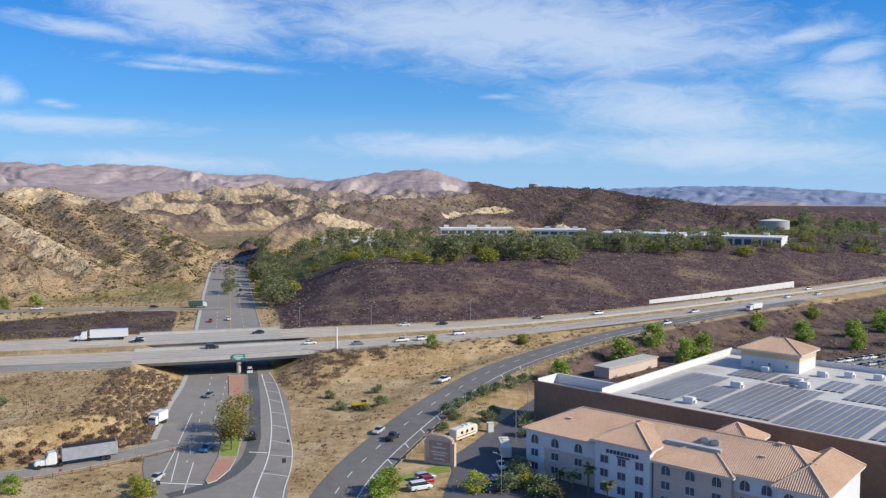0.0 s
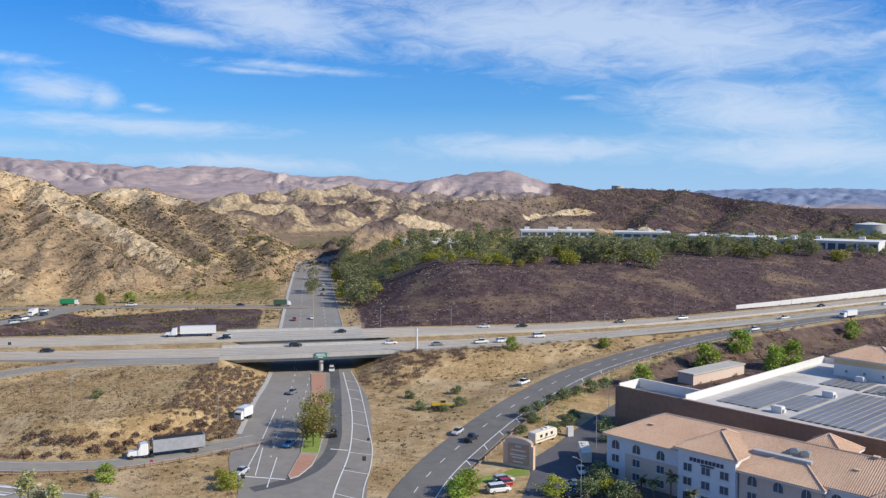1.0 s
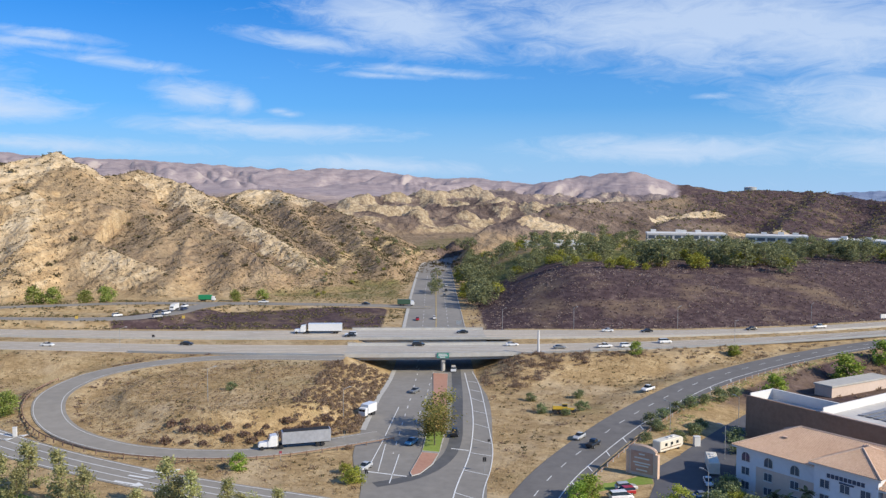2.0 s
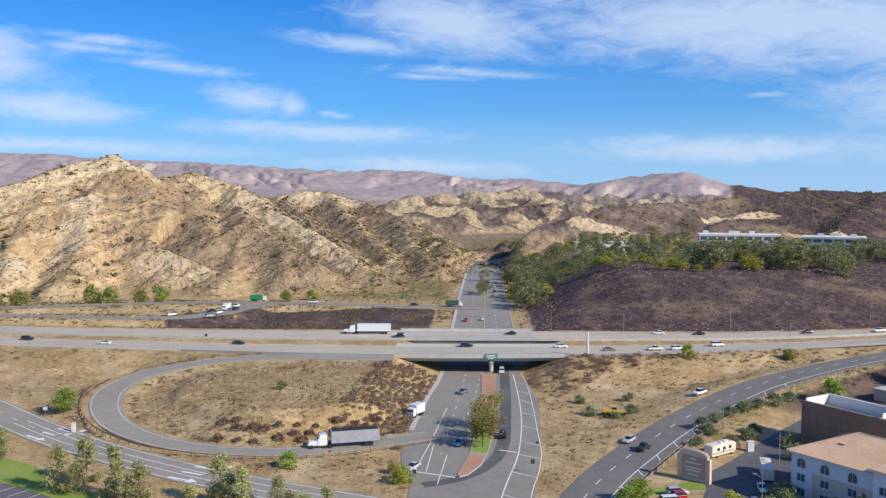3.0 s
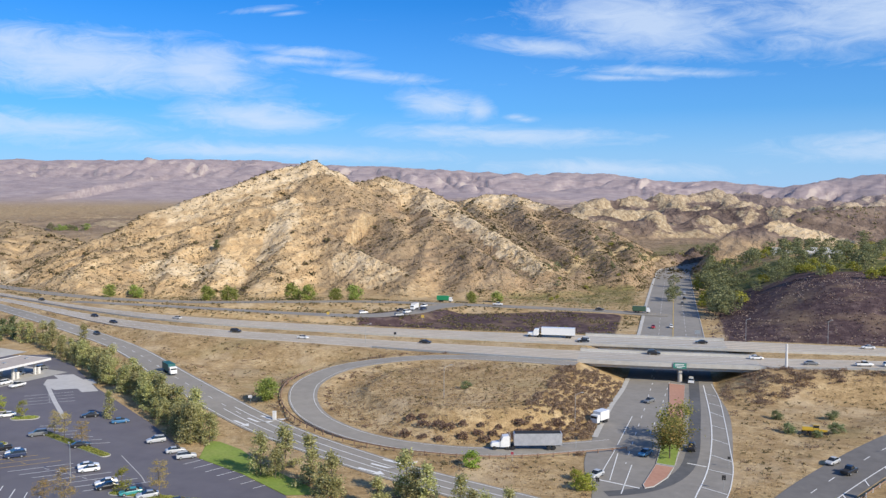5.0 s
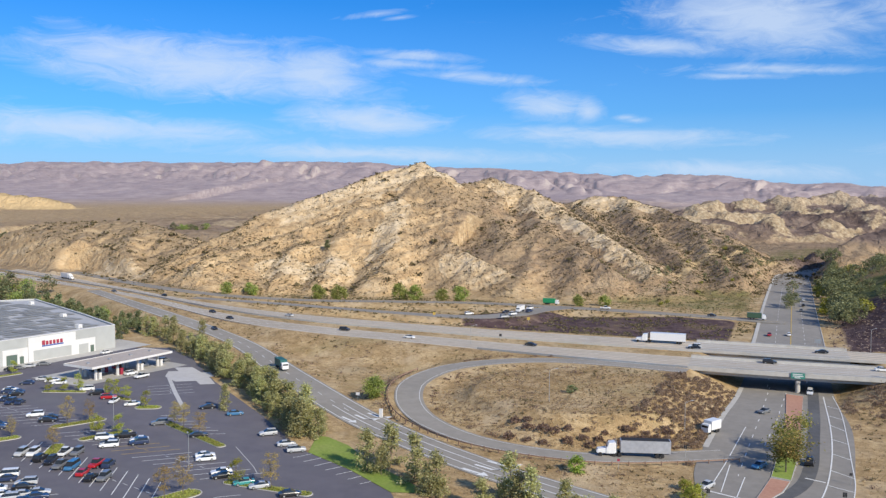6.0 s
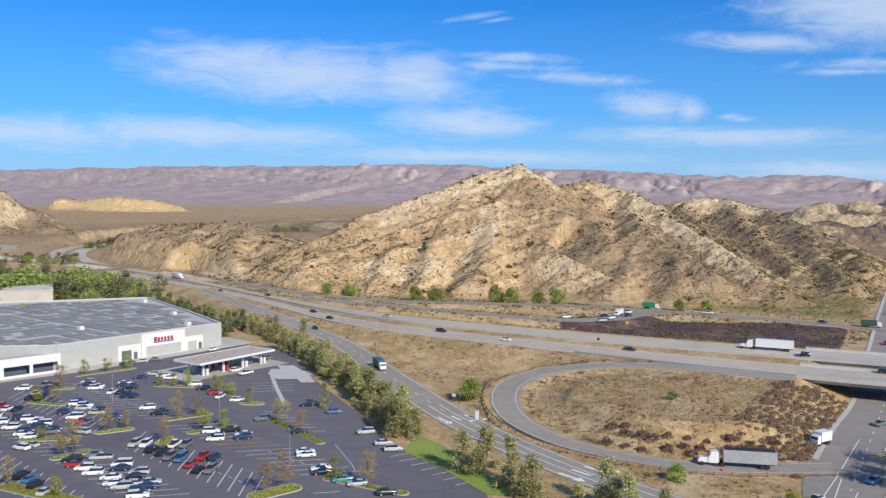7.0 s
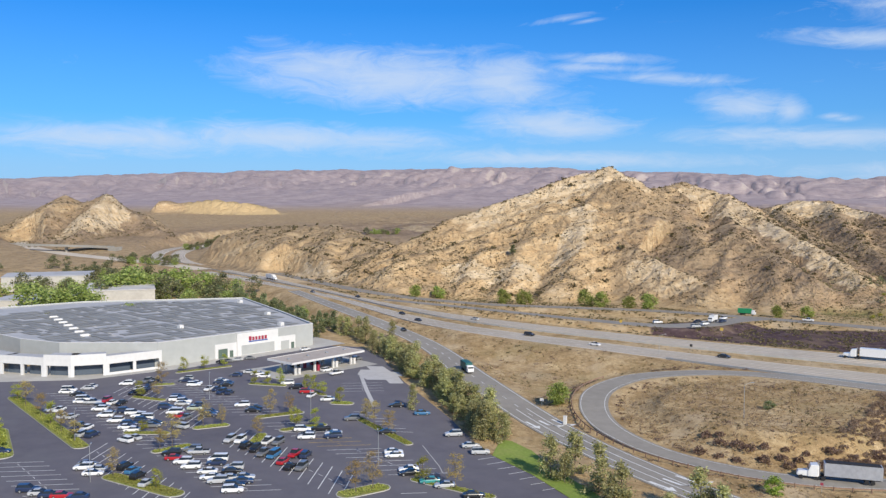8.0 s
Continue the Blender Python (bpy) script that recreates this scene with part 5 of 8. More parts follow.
def warehouse():
    t = thing("warehouse", "huge pale grey wholesale store with a flat grey roof", "store")
    z = 9.5
    outline = [(-318, 199), (-356, 208.5), (-432, 225), (-470, 150), (-470, 70), (-385, 84), (-355.5, 89.5), (-335.7, 98.2), (-311.5, 126.6)]
    n = len(outline)
    for i in range(n):
        m, w = frame_of(outline[i], outline[(i + 1) % n])
        o = part("wall", Shape().box(0, w - 0.02, 0.0, 0.5, 0, z), GREY_WALL, t)
        o.matrix_basis = m
        c = part("coping", Shape().box(0, w - 0.02, -0.08, 0.58, z, z + 0.18), WHITE, t)
        c.matrix_basis = m
    cx, cy = sum(p[0] for p in outline) / n, sum(p[1] for p in outline) / n
    inner = [(x + (cx - x) * 0.006, y + (cy - y) * 0.006) for x, y in outline]
    roof = part("roof_deck", Shape().hexa([(*p, z - 0.9) for p in inner], [(*p, z - 0.55) for p in inner]), ROOF_GREY, t, "mottled grey roof membrane")
    # solar panels in a broken grid, and roof machines
    rng = random.Random(5)
    cell, short = [Shape().hexa([(-w, -2.6, 0.1), (w, -2.6, 0.1), (w, 2.6, 0.25), (-w, 2.6, 0.25)], [(-w, -2.6, 0.18), (w, -2.6, 0.18), (w, 2.6, 0.33), (-w, 2.6, 0.33)]).mesh("solar_panel", ROOF_PANEL) for w in (3.75, 2.3)]
    rm = frame_of((-318, 199), (-311.5, 126.6))[0]
    for i in range(-3, 14):
        for j in range(24):
            x, y = 6 + i * 7.9 + (1.6 if i > 4 else 0.0), -4 - j * 5.5 - (1.8 if j > 8 else 0.0)
            p = rm @ Vector((x, y, 0))
            if not all(((ax - p.x) * (by_ - p.y) - (bx_ - p.x) * (ay - p.y)) > 5.5 * math.hypot(bx_ - ax, by_ - ay) for (ax, ay), (bx_, by_) in zip(outline, outline[1:] + outline[:1])):
                continue
            odd = rng.random()
            if odd < 0.04:
                continue
            o = new("solar_panel", short if odd < 0.36 else cell)
            o.parent = t
            o.matrix_basis = pose(p.x, p.y, z - 0.55) @ rm.to_3x3().to_4x4() @ pose(rng.choice((-1.1, 1.1)) if odd < 0.36 else 0, 0, 0)
    for i in range(7):
        roof_unit(-350 - i * 11, 112 + i * 1.2, z - 0.55, 3.4, 1.6, 0.8, 85, t)
    for x, y in ((-325, 187), (-415, 214), (-360, 200), (-345, 150)):
        roof_unit(x, y, z - 0.55, 2.6, 1.8, 1.5, 5, t)
    for k, (p, q) in enumerate((((-322, 150), (-428, 168)), ((-335, 120), (-425, 128)), ((-330, 175), (-428, 196)))):
        part("roof_walk", strip(np.array([(*p, z - 0.55), (*q, z - 0.55)]), np.array([(p[0], p[1] + 1.3, z - 0.55), (q[0], q[1] + 1.3, z - 0.55)]), 0.0, 0.06), ROOF_WHITE, t, "pale roof walkway")
    # sign tower on the front
    m, w = frame_of((-318, 199), (-311.5, 126.6))
    fm = frame_of((-311.5, 126.6), (-318, 199))[0]      # outside looks to -y of this pose
    def front(name, x0, x1, y0, y1, z0, z1, mat_, label=""):
        o = part(name, Shape().box(x0, x1, y0, y1, z0, z1), mat_, t, label)
        o.matrix_basis = fm
        return o
    front("sign_wall", 34, 54, -0.55, -0.01, 0, z - 0.3, WHITE, "white raised sign wall")
    front("sign_wall_panel", 36, 52, -0.62, -0.56, 0.3, 4.2, GREY_WALL)
    for k, (x, wd) in enumerate(((39.5, 1.15), (41.1, 0.95), (42.6, 0.9), (44.1, 0.9), (45.6, 0.95), (47.1, 1.0))):
        front("sign_bar", x, x + wd, -0.85, -0.58, 5.9, 7.6 if k == 0 else 7.3, SIGN_RED, "red sign bar")
    front("sign_stripe", 39.5, 48.5, -0.8, -0.58, 5.3, 5.65, SIGN_BLUE)
    for x0, x1 in ((24, 33.9), (54.1, 63)):
        front("bay_wall", x0, x1, -0.35, -0.01, 0, 5.8, WHITE)
        front("roller_door", x0 + 1.4, x0 + 5.6, -0.42, -0.36, 0, 3.8, DARK_GREEN if x0 < 30 else GREY_WALL, "roller door")
        front("door", x0 + 6.6, x0 + 8.2, -0.42, -0.36, 0, 2.8, DARK_GREEN)
    # white entrance arcade across the cut corner
    path = [(-309.2, 127), (-309.6, 106.5), (-313.8, 95.5), (-321.5, 88.5), (-337.5, 78), (-365, 70)]
    for i, (a, b) in enumerate(zip(path, path[1:])):
        mm, w = frame_of(b, a)
        high = 8.0 if i in (1, 2) else 7.0
        def piece(name, x0, x1, y0, y1, z0, z1, mat_, label=""):
            o = part(name, Shape().box(x0, x1, y0, y1, z0, z1), mat_, t, label)
            o.matrix_basis = mm
        piece("arcade_lintel", 0, w - 0.01, 0, 0.6, 4.1, high, WHITE, "white arcade wall")
        piece("arcade_roof", 0.1, w - 0.1, 0.6, 7.5, high - 0.8, high - 0.5, ROOF_GREY)
        k = max(1, round(w / 9))
        for j in range(k + 1):
            x = min(max(j * w / k, 0.55), w - 0.56)
            piece("column", x - 0.55, x + 0.55, 0.02, 0.7, 0, 4.1, WHITE)
        for j in range(k):
            piece("shopfront", j * w / k + 0.6, (j + 1) * w / k - 0.6, 3.2, 3.3, 0, 4.1, GLASS, "dark glazed shopfront")
            if i == 0:
                piece("planter", j * w / k + 0.6, (j + 1) * w / k - 0.6, 0.05, 0.5, 0, 0.9, WHITE)
    # loading wing on the far side
    w2, _ = frame_of((-432, 225), (-356, 208.5))
    lw = part("loading_wing", Shape().box(40, 76, -12, -0.1, 0, 7.0), GREY_WALL, t, "low loading wing")
    lw.matrix_basis = w2
    lc = part("coping", Shape().box(39.9, 76.1, -12.1, -0.05, 7.0, 7.2), WHITE, t)
    lc.matrix_basis = w2
    return t


SIGN_RED = plain("sign_red", (0.36, 0.04, 0.07), 0.5)
SIGN_BLUE = plain("sign_blue", (0.06, 0.12, 0.40), 0.45)
DARK_GREEN = plain("dark_green_door", (0.10, 0.14, 0.11), 0.6)
ROOF_PANEL = surface("roof_solar_cell", (0.235, 0.235, 0.225), (0.315, 0.315, 0.30), 0.3, 0.7, var=0.14)
CANOPY = surface("dusty_canopy_top", (0.36, 0.31, 0.27), (0.47, 0.41, 0.36), 0.6, 0.9)
warehouse()


def fuel_canopy():
    t = thing("fuel_canopy", "long flat fuel station canopy on white columns", "fuel station")
    m, L_ = frame_of((-261.5, 155.0), (-266.8, 190.0))
    def piece(name, shape, mat_, label=""):
        o = part(name, shape, mat_, t, label)
        o.matrix_basis = m
    piece("canopy_roof", Shape().box(0, L_, 0, 14, 4.75, 5.35), CANOPY, "dusty canopy roof")
    piece("fascia", Shape().box(-0.12, L_ + 0.12, -0.12, 0.0, 4.75, 5.5).box(-0.12, L_ + 0.12, 14.0, 14.12, 4.75, 5.5).box(-0.12, 0, 0, 14, 4.75, 5.5).box(L_, L_ + 0.12, 0, 14, 4.75, 5.5), WHITE)
    for i in range(4):
        x = 4 + i * (L_ - 8) / 3
        for y in (3.2, 10.8):
            piece("column", Shape().box(x - 0.35, x + 0.35, y - 0.35, y + 0.35, 0, 4.6), WHITE)
            piece("pump", Shape().box(x + 1.2, x + 2.2, y - 0.35, y + 0.35, 0.15, 2.1).box(x + 1.1, x + 2.3, y - 0.4, y + 0.4, 2.1, 2.4), SIGN_RED if i == 1 else WHITE, "fuel pump")
            piece("pump_island", Shape().box(x - 1.6, x + 3.4, y - 0.7, y + 0.7, 0, 0.16), CONCRETE)
        piece("roof_vent", Shape().box(x - 0.5, x + 0.5, 6.5, 7.5, 5.35, 5.8), METAL)
    return t


fuel_canopy()


def office_block(x0, y0, x1, y1, depth, z0, height, storeys, label, mat_=None, posts=False):
    t = thing("office_building", label, "office building", group="business park")
    m, L_ = frame_of((x0, y0), (x1, y1))
    m = pose(0, 0, z0) @ m
    b = part("wall", Shape().box(0, L_, 0, depth, -3, height), mat_ or WHITE, t)
    b.matrix_basis = m
    p = part("parapet", Shape().box(-0.4, L_ + 0.4, -0.4, depth + 0.4, height, height + 1.3), mat_ or WHITE, t)
    p.matrix_basis = m
    h = height / storeys
    nb = max(3, int(L_ / 7))
    for s_ in range(storeys):
        for i in range(nb):
            w = L_ / nb
            o = part("window", Shape().box(i * w + 0.9, (i + 1) * w - 0.9, -0.12, -0.01, s_ * h + 0.9, (s_ + 1) * h - 0.7), GLASS, t, "dark ribbon window")
            o.matrix_basis = m
    rng = random.Random(int(L_))
    for i in range(max(2, int(L_ / 14))):
        u = part("air_conditioner", Shape().box(0, 4.5, 0, 3, 0, 2.4), WHITE, t)
        u.matrix_basis = m @ pose(rng.uniform(3, L_ - 7), rng.uniform(3, depth - 5), height + 1.0)
    return t


office_block(-2, 735, 62, 738, 30, 20, 8.5, 2, "long white two-storey office building among trees")
office_block(76, 728, 122, 722, 30, 20, 8.0, 2, "white office building with roof machines")
office_block(132, 715, 196, 690, 34, 19, 7.0, 1, "low white office building with deep overhanging roof")
office_block(200, 690, 262, 655, 34, 18, 7.0, 1, "low white office building with white end pylon")
office_block(-72, 650, -48, 656, 18, 18, 5.0, 1, "small white building half hidden by trees")
office_block(-102, 676, -84, 679, 14, 17, 4.0, 1, "small pale flat-roofed building among trees")


def tank(x, y, z, r, h, label):
    t = thing("water_tank", label, "water tank", pose(x, y, z))
    s = Shape().rod((0, 0, -2), (0, 0, h), r, n=36)
    part("shell", s, GREY_WALL, t)
    part("roof", Shape().rod((0, 0, h), (0, 0, h + r * 0.12), r * 1.02, r * 0.15, n=36), WHITE, t)
    for k in range(3):
        part("hoop", Shape().rod((0, 0, h * (0.25 + 0.3 * k)), (0, 0, h * (0.25 + 0.3 * k) + 0.2), r + 0.05, n=36), METAL, t)
    return t


def ground_at(x, y):
    z, *_ = land(np.array([float(x)]), np.array([float(y)]))
    return float(z[0])


tank(395, 1010, ground_at(395, 1010) - 0.3, 17, 9.5, "broad pale steel water tank on the hill")
tank(139, 1290, ground_at(139, 1290) - 0.3, 8.5, 7, "squat pale water tank on the hilltop")


def shed(a, b, depth, z0, h, label, mat_, name="industrial_building", roof=None, bare=False):
    t = thing(name, label, "building", group="low buildings")
    m, L_ = frame_of(a, b)
    m = pose(0, 0, z0) @ m
    for nm, s, ma in (("wall", Shape().box(0, L_, 0, depth, -2, h), mat_), ("roof", Shape().box(-0.3, L_ + 0.3, -0.3, depth + 0.3, h, h + 0.5), roof or ROOF_GREY)):
        o = part(nm, s, ma, t)
        o.matrix_basis = m
    if bare:
        return t
    for i in range(int(L_ / 12)):
        o = part("window", Shape().box(i * 12 + 3, i * 12 + 8, -0.1, -0.01, h * 0.45, h * 0.75), GLASS, t)
        o.matrix_basis = m
    for i in range(3):
        o = part("roof_unit", Shape().box(0, 3, 0, 2, 0, 1.4), WHITE, t)
        o.matrix_basis = m @ pose(L_ * (0.2 + 0.28 * i), depth * 0.4, h + 0.5)
    return t


shed((-522, 168), (-508, 205), 55, 1, 8.5, "pale concrete warehouse behind trees", CONCRETE, roof=ROOF_WHITE, bare=True)
shed((-530, 118), (-500, 158), 40, 1, 6.0, "low pale industrial building behind trees", CONCRETE, bare=True)
shed((-640, 150), (-620, 205), 40, 3, 8.0, "pale industrial building behind trees", CONCRETE, bare=True)
shed((55, 277), (76, 297), 6, ground_at(62, 284), 3.2, "low beige storage shed beside the store", STUCCO_PINK, roof=CONCRETE, bare=True)


for hx, hy in ((509, 1142), (542, 1126), (570, 1112)):
    shed((hx, hy), (hx + 9, hy - 4), 8, ground_at(hx, hy), 3.5, "distant white house below the hills", WHITE, "house", TERRACOTTA)


def far_overpass():
    t = thing("overpass", "distant concrete overpass crossing the valley road", "bridge")
    a, b = np.array((-1042, 250, 17.0)), np.array((-925, 322, 16.0))
    line = resample(np.array([a, b]), 8)
    d = np.array((-6.0, 9.5, 0))
    part("deck", strip(line, line + d, -1.5, 0.2), OLD_CONCRETE, t)
    part("parapet", strip(line, line + d * 0.04, 0.2, 1.1), OLD_CONCRETE, t)
    for k in (4,):
        p = line[k] + d / 2
        part("column", Shape().box(p[0] - 1.4, p[0] + 1.4, p[1] - 1.4, p[1] + 1.4, 4, p[2] - 1.5), OLD_CONCRETE, t)
    for e, u in ((line[-1], 1), (line[0], -1)):
        q = e + np.array((8.5, 5.2, 0)) * u
        part("abutment", Shape().hexa([(*(e + (0, 0, 0))[:2], 6), (*q[:2], 6), (*(q + d)[:2], 6), (*(e + d)[:2], 6)][::u], [(*e[:2], e[2] - 1.5), (*q[:2], e[2]), (*(q + d)[:2], e[2]), (*(e + d)[:2], e[2] - 1.5)][::u]), OLD_CONCRETE, t)
    return t


OLD_CONCRETE = surface("old_concrete", (0.27, 0.255, 0.225), (0.37, 0.35, 0.31), 0.4, 0.9, dirt=(0.2, 0.19, 0.17))
far_overpass()


# ---- plants ----
def cards(centres, sizes, rng, flat=0.35):
    """Leaf cards: small rhombs at the centres, turned at random. Returns vertices and faces."""
    n = len(centres)
    a = rng.normal(size=(n, 3))
    a[:, 2] *= flat
    a /= np.linalg.norm(a, axis=1)[:, None]
    b = np.cross(a, rng.normal(size=(n, 3)))
    b /= np.linalg.norm(b, axis=1)[:, None]
    a, b = a * sizes[:, None], b * sizes[:, None] * 0.62
    v = np.stack([centres - a, centres - b * 0.9, centres + a, centres + b], 1).reshape(-1, 3)
    f = np.arange(4 * n).reshape(-1, 4)
    return v, f


def card_mesh(name, v, f, material):
    me = bpy.data.meshes.new(name)
    me.vertices.add(len(v))
    me.vertices.foreach_set("co", np.asarray(v, np.float32).ravel())
    me.loops.add(len(f) * 4)
    me.loops.foreach_set("vertex_index", np.asarray(f, np.int32).ravel())
    me.polygons.add(len(f))
    me.polygons.foreach_set("loop_start", np.arange(len(f), dtype=np.int32) * 4)
    me.update(calc_edges=True)
    me.materials.append(material)
    return me


def tree(label, height, spread, leaf, seed, clumps=22, per=42, size=0.42, trunk=0.16, bare=0.28, shape="round", category="tree", name="tree"):
    """A tapered trunk with limbs, each ending in clumps of leaves."""
    rng = np.random.RandomState(seed)
    t = thing(name, label, category)
    wood = Shape()
    top = Vector((rng.uniform(-0.3, 0.3), rng.uniform(-0.3, 0.3), height * 0.72))
    fork = Vector((top.x * 0.3, top.y * 0.3, height * bare))
    wood.rod((0, 0, -0.4), fork, trunk, trunk * 0.72, 7).rod(fork, top, trunk * 0.72, trunk * 0.25, 6)
    centres = []
    for i in range(clumps):
        u = rng.uniform(0, 1)
        ang = i * 2.4 + rng.uniform(-0.5, 0.5)
        z = height * (bare + (0.97 - bare) * u)
        if shape == "round":
            r = spread * math.sqrt(max(0.03, 1 - (2 * (u - 0.42)) ** 2 * 0.72)) * rng.uniform(0.35, 1.0)
        elif shape == "spire":
            r = spread * (1.0 - 0.55 * u ** 2.0) * rng.uniform(0.3, 1.0)
        elif shape == "cone":
            r = spread * (1.05 - 0.85 * u) * rng.uniform(0.3, 1.0)
        else:
            r = spread * (0.55 + 0.5 * u) * rng.uniform(0.3, 1.0)
        c = Vector((math.cos(ang) * r, math.sin(ang) * r, z))
        centres.append((c, rng.uniform(0.7, 1.25)))
        if i % 2 == 0:
            s0 = fork.lerp(top, min(0.9, max(0.0, u * 0.8 - 0.05)))
            wood.rod(s0, c, trunk * 0.36, trunk * 0.1, 5)
    pts, sz = [], []
    for c, k in centres:
        q = rng.normal(size=(per, 3)) * np.array([0.5, 0.5, 0.36]) * spread * 0.42 * k + np.array(c)
        pts.append(q)
        sz.append(size * rng.uniform(0.6, 1.3, per))
    pts, sz = np.vstack(pts), np.concatenate(sz)
    keep = pts[:, 2] > height * bare * 0.55
    v, f = cards(pts[keep], sz[keep], rng)
    tr = new("trunk", wood.mesh("trunk", BARK))
    tr.parent = t
    cr = new("crown", card_mesh("crown", v, f, leaf))
    cr.parent = t
    return t


TREES = {}


def plant(kind, x, y, z=None, scale=1.0, rng=random):
    """Sets a tree of a kind; the first of a variant is built, the next are copies."""
    label, height, spread, leaf, variants, opts, group = KINDS[kind]
    k = rng.randrange(variants)
    m = pose(x, y, (ground_at(x, y) if z is None else z), 0, 0, rng.uniform(0, 360)) @ Matrix.Diagonal((scale * rng.uniform(0.9, 1.1), scale * rng.uniform(0.9, 1.1), scale * rng.uniform(0.88, 1.12), 1))
    if (kind, k) not in TREES:
        t = tree(label, height, spread, leaf, 10 * k + len(kind), **opts)
        if group:
            t["group"] = group
        TREES[kind, k] = t
        t.matrix_basis = m
        return t
    src = TREES[kind, k]
    made = {}
    for o in (src, *src.children_recursive):
        made[o] = o.copy()
        scene.collection.objects.link(made[o])
        made[o].parent = made.get(o.parent, o.parent)
    made[src].matrix_basis = m
    return made[src]


def grove(name, label, category, spots, seed):
    """Far trees too many to count, trunks and crowns joined into one mesh each."""
    r = random.Random(seed)
    root = thing(name, label, category, kind="stuff")
    packs = {}
    for kind, x, y, k in spots:
        _, height, spread, leaf, variants, opts, _ = KINDS[kind]
        key = (kind, r.randrange(variants))
        if key not in PACKS:
            t = tree("", height, spread, leaf, 10 * key[1] + len(kind), **opts)
            got = []
            for c in list(t.children):
                me = c.data
                co = np.zeros(len(me.vertices) * 3)
                me.vertices.foreach_get("co", co)
                got.append((c.name.split(".")[0], co.reshape(-1, 3), [tuple(p.vertices) for p in me.polygons], me.materials[0]))
                bpy.data.objects.remove(c)
            bpy.data.objects.remove(t)
            PACKS[key] = got
        a = r.uniform(0, 2 * math.pi)
        z = ground_at(x, y)
        for nm, co, faces, mat_ in PACKS[key]:
            q = co * (k * r.uniform(0.95, 1.05))
            q = np.stack([q[:, 0] * math.cos(a) - q[:, 1] * math.sin(a) + x, q[:, 0] * math.sin(a) + q[:, 1] * math.cos(a) + y, q[:, 2] + z], 1)
            v, f, n = packs.setdefault((nm, mat_.name), ([], [], [0]))
            v.append(q)
            f += [tuple(i + n[0] for i in face) for face in faces]
            n[0] += len(q)
    for (nm, mat_name), (v, f, n) in packs.items():
        me = bpy.data.meshes.new(nm)
        me.from_pydata(np.vstack(v).tolist(), [], f)
        me.materials.append(bpy.data.materials[mat_name])
        o = new(nm, me)
        o.parent = root
        o["kind"] = "stuff"
    return root


PACKS = {}
KINDS = {
    "hedge": ("dense olive-green tree in the belt beside the parking lot", 9.4, 2.9, LEAF_OLIVE, 4, dict(clumps=32, per=58, size=0.255, bare=0.05, shape="cone"), "trees beside the parking lot"),
    "median": ("green and yellow sycamore tree on the road median", 8.8, 4.7, LEAF_MEDIAN, 3, dict(clumps=22, per=90, size=0.28, bare=0.34, trunk=0.17, shape="vase"), "trees on the median"),
    "foot": ("bright green roadside tree at the foot of the hill", 8.4, 4.8, LEAF_BRIGHT, 3, dict(clumps=34, per=60, size=0.42, bare=0.05), "trees at the hill's foot"),
    "far_green": ("bright green tree between the low buildings", 8.4, 4.8, LEAF_FAR, 3, dict(clumps=24, per=42, size=0.45, bare=0.04), ""),
    "green": ("bushy bright green tree on the slope beside the ramp", 7.5, 4.0, LEAF_GREEN, 3, dict(clumps=28, per=60, size=0.42, bare=0.05), "trees beside the ramps"),
    "wood": ("dark green tree in the grove round the business park", 11.0, 4.8, LEAF_DARK, 4, dict(clumps=18, per=30, size=0.56, bare=0.12), "grove round the business park"),
    "lime": ("yellow-green bushy tree in the landscaped bank", 5.5, 4.2, LEAF_LIME, 3, dict(clumps=18, per=34, size=0.5, bare=0.05), "shrubs on the bank"),
    "round_green": ("large rounded bright green bush beside the ramp", 6.6, 3.2, LEAF_BRIGHT, 1, dict(clumps=46, per=90, size=0.24, bare=0.03), ""),
    "lime_small": ("yellow-green bushy tree in the hotel's planting", 5.0, 3.0, LEAF_LIME, 3, dict(clumps=26, per=60, size=0.27, bare=0.06), "trees round the hotel"),
    "autumn": ("thin rust-leaved young tree in a parking lot island", 7.2, 1.9, LEAF_AUTUMN, 4, dict(clumps=20, per=80, size=0.11, bare=0.28, trunk=0.10), "trees in the parking lot"),
    "young": ("small olive-green tree in a parking lot island", 5.2, 1.6, LEAF_LIME, 3, dict(clumps=18, per=80, size=0.12, bare=0.25, trunk=0.09), "trees in the parking lot"),
    "bush": ("round green bush in dry grass", 2.8, 2.0, LEAF_GREY, 3, dict(clumps=22, per=60, size=0.19, bare=0.02, trunk=0.07, category="bush", name="bush"), "bushes in the dry field"),
    "scrub_tree": ("grey-green tree beside the freeway", 7.0, 2.7, LEAF_GREY, 3, dict(clumps=20, per=34, size=0.42, bare=0.1, shape="cone"), "trees along the freeway"),
}
rng = random.Random(11)
BELT = spline([(-288, 214), (-240, 194.5), (-184, 168), (-156, 152.5)], 0.5)
for i in range(72):          # the belt between lot and ramp
    x, y = BELT[int(i / 71 * (len(BELT) - 1))]
    k = rng.uniform(-4.0, 3.6)
    plant("hedge", x + k * 0.42 + rng.uniform(-1, 1), y + k * 0.9 + rng.uniform(-1, 1), 0, rng.uniform(0.72, 1.08) * (0.8 if i < 12 else 1), rng)
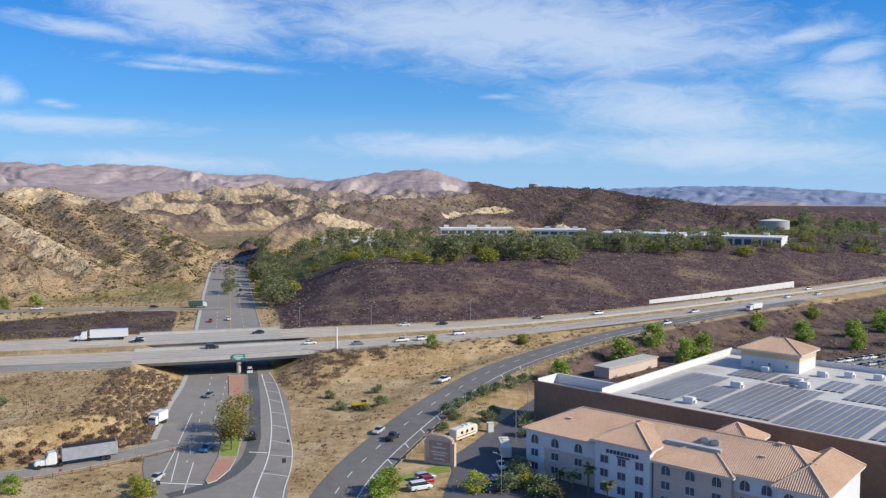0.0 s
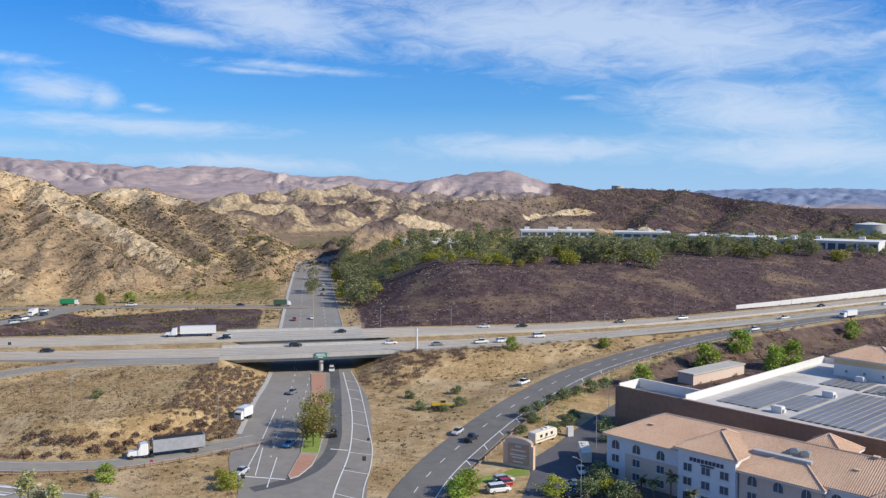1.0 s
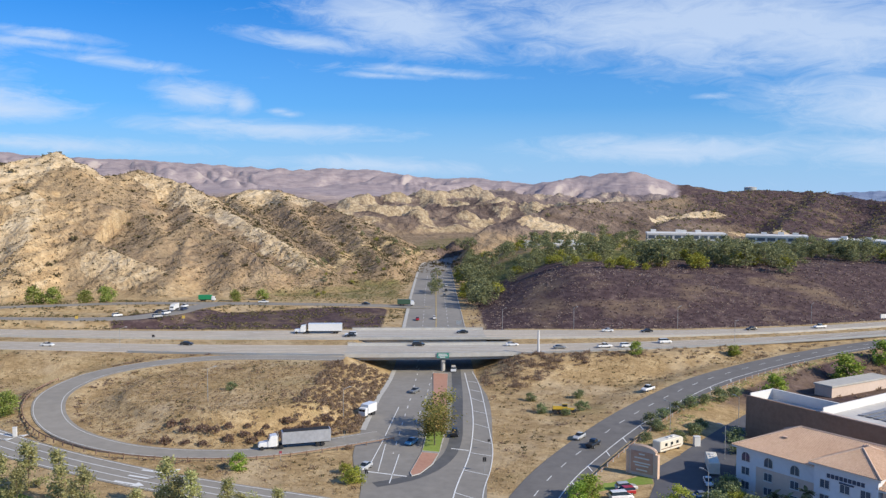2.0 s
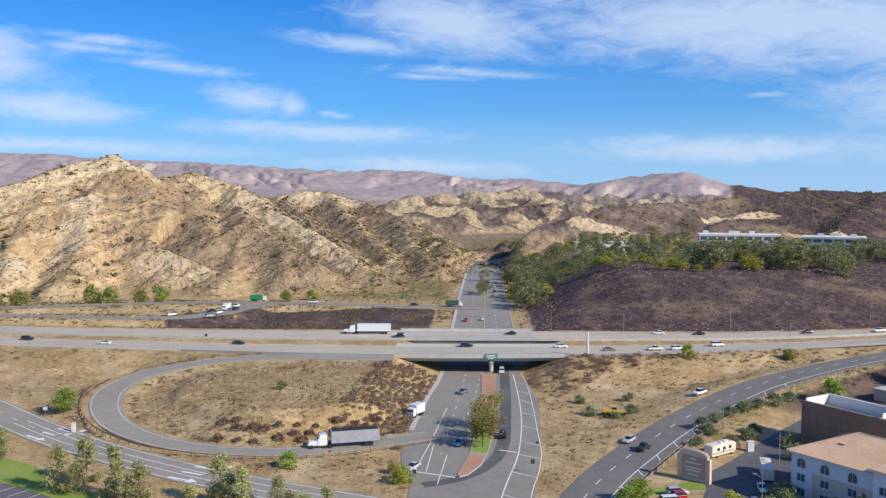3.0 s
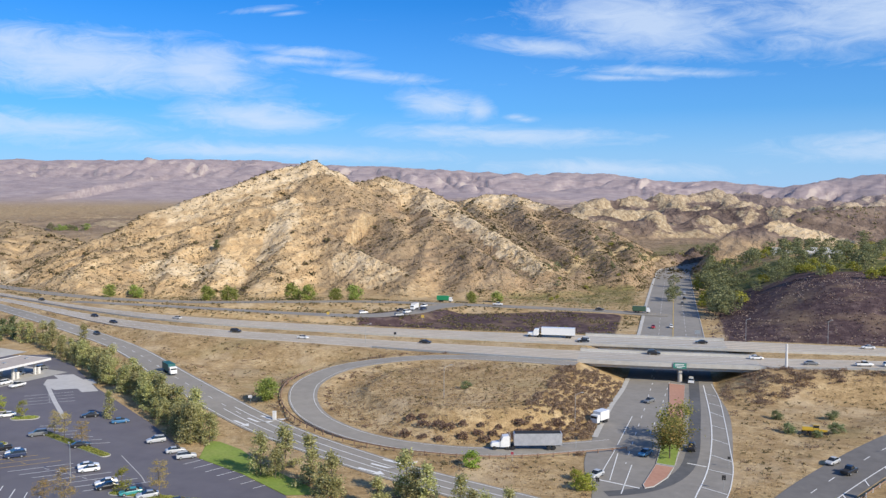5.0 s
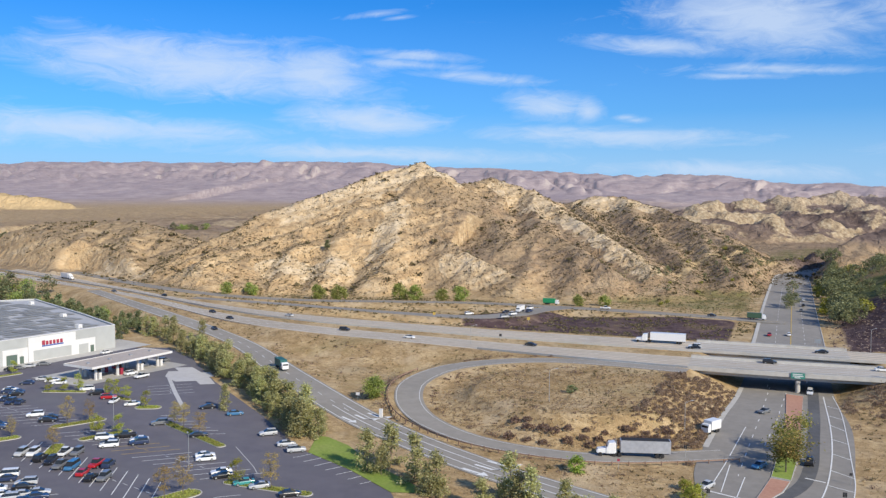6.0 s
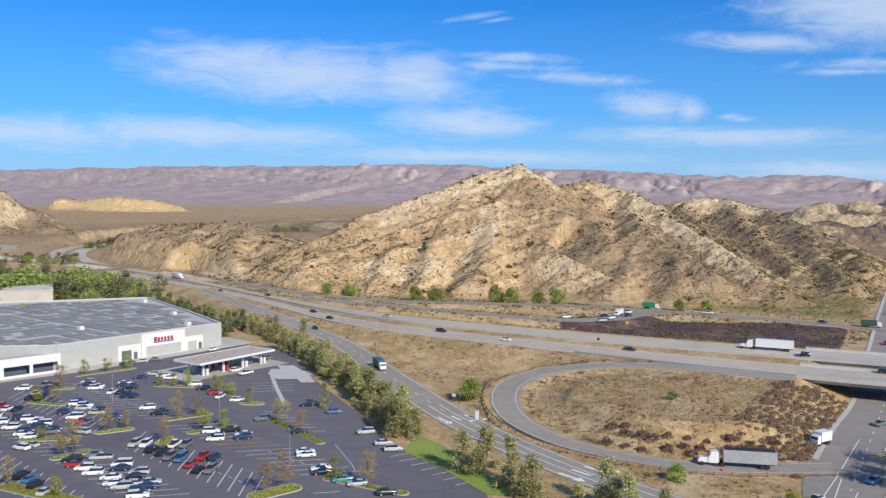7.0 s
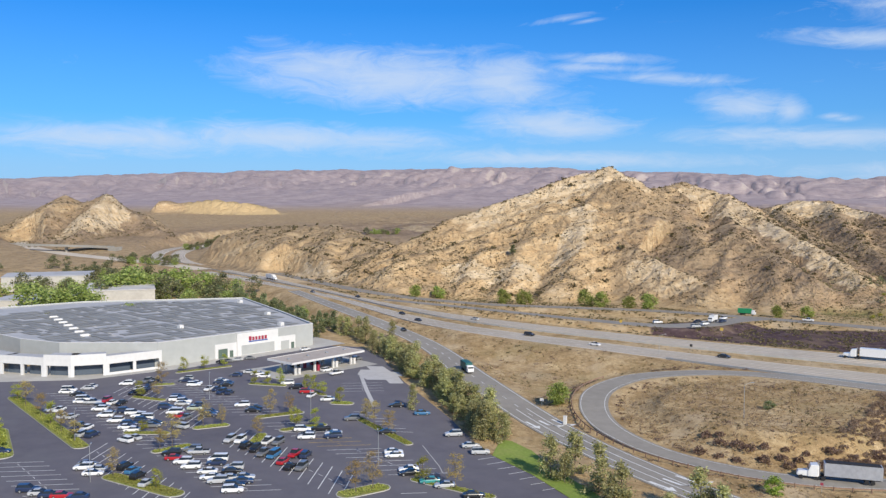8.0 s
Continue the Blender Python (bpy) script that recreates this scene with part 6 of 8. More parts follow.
for x, y, k in ((-198, 158.9, 0.75), (-127.1, 142.0, 1), (-123.1, 142.2, 0.8), (-125.4, 148.2, 1.15), (-113.7, 142.4, 1.05), (-104.7, 138.7, 1), (-107.2, 138.3, 0.8), (-93.0, 138.3, 0.8), (-91.3, 145.9, 1.1), (-87.3, 143.3, 0.9), (-84.2, 142.6, 0.9), (-76.3, 142.1, 0.8), (-73, 141, 0.8), (-69, 138, 0.9), (-66, 142, 0.75)):
    plant("hedge", x, y, 0, k, rng)
for x, y, k in ((-50.6, 199.0, 1.0), (-52.6, 206.5, 0.82), (-54.0, 215.5, 0.95)):
    plant("median", x, y, 0.2, k, rng)
for x, y, k in ((-424.4, 362.1, 0.95), (-372.5, 371.1, 0.95), (-355.9, 372.0, 1.05), (-323.5, 390.7, 1.15), (-312.7, 392.2, 0.95), (-299.3, 400.4, 0.85), (-290.3, 406.9, 1.0), (-229.8, 440.2, 0.75), (-219.1, 452.7, 0.7), (-413.1, 333.8, 0.75)):
    plant("foot", x, y, None, k, rng)
plant("round_green", -168, 191, None, 0.95, rng)
for x, y, k in ((37.5, 268, 0.95), (64, 302, 1.1), (82, 327, 1.15), (96, 310, 1.1), (88, 306, 1.0), (30, 318, 0.55), (-4, 304, 0.55), (139, 372, 0.9), (150, 350, 1.0), (178, 404, 0.8), (176, 360, 1.0), (196, 372, 1.1), (205, 395, 0.9), (163, 330, 0.9), (182, 338, 0.8), (120, 318, 0.8), (113, 305, 0.7)):
    plant("green", x, y, None, k, rng)
for x, y, k in ((-18, 241, 1.0), (-29, 237, 0.95), (-34, 251, 0.8), (-20, 257, 0.9), (-116, 219, 0.75), (-22, 236, 0.7), (8, 217, 1.0), (12, 224, 1.1), (14, 231, 0.9), (3, 224, 0.9), (0, 214, 0.8), (17, 177, 1.2), (20, 172, 1.0), (23, 168, 0.9)):
    plant("bush", x, y, None, k, rng)
# along the road beyond the bridge, and the grove
spots = []
for i in range(44):
    u = i / 43
    spots.append(("wood", -88 - u * 66 + rng.uniform(-2, 10), 440 + u * 265 + rng.uniform(-6, 6), rng.uniform(0.7, 1.1)))
for y, dx in ((503, -1.0), (509, 2.5), (516, 0.0), (585, 1.0)):
    spots.append(("wood", np.interp(y, ARTERIAL[:, 1], ARTERIAL[:, 0]) + dx, y, 0.75))
for i in range(46):
    y_ = 480 + i * 10 + rng.uniform(-8, 8)
    spots.append((rng.choice(("wood", "lime", "wood")), np.interp(y_, ARTERIAL[:-12, 1], ARTERIAL[:-12, 0]) - 22 - rng.uniform(0, 1) ** 1.6 * 60, y_, rng.uniform(0.25, 0.6)))
while len(spots) < 400:
    x, y = rng.uniform(-150, 520), rng.uniform(480, 860)
    side_, east_ = freeway_side(np.array([x]), np.array([y]))[0], east_of_arterial(np.array([x]), np.array([y]))[0]
    if side_ < 112 or east_ < 16 or side_ > 390 or (side_ > 262 and -10 < x < 270):
        continue
    if x > 60 and side_ < 160 and rng.random() < 0.5:
        continue
    lime = (side_ < 175 and rng.random() < 0.6) or rng.random() < 0.22
    spots.append(("lime" if lime else "wood", x, y, rng.uniform(0.6, 1.1) * (1.0 if x < 60 else 0.8)))
r_belt = random.Random(4)
for i in range(46):          # the tree belt along the terrace's edge
    u = r_belt.random()
    off = r_belt.uniform(-16, 10)
    spots.append(("lime" if r_belt.random() < 0.5 else "wood", 215 + 150 * u + off * 0.4, 688 + 42 * math.sin(3 * u) + off, r_belt.uniform(0.55, 1.05)))
for i in range(34):          # and before the low offices
    u = r_belt.random()
    off = r_belt.uniform(-22, 8)
    spots.append(("lime" if r_belt.random() < 0.5 else "wood", 108 + 105 * u + off * 0.3, 668 + off, r_belt.uniform(0.5, 0.95)))
for i in range(66):          # broad trees on the terrace, down to its edge
    x, u = r_belt.uniform(-8, 78), r_belt.random()
    y = 498 + 140 * u
    spots.append((r_belt.choice(("lime", "wood", "wood")) if u < 0.25 else "wood", x, y, r_belt.uniform(0.75, 1.25) * (1.15 - 0.35 * u)))
for i in range(64):
    x, u = r_belt.uniform(76, 215), r_belt.random()
    y = 548 + (x - 76) * 0.36 + (95 - (x - 76) * 0.36) * u
    spots.append((r_belt.choice(("lime", "wood", "wood")) if u < 0.4 else "wood", x, y, r_belt.uniform(0.65, 1.2) * (1.1 - 0.25 * u)))
for i in range(30):          # along the crest of the bank
    x = r_belt.uniform(215, 370)
    spots.append((r_belt.choice(("wood", "wood", "lime")), x, 604 + (x - 215) * 0.62 + r_belt.uniform(0, 26), r_belt.uniform(0.45, 0.8)))
for i in range(44):          # and in the dip beyond
    u = r_belt.uniform(0.22, 1.0)
    spots.append(("wood", 350 + 290 * u, 880 + 400 * u + r_belt.uniform(-50, 50), r_belt.uniform(0.9, 1.6)))
grove("grove", "mixed dark and yellow-green trees round the business park", "trees", spots, 21)
# behind the wholesale store, and beside the far freeway
spots = []
for i in range(60):
    u = rng.random()
    spots.append(("wood" if rng.random() < 0.2 else "far_green", -475 - u * 170 + rng.uniform(-8, 8), 110 + u * 75 + rng.uniform(-40, 45), rng.uniform(0.75, 1.2)))
for i in range(24):
    spots.append(("wood", -640 - rng.uniform(0, 180), 205 + rng.uniform(-40, 70), rng.uniform(0.6, 1.0)))
for bear, r0, kind, k in ((70.5, 575, "far_green", 2.1), (69.6, 585, "far_green", 2.3), (68.9, 600, "far_green", 2.2), (67.6, 580, "far_green", 1.7), (67.0, 590, "far_green", 2.0), (66.3, 600, "far_green", 2.1), (65.6, 590, "far_green", 1.6), (64.9, 600, "far_green", 1.7),
                          (63.9, 590, "wood", 1.3), (63.0, 585, "far_green", 1.3), (61.8, 580, "wood", 1.0)):
    spots.append((kind, -r0 * math.sin(radians(bear)), r0 * math.cos(radians(bear)), k))
for x, y, kind, k in ((-491, 143, "far_green", 1.8), (-497, 152, "far_green", 2), (-486, 154, "far_green", 1.9), (-504, 165, "far_green", 1.7), (-530, 180, "wood", 1.3), (-546, 194, "wood", 1.3), (-554, 202, "far_green", 1.7), (-547, 207, "far_green", 1.8), (-549, 215, "far_green", 1.8), (-542, 219, "far_green", 1.9), (-526, 218, "wood", 1.5), (-442, 160, "far_green", 1), (-438, 164, "far_green", 1.1), (-438, 170, "far_green", 1), (-439, 174, "far_green", 0.9), (-497, 211, "wood", 1.4), (-504, 220, "scrub_tree", 1.6), (-484, 216, "far_green", 1.2), (-496, 227, "wood", 1.2), (-488, 230, "scrub_tree", 1.5), (-490, 238, "wood", 1.3), (-474, 236, "far_green", 1.1), (-445, 228, "scrub_tree", 0.9), (-447, 235, "far_green", 0.9), (-440, 238, "scrub_tree", 0.8), (-427, 240, "scrub_tree", 0.9), (-416, 240, "scrub_tree", 0.7), (-401, 245, "far_green", 0.7), (-482, 134, "far_green", 1.9), (-503, 133, "far_green", 2), (-436, 130, "far_green", 0.8), (-433, 122, "wood", 0.8), (-657, 212, "far_green", 0.9), (-691, 227, "wood", 1), (-686, 230, "wood", 1.1), (-682, 234, "far_green", 1.2), (-678, 237, "wood", 0.9), (-674, 240, "wood", 1), (-669, 243, "far_green", 1.1), (-665, 246, "wood", 1.2), (-661, 249, "wood", 0.9), (-656, 252, "far_green", 1), (-652, 255, "wood", 1.1), (-648, 258, "wood", 1.2), (-643, 261, "far_green", 0.9), (-639, 264, "wood", 1)):
    spots.append((kind, x, y, k))
for (ax, ay), (bx_, by_), n_ in (((-958, 429), (-942, 463), 22), ((-938, 665), (-909, 705), 16), ((-810, 290), (-755, 319), 26)):
    for i in range(n_):
        u = rng.random()
        spots.append((rng.choice(("wood", "far_green", "wood")), ax + (bx_ - ax) * u + rng.uniform(-9, 9), ay + (by_ - ay) * u + rng.uniform(-9, 9), rng.uniform(0.5, 0.9)))
grove("grove", "green trees between the low industrial buildings", "trees", spots, 22)
for x, y, kind, k in ((-11.0, 171.4, "green", 0.62), (-12.8, 168.2, "green", 0.55), (6.6, 171.5, "lime_small", 0.8), (1.3, 228.1, "bush", 1.1), (4.5, 235.9, "bush", 0.9), (8.2, 242.2, "bush", 1), (12.2, 247.6, "bush", 1.1), (16.4, 252.5, "bush", 1), (20.6, 257.5, "bush", 1.2), (25.5, 263.6, "bush", 1), (21.9, 220.8, "bush", 1.1), (22.1, 211.4, "bush", 1.2), (21.6, 197.4, "lime_small", 0.6), (16.8, 181.3, "bush", 1.4), (17.9, 173.5, "lime_small", 0.7), (13.6, 171.5, "bush", 1.2), (20.3, 169.2, "bush", 1.3), (-88.5, 170.0, "green", 0.5), (-60.8, 168.7, "lime_small", 0.8), (-64.5, 174.1, "lime_small", 0.5)):
    plant(kind, x, y, None, k, rng)
for i in range(34):
    u = i / 33
    plant("scrub_tree", -340 - u * 240 + rng.uniform(-5, 5), 224 + u * 52 + rng.uniform(-14, 6), None, rng.uniform(0.5, 0.9) + 0.5 * (u > 0.35), rng)
for i in range(26):
    u = i / 25
    plant("hedge" if i < 9 else "scrub_tree", -292 - u * 150 + rng.uniform(-3, 3), 217 + u * 33 + rng.uniform(-4, 5), None, rng.uniform(0.6, 1.05), rng)
plant("scrub_tree", -422, 430, None, 0.95, rng)


def palm(x, y, z, height, seed):
    rng_ = np.random.RandomState(seed)
    t = thing("palm_tree", "green fan palm beside the hotel wall", "palm tree", pose(x, y, z), group="palms by the hotel")
    part("trunk", Shape().rod((0, 0, -0.3), (0.1, 0, height), 0.2, 0.14, 8), BARK, t)
    f = Shape()
    for i in range(22):
        a = i * 2.4
        e = rng_.uniform(-0.5, 1.1)
        L_ = rng_.uniform(1.5, 2.2)
        base = Vector((0.1, 0, height))
        p = base
        side_ = Vector((-math.sin(a), math.cos(a), 0))
        prev = (p - side_ * 0.05, p + side_ * 0.05)
        for k in range(1, 5):
            u = k / 4
            d = Vector((math.cos(a) * math.cos(e - u * 0.9), math.sin(a) * math.cos(e - u * 0.9), math.sin(e - u * 0.9)))
            p = p + d * L_ / 4
            w = 0.38 * math.sin(math.pi * min(1, u * 0.8 + 0.15))
            cur = (p - side_ * w, p + side_ * w)
            f.poly(prev[0], prev[1], cur[1], cur[0])
            prev = cur
    part("fronds", f, LEAF_DARK, t)


for i, (x, y, h) in enumerate(((29.5, 168.5, 6.0), (26.5, 170.5, 4.0), (32.5, 163.5, 4.5), (24.5, 174, 3.2))):
    palm(x, y, 0, h, i)


def scatter(name, label, category, x, y, size, material, per, seed, squash=0.6, leaf=0.45, ball=False):
    """Uncountable scrub or tufts, as one mesh."""
    r = np.random.RandomState(seed)
    z, *_ = land(x, y)
    n = len(x)
    c = np.repeat(np.stack([x, y, z], 1), per, axis=0)
    s = np.repeat(size, per)
    off = r.normal(size=(n * per, 3)) * 0.42
    if ball:      # leaves over a lumpy dome
        off /= np.linalg.norm(off, axis=1)[:, None]
        lump = 0.5 + 0.09 * np.sin(5 * off[:, 0] + 3 * c[:, 0]) + 0.09 * np.sin(6 * off[:, 1] + 2 * c[:, 1])
        off *= (lump * r.uniform(0.72, 1.0, n * per))[:, None]
    off[:, 2] = np.abs(off[:, 2]) * squash + 0.08
    v, f = cards(c + off * s[:, None], s * leaf * r.uniform(0.6, 1.3, n * per), r, 0.8)
    return tagged(new(name, card_mesh(name, v, f, material)), label, category, kind="stuff")


R = np.random.RandomState(3)


def sample(n, x0, x1, y0, y1, keep):
    x, y = R.uniform(x0, x1, n), R.uniform(y0, y1, n)
    m = keep(x, y)
    return x[m], y[m]


def off_roads(x, y, gap=1.5):
    ok = np.ones(x.shape, bool)
    for line in (ARTERIAL, LOOP, OFF_RAMP, ON_RAMP, FRONTAGE, FAR_RAMP):
        d, (_, half) = along(line[::2], x, y)
        ok &= d > half + gap
    return ok & (freeway_side(x, y) != 0)


# the knoll: brown mounds of brush on its flank towards the road, thin tufts on top
def open_field(x, y):
    side = freeway_side(x, y)
    return off_roads(x, y, 1.0) & (side < -1) & ~((x < -95) & (np.interp(x, OFF_RAMP[::-1, 0], OFF_RAMP[::-1, 1]) - y > 9)) & ~((x - np.interp(y, ON_RAMP[:, 1], ON_RAMP[:, 0])) > 7)


def spaced(x, y, gap):
    """Leaves out places that lie too near to an earlier one."""
    kept = []
    for p in zip(x, y):
        if all((p[0] - q[0]) ** 2 + (p[1] - q[1]) ** 2 > gap * gap for q in kept):
            kept.append(p)
    return np.array(kept).T


def knoll_foot(x, y):
    d = along(LOOP[40:], x, y)[0]
    return off_roads(x, y, 1.8) & (d < 15) & (x < -82) & (x > -117 + 8 * fbm(x, y, 9, 2, 69)) & (y > np.interp(x, LOOP[40:, 0], LOOP[40:, 1])) & (fbm(x, y, 14, 2, 66) > -0.16 - 0.2 * smooth(x, -120, -95))


def knoll_side(x, y):
    return off_roads(x, y, 0.8) & (east_of_arterial(x, y) > -35 + 5 * fbm(x, y, 16, 2, 67)) & (x < -70) & (y > 190) & (y < 272) & (freeway_side(x, y) < -1)


x, y = spaced(*sample(1500, -145, -80, 172, 215, knoll_foot), 3.0)
scatter("brush", "big rounded brown bushes low on the flank of the knoll", "brush", x, y, R.uniform(2.0, 3.5, len(x)), SCRUB_BUSH, 300, 1, squash=0.85, leaf=0.075, ball=True)
x, y = spaced(*sample(4000, -115, -68, 188, 274, knoll_side), 1.5)
scatter("brush", "thick brown brush on the bank of the knoll beside the road", "brush", x, y, R.uniform(1.2, 2.4, len(x)), SCRUB_BUSH, 150, 41, squash=0.9, leaf=0.10, ball=True)
x, y = sample(5200, -160, -70, 170, 275, lambda x, y: open_field(x, y) & (((x + 114) / 48) ** 2 + ((y - 222) / 50) ** 2 < 1))
scatter("dry_grass", "pale dry tufts among the brush of the knoll", "grass", x, y, R.uniform(0.25, 0.65, len(x)), SCRUB_PALE, 9, 21, leaf=0.3)
x, y = sample(2600, -160, -70, 170, 275, lambda x, y: open_field(x, y) & (((x + 114) / 48) ** 2 + ((y - 222) / 50) ** 2 < 1) & (fbm(x, y, 9, 3, 68) > -0.02))
scatter("brush", "small brown tufts over the top of the knoll", "brush", x, y, R.uniform(0.25, 0.7, len(x)), SCRUB_BROWN, 16, 42, leaf=0.26)
x, y = sample(26000, -420, 60, 150, 330, lambda x, y: open_field(x, y) & (fbm(x, y, 22, 3, 19) > -0.03))
scatter("dry_grass", "tufts of pale dry grass in the open fields", "grass", x, y, R.uniform(0.25, 0.55, len(x)), SCRUB_PALE, 6, 2)
x, y = sample(9000, -420, 60, 150, 330, lambda x, y: open_field(x, y) & (fbm(x, y, 17, 3, 23) > 0.10))
scatter("brush", "scattered olive brush in the open fields", "brush", x, y, R.uniform(0.35, 0.8, len(x)), SCRUB_OLIVE, 14, 4, leaf=0.3)
x, y = sample(16000, -420, 60, 150, 330, lambda x, y: open_field(x, y) & (fbm(x, y, 12, 3, 25) > 0.0))
scatter("dry_grass", "small dark weeds through the dry fields", "grass", x, y, R.uniform(0.15, 0.4, len(x)), SCRUB_BROWN, 6, 43, leaf=0.4)
x, y = sample(2600, -420, 60, 150, 330, lambda x, y: open_field(x, y) & (fbm(x, y, 25, 3, 24) > 0.0))
scatter("brush", "low brown bushes dotted over the dry fields", "brush", x, y, R.uniform(0.4, 1.3, len(x)) , SCRUB_BROWN, 40, 17, leaf=0.15)
x, y = sample(6000, -20, 70, 190, 330, lambda x, y: off_roads(x, y, 1.8) & (along(ON_RAMP[::2], x, y)[0] < 13) & (x - np.interp(y, ON_RAMP[:, 1], ON_RAMP[:, 0]) > 0) & (y - 205 > -(x + 12) * 0.4) & (fbm(x, y, 6, 2, 26) > -0.1))
scatter("shrubs", "green and brown shrubs behind the ramp's guard rail", "shrubs", x, y, R.uniform(0.4, 1.1, len(x)), LEAF_OLIVE, 24, 18, leaf=0.2)
# brown brush at the bridge's foot and along the near shoulder
x, y = sample(2600, -40, 130, 245, 400, lambda x, y: open_field(x, y) & (freeway_side(x, y) > -13 + 6 * fbm(x, y, 12, 2, 3) - 4 * smooth(-x, 20, 45)) & (fbm(x, y, 9, 3, 29) > -0.12))
scatter("brush", "low brown brush along the freeway shoulder", "brush", x, y, R.uniform(0.6, 1.4, len(x)), SCRUB_BROWN, 40, 5, leaf=0.2)
x, y = sample(1500, -54, 0, 236, 305, lambda x, y: open_field(x, y) & (freeway_side(x, y) > -7 - 17 * smooth(-x, 12, 40) + 8 * fbm(x, y, 9, 2, 61)) & (east_of_arterial(x, y) > 12) & (fbm(x, y, 7, 3, 63) > -0.2))
scatter("brush", "thick brown brush on the bank beside the bridge", "brush", x, y, R.uniform(0.8, 1.9, len(x)), SCRUB_BROWN, 70, 15, leaf=0.13)
x, y = sample(5000, -215, -100, 165, 275, lambda x, y: open_field(x, y) & (along(LOOP[:70:2], x, y)[0] < 9 + 8 * fbm(x, y, 20, 2, 35)) & ((((x + 114) / 45) ** 2 + ((y - 222) / 40) ** 2) > 1))
scatter("brush", "dark brown brush round the outside of the loop ramp", "brush", x, y, R.uniform(0.4, 1.0, len(x)), SCRUB_BROWN, 26, 6, leaf=0.22)
x, y = sample(60000, -620, 300, 250, 560, lambda x, y: np.abs(along(across(0.485)[::4], x, y)[0]) < 4.2)
scatter("dry_grass", "yellow-green grass and weeds in the freeway median", "grass", x, y, R.uniform(0.2, 0.5, len(x)), SCRUB_OLIVE, 6, 44, leaf=0.4)
# bank between ramp and store
x, y = sample(4600, 15, 330, 235, 470, lambda x, y: off_roads(x, y, 1.0) & ((x - np.interp(y, ON_RAMP[:, 1], ON_RAMP[:, 0])) > 8) & (freeway_side(x, y) < -8) & ((x - 24.7) * 0.68 + (y - 226) * 0.735 > 82 - 22 * ((x - 24.7) * 0.735 - (y - 226) * 0.68 < 18)) & (fbm(x, y, 14, 3, 37) > -0.12))
scatter("brush", "brown and olive brush on the bank above the store", "brush", x, y, R.uniform(0.7, 1.7, len(x)), SCRUB_BROWN, 22, 7, leaf=0.27)
# the burnt slope
slope = lambda x, y: off_roads(x, y) & (freeway_side(x, y) > 4) & (east_of_arterial(x, y) > 17) & (freeway_side(x, y) < 150)
x, y = sample(26000, -110, 420, 335, 760, slope)
scatter("brush", "dense burnt dark brush covering the slope", "brush", x, y, R.uniform(0.45, 1.0, len(x)), SCRUB_BURNT, 7, 8, leaf=0.4)
x, y = sample(26000, -110, 420, 335, 760, lambda x, y: slope(x, y) & (fbm(x, y, 20, 3, 43) > -0.02))
scatter("dry_grass", "pale dry tufts between the burnt brush", "grass", x, y, R.uniform(0.35, 0.8, len(x)), SCRUB_PALE_MAUVE, 7, 9)
# scrub on the hills
x, y = sample(17000, -1330, -500, 230, 640, lambda x, y: (land(x, y)[1] > -4) & (np.abs(freeway_side(x, y)) > 16) & (fbm(x, y, 40, 3, 48) > -0.16))
scatter("scrub", "dark scrub over the low western hills", "scrub", x, y, R.uniform(0.6, 1.9, len(x)), SCRUB_DARK, 7, 16)
def hillside(x, y):
    _, over, side, *_ = land(x, y)
    return (over > 0.5) & (side > 40) & (fbm(x, y, 30, 3, 47) > -0.22)


x, y = sample(35000, -560, -150, 345, 960, hillside)
scatter("scrub", "dark olive scrub dotted over the sandstone hill", "scrub", x, y, 0.5 + 1.15 * R.uniform(0, 1, len(x)) ** 1.8, SCRUB_DARK, 6, 10, leaf=0.4)
x, y = sample(700, -720, -150, 330, 900, hillside)
scatter("scrub", "larger dark green bushes in the gullies of the hill", "scrub", x, y, R.uniform(1.6, 3.2, len(x)), SCRUB_DARK, 18, 11)
x, y = sample(9500, -520, -120, 300, 430, lambda x, y: (freeway_side(x, y) > 3) & off_roads(x, y, 0.8) & (east_of_arterial(x, y) < -16) & (fbm(x, y, 16, 3, 53) > -0.1))
scatter("scrub", "grey-brown scrub between freeway and frontage road", "scrub", x, y, R.uniform(0.5, 1.1, len(x)), SCRUB_OLIVE, 8, 12)
x, y = sample(6000, -240, -120, 450, 760, lambda x, y: off_roads(x, y, 3) & (east_of_arterial(x, y) < -18) & (along(DIRT_TRACK, x, y)[0] > 4))
scatter("scrub", "green and brown scrub in the canyon mouth", "scrub", x, y, R.uniform(0.4, 1.2, len(x)), SCRUB_OLIVE, 14, 13, leaf=0.25)
x, y = sample(5000, -150, 700, 800, 1400, lambda x, y: (land(x, y)[1] > 1))
scatter("scrub", "dark scrub over the far hill", "scrub", x, y, R.uniform(1.2, 3.2, len(x)), SCRUB_OLIVE, 7, 14)


# ---- vehicles ----
PAINTS = {"w": ("white", (0.78, 0.78, 0.77)), "g": ("silver", (0.48, 0.49, 0.50)), "d": ("grey", (0.17, 0.175, 0.18)), "k": ("black", (0.018, 0.018, 0.02)),
          "n": ("dark blue", (0.025, 0.04, 0.09)), "r": ("red", (0.42, 0.02, 0.025)), "b": ("blue", (0.05, 0.17, 0.33)), "t": ("teal", (0.05, 0.28, 0.27)), "e": ("pale green", (0.42, 0.47, 0.36)), "y": ("yellow", (0.6, 0.4, 0.05))}
PAINT_MATS = {k: plain(v[0].replace(" ", "_") + "_car_paint", v[1], 0.28, 0.0, 0.6) for k, v in PAINTS.items()}
LAMP_RED = plain("tail_lamp", (0.35, 0.01, 0.01), 0.3)
